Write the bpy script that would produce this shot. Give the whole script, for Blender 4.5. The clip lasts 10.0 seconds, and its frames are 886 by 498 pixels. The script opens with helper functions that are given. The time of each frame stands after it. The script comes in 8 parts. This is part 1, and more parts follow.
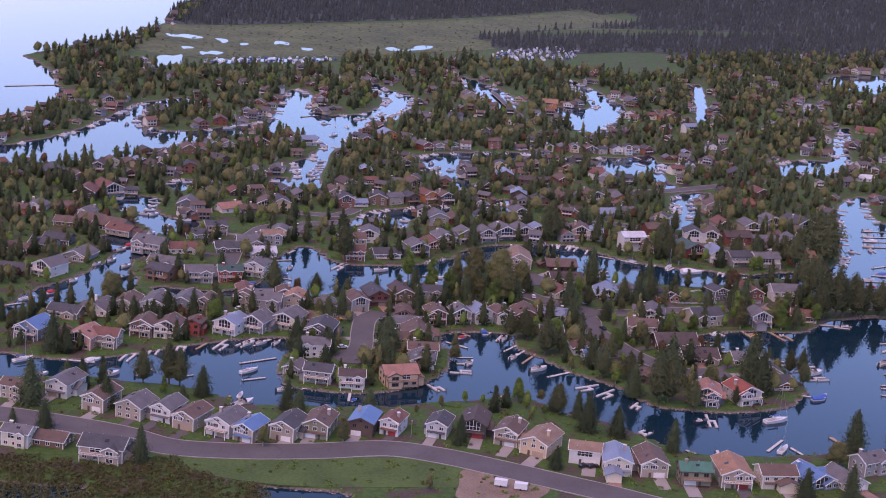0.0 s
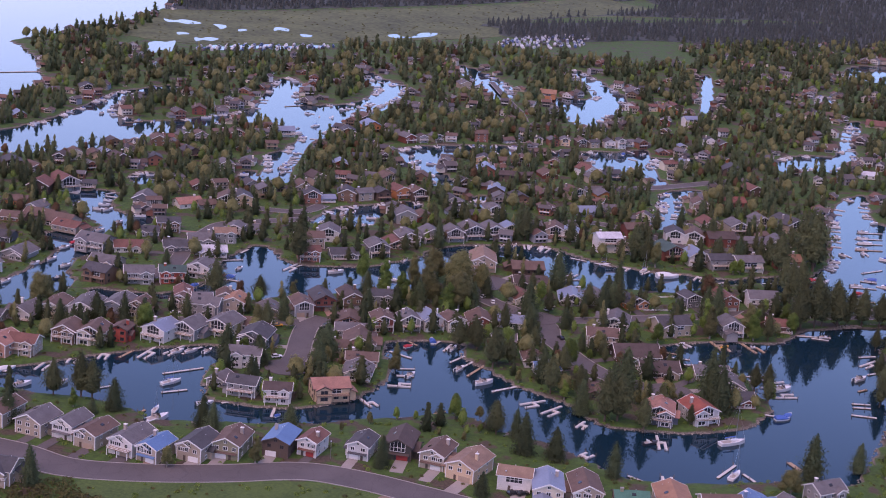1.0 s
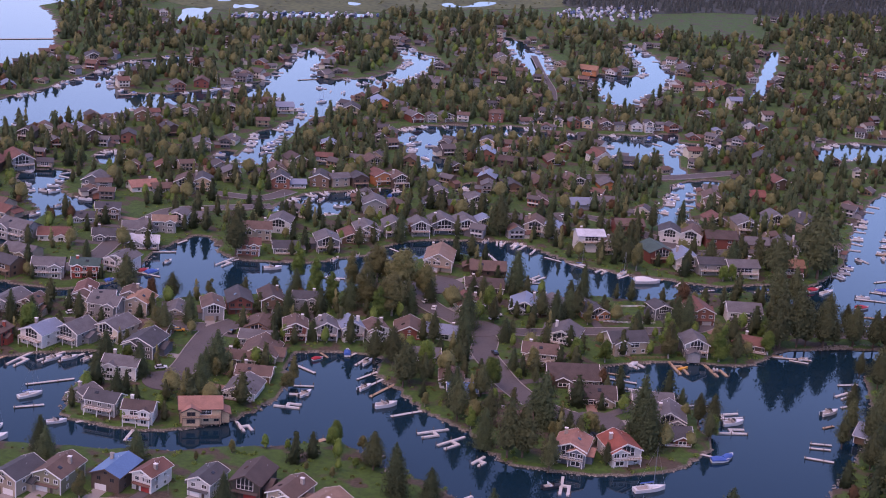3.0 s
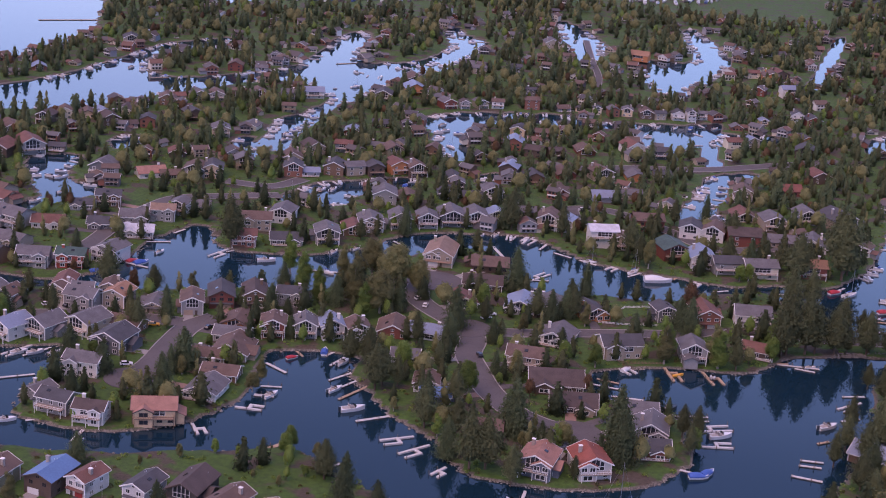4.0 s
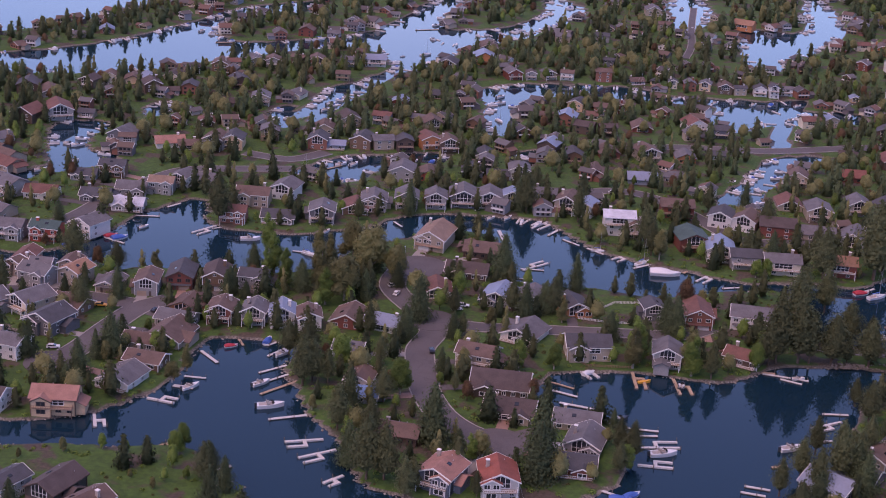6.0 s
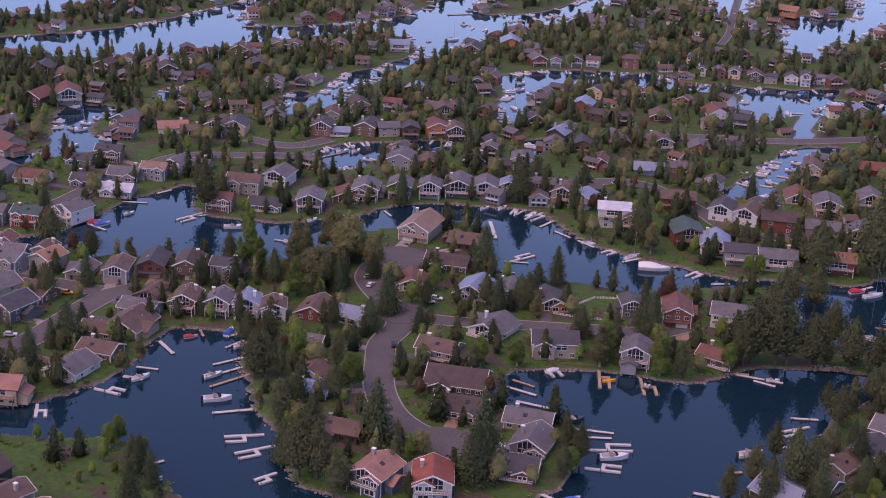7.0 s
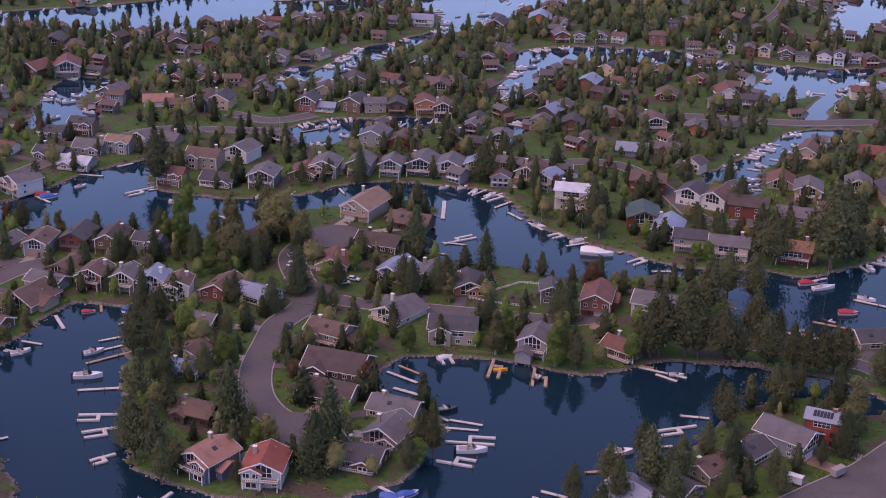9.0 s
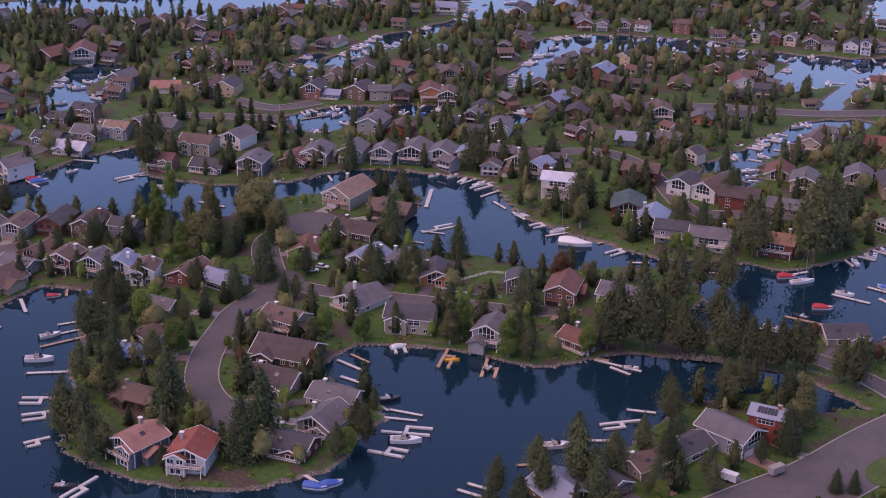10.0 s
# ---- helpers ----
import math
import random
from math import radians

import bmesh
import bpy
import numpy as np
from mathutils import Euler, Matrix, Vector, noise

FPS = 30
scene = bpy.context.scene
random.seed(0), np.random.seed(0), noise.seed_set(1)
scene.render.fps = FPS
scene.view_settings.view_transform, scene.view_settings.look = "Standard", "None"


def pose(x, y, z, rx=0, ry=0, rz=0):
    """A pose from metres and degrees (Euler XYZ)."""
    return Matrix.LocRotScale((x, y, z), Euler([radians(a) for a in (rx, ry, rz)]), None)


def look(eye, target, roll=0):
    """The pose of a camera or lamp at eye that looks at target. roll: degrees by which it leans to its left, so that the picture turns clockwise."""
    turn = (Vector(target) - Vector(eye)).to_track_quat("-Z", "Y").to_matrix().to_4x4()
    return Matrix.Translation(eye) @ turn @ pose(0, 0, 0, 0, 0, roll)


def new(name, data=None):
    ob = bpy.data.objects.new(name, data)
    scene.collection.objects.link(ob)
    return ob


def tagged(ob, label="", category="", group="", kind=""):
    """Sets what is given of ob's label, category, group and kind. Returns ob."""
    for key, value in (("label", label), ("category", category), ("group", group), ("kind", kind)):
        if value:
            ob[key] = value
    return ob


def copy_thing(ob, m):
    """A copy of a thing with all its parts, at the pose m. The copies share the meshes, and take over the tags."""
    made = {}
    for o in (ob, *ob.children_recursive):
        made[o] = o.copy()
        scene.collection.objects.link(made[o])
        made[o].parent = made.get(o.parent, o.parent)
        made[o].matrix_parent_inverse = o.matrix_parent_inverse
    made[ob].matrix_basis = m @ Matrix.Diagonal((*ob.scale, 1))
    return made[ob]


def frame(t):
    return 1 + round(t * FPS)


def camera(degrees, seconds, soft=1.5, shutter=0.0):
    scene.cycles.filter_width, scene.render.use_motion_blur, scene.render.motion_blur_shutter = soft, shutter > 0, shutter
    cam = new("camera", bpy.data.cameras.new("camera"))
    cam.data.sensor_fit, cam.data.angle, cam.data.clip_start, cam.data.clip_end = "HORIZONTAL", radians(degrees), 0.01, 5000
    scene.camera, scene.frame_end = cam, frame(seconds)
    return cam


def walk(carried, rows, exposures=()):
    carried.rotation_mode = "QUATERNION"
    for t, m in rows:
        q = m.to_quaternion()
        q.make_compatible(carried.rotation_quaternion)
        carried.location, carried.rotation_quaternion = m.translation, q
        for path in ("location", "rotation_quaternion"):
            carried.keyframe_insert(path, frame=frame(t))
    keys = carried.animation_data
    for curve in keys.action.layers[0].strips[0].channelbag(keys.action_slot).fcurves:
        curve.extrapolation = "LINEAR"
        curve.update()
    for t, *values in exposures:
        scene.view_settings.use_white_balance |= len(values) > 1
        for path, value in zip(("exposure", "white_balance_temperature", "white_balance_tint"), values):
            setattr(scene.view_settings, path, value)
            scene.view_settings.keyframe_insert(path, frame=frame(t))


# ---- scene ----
EXPOSURE, KELVIN, TINT = 1.60, 6490, 34
cam = camera(31.99, 10.0, soft=1.0)
PATH = [
    (0, (-0.00, -0.00, 143.90), (1.48, 386.89, 42.33), 4.23),
    (0.5, (13.46, 14.46, 143.92), (10.17, 400.76, 40.18), 4.32),
    (1, (26.91, 28.84, 143.95), (17.90, 414.41, 37.89), 4.37),
    (1.5, (40.35, 43.00, 144.02), (24.75, 427.66, 35.43), 4.44),
    (2, (53.76, 56.83, 144.10), (30.16, 440.32, 32.84), 4.45),
    (2.5, (67.15, 70.25, 144.21), (34.63, 452.24, 30.09), 4.43),
    (4, (107.02, 105.35, 144.90), (38.62, 479.57, 21.29), 4.11),
    (4.5, (120.10, 116.03, 145.43), (38.57, 486.45, 18.39), 3.95),
    (5, (133.14, 126.51, 145.95), (39.40, 492.90, 15.67), 3.74),
    (5.5, (146.11, 136.86, 146.42), (39.81, 498.61, 12.88), 3.50),
    (7, (184.42, 166.79, 146.86), (42.82, 513.00, 5.15), 2.62),
    (7.5, (197.05, 176.48, 146.61), (45.20, 517.49, 2.90), 2.29),
    (8, (209.62, 186.10, 146.15), (48.30, 522.02, 0.75), 1.96),
    (8.5, (222.14, 195.66, 145.48), (51.24, 526.13, -1.43), 1.64),
    (9, (234.58, 205.16, 144.70), (53.35, 529.43, -3.65), 1.31),
    (9.5, (246.97, 214.63, 143.96), (55.25, 532.22, -5.63), 0.91),
    (10, (259.32, 224.08, 143.28), (56.46, 534.03, -7.64), 0.47),
]
walk(cam, [(t, look(eye, target, roll)) for t, eye, target, roll in PATH], [(0, EXPOSURE, KELVIN, TINT), (10, EXPOSURE - 0.1, KELVIN + 300, TINT + 1)])


# ---- light ----
SUN_UP, SUN_TURN = 3.0, -20.0
world = bpy.data.worlds.new("dusk_sky")
scene.world = world
world.use_nodes = True
wn, wl = world.node_tree.nodes, world.node_tree.links
sky = wn.new("ShaderNodeTexSky")
sky.sky_type, sky.sun_disc = "NISHITA", False
sky.sun_elevation, sky.sun_rotation = radians(SUN_UP), radians(SUN_TURN)
sky.air_density, sky.dust_density, sky.ozone_density = 1.0, 0.5, 5.0
# after sunset: a pale lavender rim all round, deep blue overhead
coord, split_z, rim, total = (wn.new("ShaderNode" + k) for k in ("TexCoord", "SeparateXYZ", "ValToRGB", "Mix"))
wl.new(coord.outputs["Generated"], split_z.inputs[0])
wl.new(split_z.outputs["Z"], rim.inputs[0])
for k, (up, col) in enumerate(((0.0, (0.152, 0.200, 0.315)), (0.10, (0.222, 0.322, 0.500)), (0.17, (0.258, 0.392, 0.620)), (0.26, (0.250, 0.390, 0.660)), (0.33, (0.180, 0.280, 0.500)), (0.42, (0.106, 0.155, 0.290)), (0.54, (0.080, 0.108, 0.205)), (1.0, (0.105, 0.115, 0.185)))):
    stop = rim.color_ramp.elements[k] if k < 2 else rim.color_ramp.elements.new(up)
    stop.position, stop.color = up, (*col, 1)
total.data_type, total.blend_type = "RGBA", "ADD"
total.inputs[0].default_value = 0.05
wl.new(rim.outputs[0], total.inputs[6])
wl.new(sky.outputs["Color"], total.inputs[7])
wl.new(total.outputs[2], wn["Background"].inputs["Color"])
wn["Background"].inputs["Strength"].default_value = 1.0
sun = new("sun", bpy.data.lights.new("sun", "SUN"))
sun.data.energy, sun.data.angle, sun.data.color = 1.1, radians(70), (1.0, 0.72, 0.60)
sun_way = Vector((-0.35, -0.55, 1.0))
sun.rotation_mode = "QUATERNION"
sun.rotation_quaternion = sun_way.to_track_quat("Z", "Y")

# ---- materials ----


def material(name, colour, rough=0.8, spread=0.25, scale=3.0, fine=25.0, bump=0.2, metal=0.0, ribs=0.0, per_thing=0.0, second=None):
    """Colour varied at two scales, with a fine relief; ribs: boards or courses per metre of height."""
    m = bpy.data.materials.new(name)
    m.use_nodes = True
    nodes, links = m.node_tree.nodes, m.node_tree.links
    bsdf = nodes["Principled BSDF"]
    bsdf.inputs["Roughness"].default_value, bsdf.inputs["Metallic"].default_value = rough, metal
    place = nodes.new("ShaderNodeNewGeometry")
    big, small = nodes.new("ShaderNodeTexNoise"), nodes.new("ShaderNodeTexNoise")
    big.inputs["Scale"].default_value, small.inputs["Scale"].default_value = scale * 0.12, fine * 0.12
    big.inputs["Detail"].default_value = 3
    for n in (big, small):
        n.noise_dimensions = "3D"
        links.new(place.outputs["Position"], n.inputs["Vector"])
    ramp = nodes.new("ShaderNodeMix")
    ramp.data_type = "RGBA"
    dark = tuple(c * (1 - spread) for c in colour)
    light = second or tuple(min(1, c * (1 + spread)) for c in colour)
    ramp.inputs[6].default_value, ramp.inputs[7].default_value = (*dark, 1), (*light, 1)
    spreader = nodes.new("ShaderNodeMapRange")
    spreader.inputs[1].default_value, spreader.inputs[2].default_value = 0.35, 0.65
    mixer = nodes.new("ShaderNodeMath")
    mixer.operation = "MULTIPLY_ADD"
    mixer.inputs[1].default_value = 0.55
    links.new(small.outputs["Fac"], mixer.inputs[0])
    half = nodes.new("ShaderNodeMath")
    half.operation = "MULTIPLY"
    half.inputs[1].default_value = 0.45
    links.new(big.outputs["Fac"], half.inputs[0])
    links.new(half.outputs[0], mixer.inputs[2])
    links.new(mixer.outputs[0], spreader.inputs[0])
    links.new(spreader.outputs[0], ramp.inputs[0])
    out = ramp.outputs[2]
    if per_thing:
        info, shade = nodes.new("ShaderNodeObjectInfo"), nodes.new("ShaderNodeHueSaturation")
        span = nodes.new("ShaderNodeMapRange")
        span.inputs[3].default_value, span.inputs[4].default_value = 1 - per_thing, 1 + per_thing
        links.new(info.outputs["Random"], span.inputs[0])
        links.new(span.outputs[0], shade.inputs["Value"])
        links.new(out, shade.inputs["Color"])
        out = shade.outputs["Color"]
    links.new(out, bsdf.inputs["Base Color"])
    relief = nodes.new("ShaderNodeBump")
    relief.inputs["Strength"].default_value, relief.inputs["Distance"].default_value = bump, 0.05
    if ribs:
        wave = nodes.new("ShaderNodeTexWave")
        wave.bands_direction, wave.wave_profile = "Z", "SAW"
        wave.inputs["Scale"].default_value = ribs * 0.314
        wave.inputs["Distortion"].default_value = 0.3
        links.new(place.outputs["Position"], wave.inputs["Vector"])
        links.new(wave.outputs["Fac"], relief.inputs["Height"])
    else:
        links.new(small.outputs["Fac"], relief.inputs["Height"])
    links.new(relief.outputs["Normal"], bsdf.inputs["Normal"])
    return m


def leafy(m, share=0.4):
    """Leaves pass some light through."""
    nodes, links = m.node_tree.nodes, m.node_tree.links
    bsdf, out = nodes["Principled BSDF"], nodes["Material Output"]
    thin, both = nodes.new("ShaderNodeBsdfTranslucent"), nodes.new("ShaderNodeMixShader")
    links.new(bsdf.inputs["Base Color"].links[0].from_socket, thin.inputs["Color"])
    both.inputs[0].default_value = share
    links.new(bsdf.outputs[0], both.inputs[1])
    links.new(thin.outputs[0], both.inputs[2])
    links.new(both.outputs[0], out.inputs["Surface"])
    bsdf.inputs["Specular IOR Level"].default_value = 0.25
    return m


def cracked(m):
    """Sealed cracks and patches over a road surface."""
    nodes, links = m.node_tree.nodes, m.node_tree.links
    bsdf, place = nodes["Principled BSDF"], nodes.new("ShaderNodeNewGeometry")
    cells, edge, warp, mix = nodes.new("ShaderNodeTexVoronoi"), nodes.new("ShaderNodeMapRange"), nodes.new("ShaderNodeTexNoise"), nodes.new("ShaderNodeMix")
    cells.feature = "DISTANCE_TO_EDGE"
    cells.inputs["Scale"].default_value = 0.22
    warp.inputs["Scale"].default_value = 0.6
    add = nodes.new("ShaderNodeVectorMath")
    add.operation = "MULTIPLY_ADD"
    add.inputs[1].default_value = (2.2, 2.2, 0)
    links.new(warp.outputs["Color"], add.inputs[0])
    links.new(place.outputs["Position"], add.inputs[2])
    links.new(place.outputs["Position"], warp.inputs["Vector"])
    links.new(add.outputs[0], cells.inputs["Vector"])
    links.new(cells.outputs["Distance"], edge.inputs[0])
    edge.inputs[1].default_value, edge.inputs[2].default_value, edge.inputs[3].default_value, edge.inputs[4].default_value = 0.008, 0.02, 0.28, 0.0
    mix.data_type = "RGBA"
    links.new(edge.outputs[0], mix.inputs[0])
    links.new(bsdf.inputs["Base Color"].links[0].from_socket, mix.inputs[6])
    mix.inputs[7].default_value = (0.03, 0.028, 0.03, 1)
    links.new(mix.outputs[2], bsdf.inputs["Base Color"])
    return m


WALL = {}
for key, c in dict(white=(0.58, 0.55, 0.52), pale=(0.43, 0.42, 0.41), cream=(0.56, 0.49, 0.38), beige=(0.52, 0.38, 0.25), tan=(0.33, 0.27, 0.21),
                   olive=(0.22, 0.20, 0.13), brown=(0.16, 0.095, 0.06), dbrown=(0.09, 0.06, 0.045), dark=(0.05, 0.045, 0.04), grey=(0.25, 0.24, 0.235),
                   dgrey=(0.12, 0.12, 0.13), slate=(0.11, 0.12, 0.15), bluegrey=(0.21, 0.23, 0.26), blue=(0.16, 0.22, 0.33), red=(0.30, 0.06, 0.04),
                   dred=(0.17, 0.05, 0.035), redbrown=(0.22, 0.09, 0.06), orange=(0.42, 0.17, 0.07), salmon=(0.45, 0.24, 0.17)).items():
    WALL[key] = material("siding_" + key, c, 0.75, 0.14, 2.0, 30.0, 0.35, ribs=5.0)
ROOF = {}
for key, c in dict(grey=(0.105, 0.10, 0.108), dgrey=(0.055, 0.055, 0.063), brown=(0.105, 0.070, 0.058), dbrown=(0.065, 0.048, 0.045), tan=(0.20, 0.135, 0.10),
                   redbrown=(0.13, 0.062, 0.050), salmon=(0.26, 0.135, 0.105), red=(0.20, 0.06, 0.042), dred=(0.16, 0.06, 0.045), orange=(0.25, 0.14, 0.09),
                   green=(0.05, 0.14, 0.105), dgreen=(0.045, 0.08, 0.075), white=(0.42, 0.43, 0.48)).items():
    ROOF[key] = material("shingle_" + key, c, 0.9, 0.28, 4.0, 60.0, 0.5, ribs=7.0)
for key, c in dict(blue=(0.10, 0.18, 0.33), bluegrey=(0.19, 0.22, 0.29)).items():
    ROOF[key] = material("metal_roof_" + key, c, 0.5, 0.12, 2.0, 20.0, 0.2, metal=0.25)
TRIM_WHITE = material("white_trim_paint", (0.66, 0.64, 0.62), 0.6, 0.08)
TRIM_DARK = material("dark_trim_paint", (0.08, 0.055, 0.045), 0.6, 0.15)
BRICK = material("chimney_stone", (0.33, 0.28, 0.25), 0.9, 0.3, 4, 60, 0.6, ribs=6)
GARAGE_WHITE = material("garage_white", (0.62, 0.60, 0.58), 0.6, 0.06)
GARAGE_TAN = material("garage_tan", (0.34, 0.25, 0.18), 0.6, 0.1)
GARAGE_RED = material("garage_red", (0.30, 0.035, 0.03), 0.6, 0.1)
DECKING = material("deck_boards", (0.26, 0.19, 0.14), 0.8, 0.25, 4, 40, 0.3)
RAIL_WHITE = material("rail_white", (0.68, 0.67, 0.66), 0.6, 0.08)
RAIL_BROWN = material("rail_brown", (0.17, 0.10, 0.07), 0.7, 0.15)
ASPHALT = cracked(material("asphalt", (0.086, 0.077, 0.080), 0.9, 0.22, 1.0, 50, 0.3))
CONCRETE = material("concrete", (0.25, 0.23, 0.22), 0.9, 0.14, 2, 40, 0.3)
PAVERS = material("driveway_pavers", (0.24, 0.15, 0.12), 0.9, 0.2, 3, 60, 0.4)
STONE = material("shore_stone", (0.20, 0.175, 0.15), 0.9, 0.35, 5, 40, 0.6, per_thing=0.2)
DOCK_WHITE = material("dock_pale_planks", (0.46, 0.44, 0.43), 0.7, 0.1, 3, 40, 0.3)
DOCK_WOOD = material("dock_wood", (0.34, 0.24, 0.16), 0.8, 0.25, 4, 40, 0.4)
PILE = material("pile_wood", (0.12, 0.09, 0.07), 0.9, 0.3)
GEL_WHITE = material("white_gelcoat", (0.58, 0.58, 0.59), 0.25, 0.04, bump=0.02)
GEL_RED = material("red_canvas", (0.38, 0.03, 0.04), 0.6, 0.1)
GEL_BLUE = material("blue_canvas", (0.04, 0.10, 0.34), 0.6, 0.1)
GEL_DARK = material("dark_hull", (0.03, 0.035, 0.045), 0.3, 0.1)
GEL_YELLOW = material("yellow_plastic", (0.62, 0.30, 0.04), 0.4, 0.08)
SEAT = material("boat_seats", (0.30, 0.27, 0.25), 0.7, 0.2)
ALU = material("aluminium", (0.62, 0.62, 0.64), 0.3, 0.05, metal=0.9)
RUBBER = material("tyre_rubber", (0.02, 0.02, 0.02), 0.8, 0.1)
BARK = material("bark", (0.10, 0.07, 0.05), 0.95, 0.3, 6, 50, 0.8)
BARK_PALE = material("pale_bark", (0.26, 0.23, 0.20), 0.95, 0.3, 6, 50, 0.6)
NEEDLE_DARK = material("spruce_needles", (0.058, 0.083, 0.040), 0.75, 0.3, 6, 30, 0.1, per_thing=0.3, second=(0.098, 0.128, 0.060))
NEEDLE_PINE = material("pine_needles", (0.072, 0.087, 0.040), 0.75, 0.3, 6, 30, 0.1, per_thing=0.3, second=(0.116, 0.132, 0.060))
LEAF_GREEN = material("spring_leaves", (0.104, 0.168, 0.036), 0.7, 0.3, 6, 30, 0.1, per_thing=0.35, second=(0.170, 0.240, 0.055))
LEAF_OLIVE = material("budding_leaves", (0.130, 0.135, 0.056), 0.7, 0.3, 6, 30, 0.1, per_thing=0.35, second=(0.190, 0.190, 0.078))
LEAF_RUST = material("rusty_buds", (0.10, 0.060, 0.032), 0.7, 0.3, 6, 30, 0.1, per_thing=0.25, second=(0.15, 0.09, 0.045))
SCRUB = material("scrub_twigs", (0.094, 0.092, 0.038), 0.9, 0.4, 5, 30, 0.2, second=(0.150, 0.150, 0.060))
MARSH = material("marsh_grass", (0.048, 0.064, 0.022), 0.95, 0.35, 0.25, 2.5, 0.3, second=(0.108, 0.124, 0.044))
LAWN = material("mown_lawn", (0.040, 0.078, 0.012), 0.95, 0.25, 0.8, 14, 0.3, second=(0.066, 0.108, 0.020))
EARTH = material("bare_earth", (0.15, 0.105, 0.075), 0.95, 0.3, 1.5, 20, 0.5, second=(0.24, 0.18, 0.135))
# far conifers and their floor: bluish distance haze is mixed into the colour
FOREST_HAZED = material("far_forest_hazed", (0.027, 0.038, 0.040), 0.9, 0.3, 0.6, 8, 0.2, second=(0.052, 0.062, 0.054))


def glass_material():
    m = bpy.data.materials.new("window_glass")
    m.use_nodes = True
    b = m.node_tree.nodes["Principled BSDF"]
    b.inputs["Base Color"].default_value = (0.025, 0.028, 0.034, 1)
    b.inputs["Roughness"].default_value, b.inputs["Specular IOR Level"].default_value = 0.06, 0.7
    return m


GLASS = glass_material()


def water_material():
    m = bpy.data.materials.new("lake_water")
    m.use_nodes = True
    nodes, links = m.node_tree.nodes, m.node_tree.links
    b = nodes["Principled BSDF"]
    b.inputs["Base Color"].default_value = (0.005, 0.020, 0.034, 1)
    b.inputs["Roughness"].default_value, b.inputs["IOR"].default_value = 0.03, 1.333
    place, rip, wide, add, bump = (nodes.new("ShaderNode" + k) for k in ("NewGeometry", "TexNoise", "TexNoise", "Math", "Bump"))
    rip.inputs["Scale"].default_value, wide.inputs["Scale"].default_value = 1.1, 0.12
    for n in (rip, wide):
        links.new(place.outputs["Position"], n.inputs["Vector"])
    links.new(rip.outputs["Fac"], add.inputs[0])
    links.new(wide.outputs["Fac"], add.inputs[1])
    links.new(add.outputs[0], bump.inputs["Height"])
    bump.inputs["Strength"].default_value, bump.inputs["Distance"].default_value = 0.05, 0.08
    links.new(bump.outputs["Normal"], b.inputs["Normal"])
    return m


WATER = water_material()


def ground_material():
    """Lawn, bare earth and undergrowth in patches; stones on the low bank at the water."""
    m = bpy.data.materials.new("garden_ground")
    m.use_nodes = True
    nodes, links = m.node_tree.nodes, m.node_tree.links
    b = nodes["Principled BSDF"]
    b.inputs["Roughness"].default_value = 0.95
    place, sep = nodes.new("ShaderNodeNewGeometry"), nodes.new("ShaderNodeSeparateXYZ")
    links.new(place.outputs["Position"], sep.inputs[0])

    def noise_of(scale, low, high):
        n, r = nodes.new("ShaderNodeTexNoise"), nodes.new("ShaderNodeMapRange")
        n.inputs["Scale"].default_value, n.inputs["Detail"].default_value = scale, 4
        links.new(place.outputs["Position"], n.inputs["Vector"])
        links.new(n.outputs["Fac"], r.inputs[0])
        r.inputs[1].default_value, r.inputs[2].default_value = low, high
        return r.outputs[0]

    def blend(f, a, c):
        x = nodes.new("ShaderNodeMix")
        x.data_type = "RGBA"
        links.new(f, x.inputs[0])
        for slot, v in ((6, a), (7, c)):
            if isinstance(v, tuple):
                x.inputs[slot].default_value = (*v, 1)
            else:
                links.new(v, x.inputs[slot])
        return x.outputs[2]

    lawn = blend(noise_of(0.9, 0.3, 0.7), (0.024, 0.054, 0.007), (0.048, 0.100, 0.012))
    earth = blend(noise_of(1.4, 0.3, 0.7), (0.036, 0.028, 0.019), (0.080, 0.060, 0.044))
    land = blend(noise_of(0.13, 0.53, 0.60), lawn, earth)
    stones = blend(noise_of(2.5, 0.35, 0.65), (0.045, 0.040, 0.033), (0.17, 0.148, 0.125))
    low = nodes.new("ShaderNodeMapRange")
    low.inputs[1].default_value, low.inputs[2].default_value = 0.56, 0.36
    links.new(sep.outputs["Z"], low.inputs[0])
    links.new(blend(low.outputs[0], land, stones), b.inputs["Base Color"])
    bump, n = nodes.new("ShaderNodeBump"), nodes.new("ShaderNodeTexNoise")
    n.inputs["Scale"].default_value = 4.0
    links.new(place.outputs["Position"], n.inputs["Vector"])
    links.new(n.outputs["Fac"], bump.inputs["Height"])
    bump.inputs["Strength"].default_value, bump.inputs["Distance"].default_value = 0.5, 0.2
    links.new(bump.outputs["Normal"], b.inputs["Normal"])
    return m


for leaf_mat in (NEEDLE_DARK, NEEDLE_PINE, LEAF_GREEN, LEAF_OLIVE, LEAF_RUST, SCRUB):
    leafy(leaf_mat)
GROUND = ground_material()

# ---- mesh helpers ----


def mesh_of(name, verts, faces, mat, smooth=False):
    me = bpy.data.meshes.new(name)
    me.from_pydata(verts, [], faces)
    me.materials.append(mat)
    if smooth:
        me.shade_smooth()
    return me


def part(name, data, parent, label="", m=None):
    ob = new(name, data)
    ob.parent = parent
    if m is not None:
        ob.matrix_basis = m
    return tagged(ob, label)


def thing(name, label, category, group="", m=None, data=None):
    ob = new(name, data)
    if m is not None:
        ob.matrix_basis = m
    return tagged(ob, label, category, group)


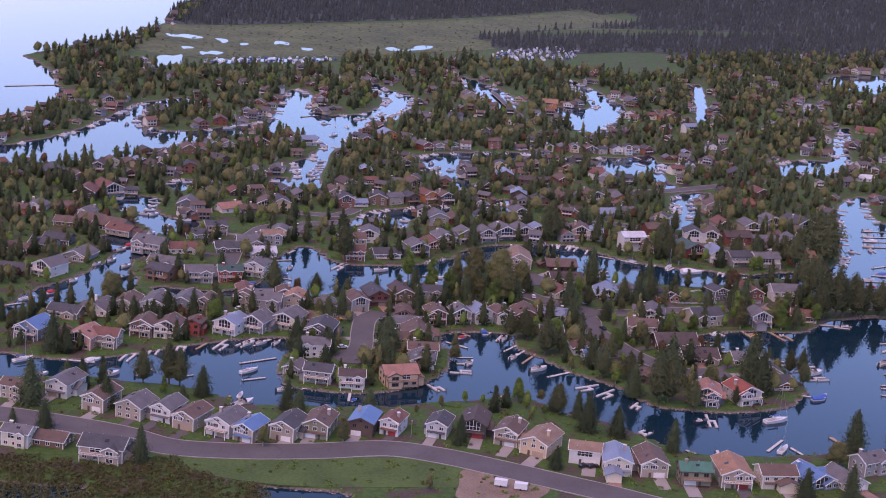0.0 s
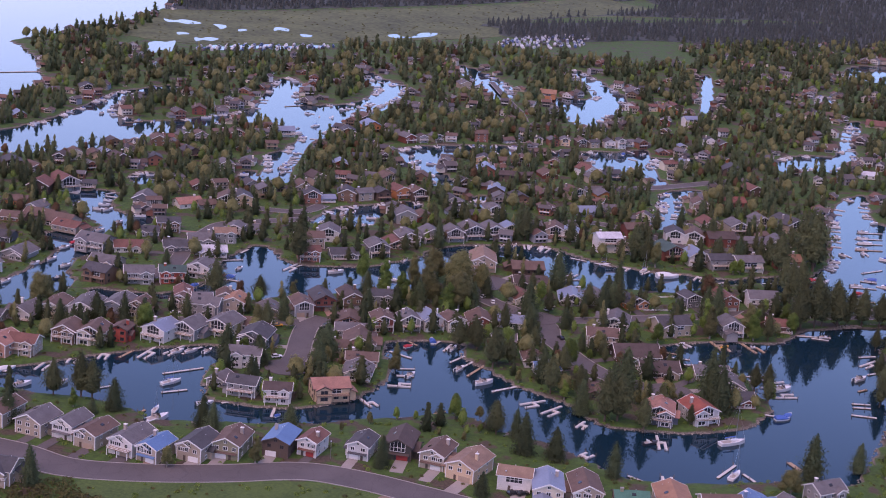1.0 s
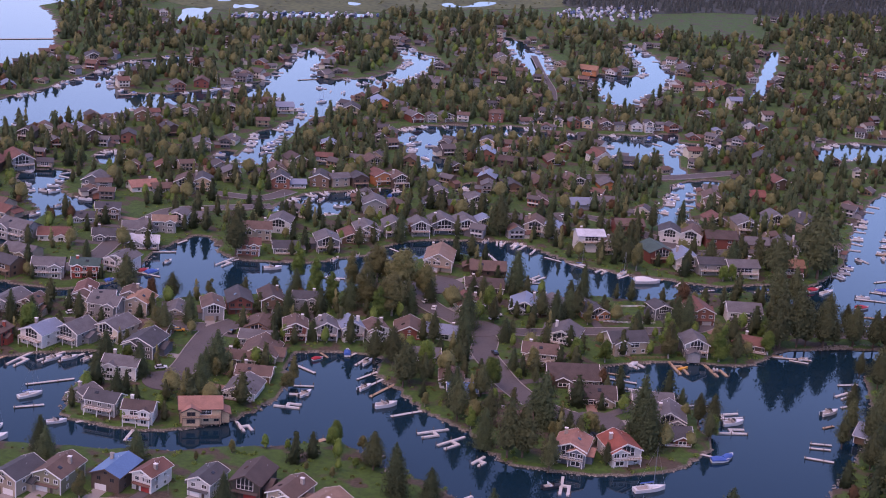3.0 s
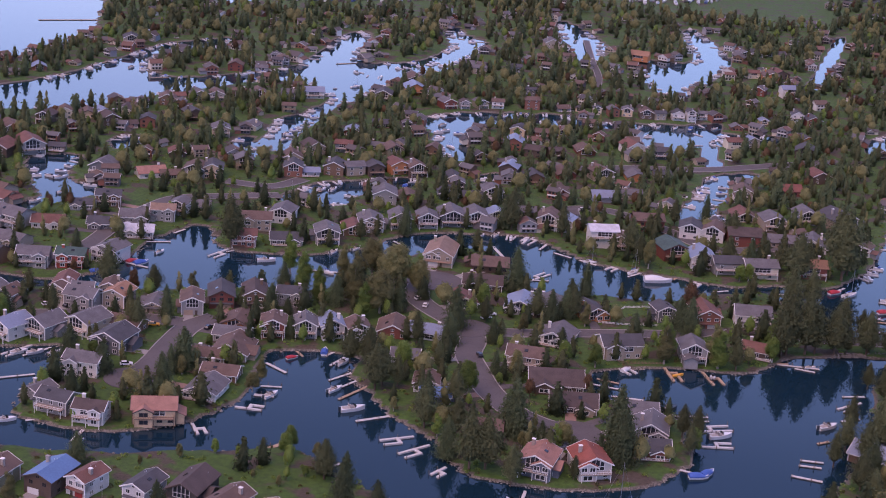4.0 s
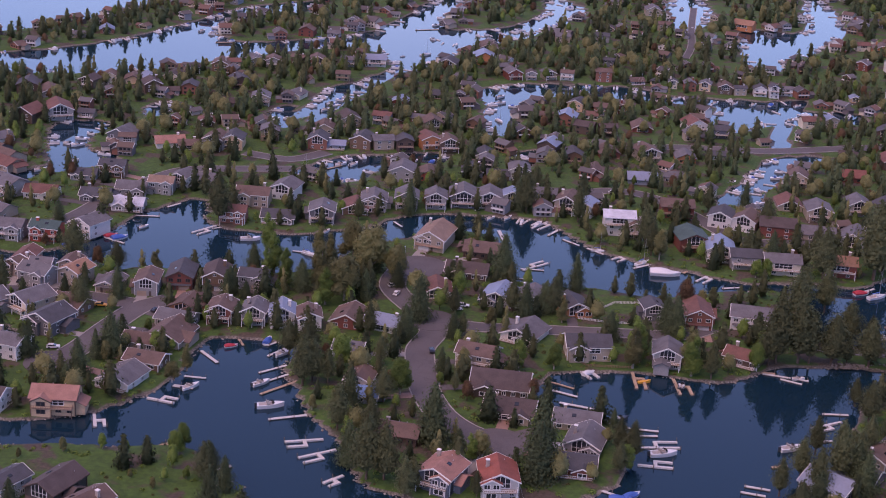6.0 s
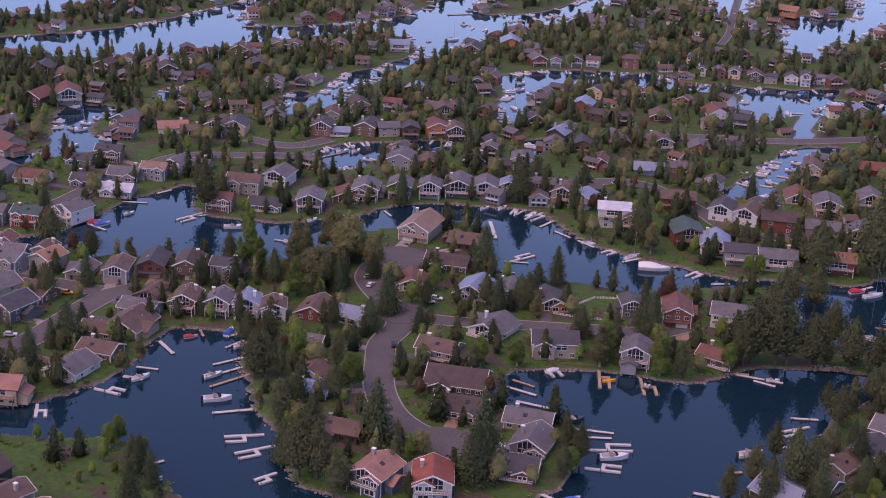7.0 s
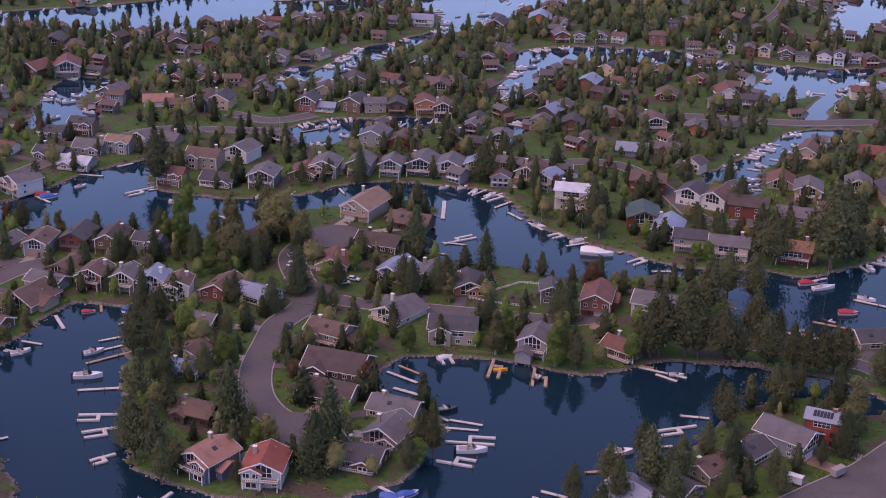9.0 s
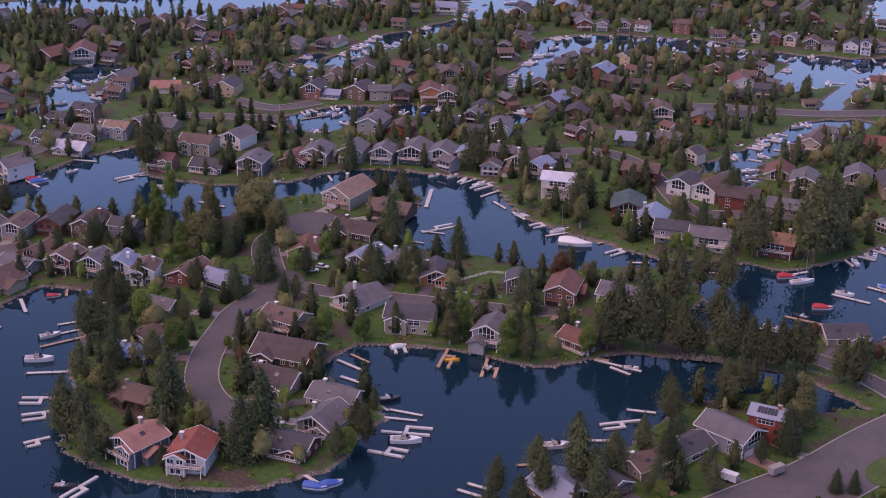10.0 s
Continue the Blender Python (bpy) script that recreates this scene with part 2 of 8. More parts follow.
BOX_FACES = ((0, 3, 2, 1), (4, 5, 6, 7), (0, 1, 5, 4), (1, 2, 6, 5), (2, 3, 7, 6), (3, 0, 4, 7))


class Shape:
    """Verts and faces gathered piece by piece."""

    def __init__(self):
        self.v, self.f = [], []

    def add(self, verts, faces):
        n = len(self.v)
        self.v += [tuple(p) for p in verts]
        self.f += [tuple(n + i for i in f) for f in faces]
        return self

    def box(self, x0, y0, z0, x1, y1, z1):
        return self.add([(x0, y0, z0), (x1, y0, z0), (x1, y1, z0), (x0, y1, z0), (x0, y0, z1), (x1, y0, z1), (x1, y1, z1), (x0, y1, z1)], BOX_FACES)

    def beam(self, a, b, r, sides=6, r2=None):
        a, b = Vector(a), Vector(b)
        q = (b - a).to_track_quat("Z", "Y")
        r2 = r if r2 is None else r2
        ring = [Vector((math.cos(6.2832 * k / sides), math.sin(6.2832 * k / sides), 0)) for k in range(sides)]
        verts = [a + q @ (p * r) for p in ring] + [b + q @ (p * r2) for p in ring]
        faces = [(k, (k + 1) % sides, sides + (k + 1) % sides, sides + k) for k in range(sides)]
        return self.add(verts, faces + [tuple(range(sides - 1, -1, -1)), tuple(range(sides, 2 * sides))])

    def loft(self, rings, caps=True):
        n, k = len(self.v), len(rings[0])
        for r in rings:
            self.v += [tuple(p) for p in r]
        for j in range(len(rings) - 1):
            for i in range(k):
                self.f.append((n + j * k + i, n + j * k + (i + 1) % k, n + (j + 1) * k + (i + 1) % k, n + (j + 1) * k + i))
        if caps:
            self.f.append(tuple(n + i for i in range(k - 1, -1, -1)))
            self.f.append(tuple(n + (len(rings) - 1) * k + i for i in range(k)))
        return self

    def mesh(self, name, mat, smooth=False):
        return mesh_of(name, self.v, self.f, mat, smooth)


def smooth_loop(points, steps=3):
    """A closed Catmull-Rom curve through the corners of a plan outline."""
    p = np.array(points, float)
    a, b, c, d = np.roll(p, 1, 0), p, np.roll(p, -1, 0), np.roll(p, -2, 0)
    out = []
    for s in range(steps):
        u = s / steps
        out.append(0.5 * (2 * b + (c - a) * u + (2 * a - 5 * b + 4 * c - d) * u * u + (3 * b - a - 3 * c + d) * u**3))
    return np.stack(out, 1).reshape(-1, 2)


def signed_reach(pts, loop, reach=6.0):
    """Distance to a closed loop, negative inside, cut off at reach."""
    out = np.full(len(pts), reach)
    lo, hi = loop.min(0) - reach, loop.max(0) + reach
    near = np.where(((pts > lo) & (pts < hi)).all(1))[0]
    for some in np.array_split(near, max(1, len(near) // 4000)):
        if not len(some):
            continue
        q = pts[some][:, None]
        a, b = loop[None], np.roll(loop, -1, 0)[None]
        ab = b - a
        t = (((q - a) * ab).sum(-1) / np.maximum((ab**2).sum(-1), 1e-9)).clip(0, 1)
        d = np.sqrt((((q - a) - t[..., None] * ab) ** 2).sum(-1).min(1))
        up = (a[..., 1] > q[..., 1]) != (b[..., 1] > q[..., 1])
        cross = (b[..., 0] - a[..., 0]) * (q[..., 1] - a[..., 1]) / np.where(ab[..., 1] == 0, 1e-9, ab[..., 1]) + a[..., 0]
        inside = (up & (q[..., 0] < cross)).sum(1) % 2 == 1
        out[some] = np.minimum(np.where(inside, -d, d), reach)
    return out


LAND = 0.75
WATERS, ROADS, BANKS = [], [], []


def water(*points):
    WATERS.append(smooth_loop(points))


def bank(half, *points):
    """A strip of land through water, such as a causeway."""
    BANKS.append((half, np.array(points, float)))


def shore_distance(pts):
    pts = np.asarray(pts, float).reshape(-1, 2)
    out = np.full(len(pts), 6.0)
    for loop in WATERS:
        out = np.minimum(out, signed_reach(pts, loop))
    for half, line in BANKS:
        for p, q in zip(line[:-1], line[1:]):
            t = (((pts - p) @ (q - p)) / max((q - p) @ (q - p), 1e-9)).clip(0, 1)
            out = np.maximum(out, half - np.sqrt(((pts - p - t[:, None] * (q - p)) ** 2).sum(1)))
    return out


def road_distance(pts):
    pts = np.asarray(pts, float).reshape(-1, 2)
    out = np.full(len(pts), 99.0)
    for line, half in ROADS:
        for a, b in zip(line[:-1], line[1:]):
            t = (((pts - a) @ (b - a)) / max((b - a) @ (b - a), 1e-9)).clip(0, 1)
            out = np.minimum(out, np.sqrt(((pts - a - t[:, None] * (b - a)) ** 2).sum(1)) - half)
    return out

# ---- ground and water ----


def grown(start, stop, step, rate):
    out = [start]
    while out[-1] < stop:
        out.append(out[-1] + step)
        step *= rate
    return out


def build_ground():
    xs = np.array([-x for x in grown(340, 4600, 6, 1.35)][::-1] + list(np.arange(-338, 440, 2.7)) + grown(442, 4600, 6, 1.35))
    ys = np.array([-y for y in grown(-296, 4200, 6, 1.35)][::-1] + list(np.arange(298, 520, 1.6)) + grown(521, 4700, 1.9, 1.014))
    gx, gy = np.meshgrid(xs, ys)
    pts = np.stack([gx.ravel(), gy.ravel()], 1)
    d = shore_distance(pts)
    wob = np.sin(pts[:, 0] * 1.3 + 2 * np.sin(pts[:, 1] * 0.7)) * np.sin(pts[:, 1] * 1.1 + 1.7 * np.sin(pts[:, 0] * 0.5))
    s = ((d + 0.35 * wob * (np.abs(d) < 4) + 1.1) / 1.7).clip(0, 1)
    z = -1.5 + (LAND + 1.5) * s * s * (3 - 2 * s)
    z += np.where(d > 2, 0.05 * np.sin(pts[:, 0] * 0.31) * np.sin(pts[:, 1] * 0.27), 0)
    nx, ny = len(xs), len(ys)
    i = (np.arange(ny - 1)[:, None] * nx + np.arange(nx - 1)[None]).ravel()
    faces = np.stack([i, i + 1, i + nx + 1, i + nx], 1)
    me = bpy.data.meshes.new("ground")
    me.vertices.add(len(pts))
    me.vertices.foreach_set("co", np.column_stack([pts, z]).astype(np.float32).ravel())
    me.loops.add(faces.size)
    me.loops.foreach_set("vertex_index", faces.ravel().astype(np.int32))
    me.polygons.add(len(faces))
    me.polygons.foreach_set("loop_start", np.arange(0, faces.size, 4, dtype=np.int32))
    me.materials.append(GROUND)
    me.update(calc_edges=True)
    me.shade_smooth()
    tagged(new("ground", me), "flat lawns and earth with stony banks along canals", "ground", kind="structure")
    sheet = Shape().add([(-4600, -4600, 0), (4600, -4600, 0), (4600, 4700, 0), (-4600, 4700, 0)], [(0, 1, 2, 3)])
    tagged(new("water", sheet.mesh("water", WATER)), "calm dark blue water of lake, lagoons and canals", "water", kind="structure")


KERBS = []


def ribbon(name, line, width, z, mat, label, kerb=True):
    """A road along a plan line, with low kerbs at both edges."""
    p = np.array(line, float)
    dense = []
    for k in range(len(p) - 1):
        a, b, c, d = p[max(k - 1, 0)], p[k], p[k + 1], p[min(k + 2, len(p) - 1)]
        for s in range(6):
            u = s / 6
            dense.append(0.5 * (2 * b + (c - a) * u + (2 * a - 5 * b + 4 * c - d) * u * u + (3 * b - a - 3 * c + d) * u**3))
    dense = np.array(dense + [p[-1]])
    ROADS.append((dense, width / 2))
    way = np.gradient(dense, axis=0)
    way /= np.linalg.norm(way, axis=1)[:, None]
    side = np.stack([-way[:, 1], way[:, 0]], 1)

    def strip(o0, o1, z0, z1):
        rings = []
        for q, s in zip(dense, side):
            a, b = q + s * o0, q + s * o1
            rings.append([(*a, z0), (*b, z0), (*b, z1), (*a, z1)])
        return Shape().loft(rings)

    road = tagged(new(name, strip(-width / 2, width / 2, z - 0.3, z).mesh(name, mat)), label, "road", kind="structure")
    if kerb:
        for o in (-width / 2, width / 2):
            KERBS.append((road, dense, side, o, z, len(ROADS) - 1))
    return road


def lay_kerbs():
    """Kerbs along the roads' edges, left open where roads meet."""
    for road, dense, side, o, z, own in KERBS:
        edge = dense + side * o
        free = np.ones(len(edge), bool)
        for k, (line, half) in enumerate(ROADS):
            if k != own:
                gap = np.min(np.linalg.norm(edge[:, None] - finer(line)[None], axis=2), axis=1)
                free &= gap > half - 0.1
        run = []
        for k in range(len(edge) + 1):
            if k < len(edge) and free[k]:
                run.append(k)
                continue
            if len(run) > 1:
                rings = []
                for j in run:
                    q, r = dense[j] + side[j] * (o - 0.14), dense[j] + side[j] * (o + 0.14)
                    rings.append([(*q, z - 0.3), (*r, z - 0.3), (*r, z + 0.07), (*q, z + 0.07)])
                part("kerb", Shape().loft(rings).mesh("kerb", CONCRETE), road, "pale concrete kerb")
            run = []


def finer(line):
    steps = np.linspace(0, 1, 5)[:, None, None]
    return (line[None, :-1] * (1 - steps) + line[None, 1:] * steps).reshape(-1, 2)


def turning(x, y, r, z=LAND + 0.178):
    ring = [(x + r * math.cos(a * 0.1963), y + r * math.sin(a * 0.1963)) for a in range(32)]
    ROADS.append((np.array([(x - 0.1, y), (x + 0.1, y)]), r))
    s = Shape().loft([[(*p, z - 0.3) for p in ring], [(*p, z) for p in ring]])
    tagged(new("turning_circle", s.mesh("turning_circle", ASPHALT)), "grey asphalt turning circle at a lane's end", "road", kind="structure")


# ---- houses ----
UNIT_FRAME = Shape()
for x0, z0, x1, z1 in ((-0.5, 0, 0.5, 0.09), (-0.5, 0.91, 0.5, 1), (-0.5, 0.09, -0.42, 0.91), (0.42, 0.09, 0.5, 0.91), (-0.035, 0.09, 0.035, 0.91)):
    UNIT_FRAME.box(x0, -0.06, z0, x1, 0.02, z1)
UNIT_PANE = Shape().box(-0.43, -0.02, 0.08, 0.43, 0.02, 0.92).mesh("pane", GLASS)
FRAME_MESH = {False: UNIT_FRAME.mesh("window_frame_dark", TRIM_DARK), True: UNIT_FRAME.mesh("window_frame_white", TRIM_WHITE)}
GARAGE_SHAPE = Shape()
edges = [(0.0, -0.05), (0.235, -0.05), (0.245, -0.02), (0.255, -0.05), (0.485, -0.05), (0.495, -0.02), (0.505, -0.05), (0.735, -0.05), (0.745, -0.02), (0.755, -0.05), (1.0, -0.05), (1.0, 0.02), (0.0, 0.02)]
GARAGE_SHAPE.loft([[(x, y, z) for z, y in edges] for x in (-0.5, 0.5)])
GARAGE_MESH = {k: GARAGE_SHAPE.mesh("garage_door", m) for k, m in (("white", GARAGE_WHITE), ("tan", GARAGE_TAN), ("red", GARAGE_RED))}
DOOR_MESH = Shape().box(-0.5, -0.05, 0, 0.5, 0.02, 1).box(-0.36, -0.08, 0.12, 0.36, -0.05, 0.45).box(-0.36, -0.08, 0.55, 0.36, -0.05, 0.9).mesh("front_door", TRIM_DARK)
PLAIN_MESH = {}
for white, mat in ((False, TRIM_DARK), (True, TRIM_WHITE)):
    me = mesh_of("window", UNIT_FRAME.v + [(-0.43, -0.02, 0.08), (0.43, -0.02, 0.08), (0.43, -0.02, 0.92), (-0.43, -0.02, 0.92)], UNIT_FRAME.f + [tuple(len(UNIT_FRAME.v) + k for k in range(4))], mat)
    me.materials.append(GLASS)
    me.polygons[len(UNIT_FRAME.f)].material_index = 1
    PLAIN_MESH[white] = me
STOREY = 1.75
HOUSES = []
WORDS = dict(dgrey="dark grey", dbrown="dark brown", dred="dark red", bluegrey="blue-grey", redbrown="red-brown", dgreen="dark green", pale="pale grey", dark="nearly black")


def body(w, d, h, rise, along):
    """A house body with its gables; along: the ridge runs along y, else along x."""
    x, y = w / 2, d / 2
    base = [(-x, -y, -0.3), (x, -y, -0.3), (x, y, -0.3), (-x, y, -0.3), (-x, -y, h), (x, -y, h), (x, y, h), (-x, y, h)]
    if along:
        return Shape().add(base + [(0, -y, h + rise), (0, y, h + rise)], [(0, 1, 5, 8, 4), (2, 3, 7, 9, 6), (1, 2, 6, 5), (3, 0, 4, 7), (4, 8, 9, 7), (8, 5, 6, 9)])
    return Shape().add(base + [(-x, 0, h + rise), (x, 0, h + rise)], [(0, 1, 5, 4), (2, 3, 7, 6), (1, 2, 6, 9, 5), (3, 0, 4, 8, 7), (4, 5, 9, 8), (8, 9, 6, 7)])


def roof_slabs(w, d, h, rise, along, over=0.45, thick=0.16):
    """Two roof slabs that meet at the ridge, with eaves."""
    span, length = (w, d) if along else (d, w)
    half = span / 2
    drop = rise / half * over
    s = Shape()
    e0, e1 = -length / 2 - over, length / 2 + over
    for sign in (-1, 1):
        prof = [(sign * (half + over), h - drop + 0.02), (0, h + rise + 0.02), (0, h + rise + thick + 0.02), (sign * (half + over), h - drop + thick + 0.02)]
        if along:
            rings = [[(a, e, z) for a, z in prof] for e in (e0, e1)]
        else:
            rings = [[(e, a, z) for a, z in prof] for e in (e0, e1)]
        s.loft(rings)
    return s


def fascia(w, d, h, rise, along, end, over=0.45):
    """The board under one gable's roof edge."""
    span, length = (w, d) if along else (d, w)
    half, drop, e = span / 2, rise / (span / 2) * over, end * (length / 2 + over)
    s = Shape()
    for sign in (-1, 1):
        prof = [(sign * (half + over), h - drop - 0.08), (0, h + rise - 0.08), (0, h + rise + 0.2), (sign * (half + over), h - drop + 0.2)]
        rings = [[(a, e + o, z) if along else (e + o, a, z) for a, z in prof] for o in (-0.05, 0.05)]
        s.loft(rings)
    return s


def glazing(width, foot, top_mid, top_side, y):
    """A tall gable window: frame bars and panes under the roof slope."""
    bars, panes = Shape(), Shape()
    n = 4
    for k in range(n + 1):
        x = -width / 2 + width * k / n
        t = top_mid - (top_mid - top_side) * abs(x) / (width / 2)
        bars.box(x - 0.05, y - 0.07, foot, x + 0.05, y + 0.02, t)
    q = width / 2
    panes.loft([[(-q, y + o, foot), (q, y + o, foot), (q, y + o, top_side - 0.06), (0, y + o, top_mid - 0.06), (-q, y + o, top_side - 0.06)] for o in (-0.03, 0.01)])
    mid = (foot + top_side) / 2
    bars.box(-width / 2, y - 0.07, foot - 0.08, width / 2, y + 0.02, foot + 0.02).box(-width / 2, y - 0.07, mid - 0.04, width / 2, y + 0.02, mid + 0.04)
    return bars, panes


def put_window(house, x, y, z, sx, sz, turn, white, split=True):
    m = pose(x, y, z, 0, 0, turn) @ Matrix.Diagonal((sx, 1, sz, 1))
    if not split:
        part("window", PLAIN_MESH[white], house, m=m)
        return
    frame_ob = part("window", FRAME_MESH[white], house, m=m)
    part("pane", UNIT_PANE, frame_ob)


def deck(house, w, y, z, deep, rail):
    """A balcony on posts along the front, with its railing."""
    part("deck", Shape().box(-w / 2, y - deep, z - 0.14, w / 2, y - 0.01, z).mesh("deck", DECKING), house)
    s = Shape()
    s.box(-w / 2, y - deep, z + 0.5, w / 2, y - deep + 0.06, z + 0.57).box(-w / 2, y - deep, z + 0.08, w / 2, y - deep + 0.05, z + 0.13)
    n = max(6, int(w / 0.35))
    for k in range(n + 1):
        x = -w / 2 + (w - 0.05) * k / n
        s.box(x, y - deep + 0.005, z, x + 0.045, y - deep + 0.05, z + 0.5)
    for x in (-w / 2, w / 2 - 0.06):
        s.box(x, y - deep, z + 0.5, x + 0.06, y, z + 0.57)
        for k in range(4):
            s.box(x + 0.005, y - deep + deep * k / 4, z, x + 0.05, y - deep + deep * k / 4 + 0.045, z + 0.5)
    part("railing", s.mesh("railing", rail), house)
    for x in (-w / 2 + 0.1, 0, w / 2 - 0.1) if house.location.y < 480 else (-w / 2 + 0.1, w / 2 - 0.1):
        if z > 0.6:
            part("post", Shape().box(x - 0.07, y - deep + 0.05, -0.3, x + 0.07, y - deep + 0.19, z - 0.14).mesh("post", rail), house)


def house(x, y, turn, w, kind, storeys, wall, roof, flags="n", far=False):
    """A timber house with its front towards -y before turning. kind g: gable to the front, s: eaves to the front."""
    rng = random.Random(int(x * 31 + y * 17))
    deep = w * (1.15 if kind == "g" else 0.72)
    if kind == "g" and "g" in flags:
        # street houses run back from their garage fronts
        x, y, deep = x - math.sin(radians(turn)) * w * 0.17, y + math.cos(radians(turn)) * w * 0.17, w * 1.5
    along = kind == "g"
    h = STOREY * storeys + rng.uniform(0.0, 0.3)
    rise = (w if along else deep) * rng.uniform(0.20, 0.27)
    light = wall in ("white", "pale", "cream", "grey", "slate", "tan", "bluegrey", "blue", "dgrey") or rng.random() < 0.65
    trim = TRIM_WHITE if light else TRIM_DARK
    tall = {1: "one-storey", 2: "two-storey", 3: "three-storey"}[storeys]
    extra = "waterside deck" if "d" in flags else "garage door" if "g" in flags else "among trees"
    label = f"{tall} {WORDS.get(wall, wall)} timber house, {WORDS.get(roof, roof)} roof, {extra}"
    size = 1 - 0.2 * min(1, max(0, (y - 580) / 120)) if far else 1
    home = thing("house", label, "house", "lakeside houses", pose(x, y, LAND, 0, 0, turn) @ Matrix.Diagonal((size, size, size, 1)))
    HOUSES.append((x, y, max(w, deep) * 0.62))
    part("wall", body(w, deep, h, rise, along).mesh("wall", WALL[wall]), home)
    top = part("roof", roof_slabs(w, deep, h, rise, along).mesh("roof", ROOF[roof]), home)
    for end in (-1, 1) if y < 560 or along else ():
        if end < 0 or y < 470:
            part("fascia", fascia(w, deep, h, rise, along, end).mesh("fascia", trim), top)
    if not far:
        half, length = (w / 2, deep) if along else (deep / 2, w)
        low = h - rise / half * 0.45
        for side in (-1, 1) if along else (-1,):
            o, e = side * (half + 0.45), length / 2 + 0.45
            ring = [(o - 0.05, low - 0.03), (o + 0.05, low - 0.03), (o + 0.05, low + 0.13), (o - 0.05, low + 0.13)]
            s = Shape().loft([[(q, v, z) if along else (v, q, z) for q, z in ring] for v in (-e, e)])
            part("gutter", s.mesh("gutter", trim), top)
    front, back = -deep / 2, deep / 2
    if not far:
        board = Shape().box(-0.09, -0.09, -0.2, 0.09, 0.09, h - 0.12).mesh("corner_board", trim)
        for cx in (-w / 2, w / 2):
            for cy in (front, back) if y < 440 else (front,):
                part("corner_board", board, home, m=pose(cx, cy, 0))
        if rng.random() < 0.4:
            q0, q1, e = rng.uniform(0.35, 0.5), 0.22, rng.uniform(-0.3, 0.1) * (deep if along else w)
            side = rng.choice((-1, 1)) if along else -1
            half = w / 2 if along else deep / 2
            ring = [(side * half * (1 - q), h + rise * q + 0.2) for q in (q0, q0 + q1)]
            (a0, z0), (a1, z1) = ring
            quad = [(a0, e, z0), (a0, e + 0.9, z0), (a1, e + 0.9, z1), (a1, e, z1)]
            quad = [(p, q, z) if along else (q, p, z) for p, q, z in quad]
            part("skylight", Shape().loft([quad, [(p, q, z + 0.12) for p, q, z in quad]]).mesh("skylight", GLASS), top, "dark glass skylight")
    # a lower wing beside or before the body
    wing = "p" in flags or (not far and rng.random() < 0.55)
    if wing:
        ww, wd, wh = w * 0.55, deep * 0.55, h * (0.55 if storeys > 1 else 0.8)
        side = rng.choice((-1, 1))
        if "p" in flags:
            m = pose(side * w * 0.2, front - wd * 0.28, 0)
            w_along = True
        else:
            m = pose(side * w * 0.42, rng.uniform(-0.1, 0.25) * deep, 0)
            w_along = not along
        wrise = (ww if w_along else wd) * 0.22
        part("wing_wall", body(ww, wd, wh, wrise, w_along).mesh("wing_wall", WALL[wall]), home, m=m)
        part("wing_roof", roof_slabs(ww, wd, wh, wrise, w_along).mesh("wing_roof", ROOF[roof]), home, m=m)
    if along and not far and "p" not in flags and rng.random() < 0.5:
        # a narrower gable stands forward of the main one
        cw, side = w * rng.uniform(0.5, 0.6), rng.choice((-1, 1))
        ch, out = h - rng.uniform(0.2, 0.5), 0.0 if "g" in flags else 0.9
        cx = side * (w - cw) / 2
        m = pose(cx, front + deep * 0.18 - out - 0.02, 0.9 * STOREY if "g" in flags else 0)
        ch -= 0.9 * STOREY if "g" in flags else 0
        if ch > 0.6:
            part("bay_wall", body(cw, deep * 0.36, ch, cw * 0.25, True).mesh("bay_wall", WALL[wall]), home, m=m)
            ridge = part("bay_roof", roof_slabs(cw, deep * 0.36, ch, cw * 0.25, True, 0.35).mesh("bay_roof", ROOF[roof]), home, m=m)
            part("fascia", fascia(cw, deep * 0.36, ch, cw * 0.25, True, -1, 0.35).mesh("fascia", trim), ridge)
            for k in (-0.24, 0.24):
                put_window(home, cx + cw * k, front - out - 0.035, (storeys - 1) * STOREY + 0.5, cw * 0.36, 1.05, 0, light, y < 385)
            if out and storeys > 1:
                put_window(home, cx, front - out - 0.035, 0.3, cw * 0.6, 1.15, 0, light, y < 385)
    if kind == "s" and not far and "p" not in flags and rng.random() < 0.65:
        cw, side = w * rng.uniform(0.34, 0.44), rng.choice((-1, 1))
        ch, m = h - 0.25, pose(side * w * 0.24, front + deep * 0.14, 0)
        part("cross_wall", body(cw, deep * 0.6, ch, cw * 0.24, True).mesh("cross_wall", WALL[wall]), home, m=m)
        part("cross_roof", roof_slabs(cw, deep * 0.6, ch, cw * 0.24, True, 0.35).mesh("cross_roof", ROOF[roof]), home, m=m)
        fr = fascia(cw, deep * 0.6, ch, cw * 0.24, True, -1, 0.35)
        part("cross_fascia", fr.mesh("cross_fascia", trim), home, m=m)
        for level in range(storeys):
            put_window(home, side * w * 0.24, front - deep * 0.16 - 0.012, level * STOREY + 0.45, cw * 0.5, 1.0, 0, light, y < 385)
    if "g" in flags and not far and rng.random() < 0.6:
        s = Shape().loft([[(-w * 0.46, front - 0.75, 1.5), (w * 0.46, front - 0.75, 1.5), (w * 0.46, front - 0.75, 1.58), (-w * 0.46, front - 0.75, 1.58)], [(-w * 0.46, front - 0.02, 1.72), (w * 0.46, front - 0.02, 1.72), (w * 0.46, front - 0.02, 1.82), (-w * 0.46, front - 0.02, 1.82)]])
        part("porch_roof", s.mesh("porch_roof", ROOF[roof]), home)
    lower, split = 0.45, y < 385
    # front
    used = []
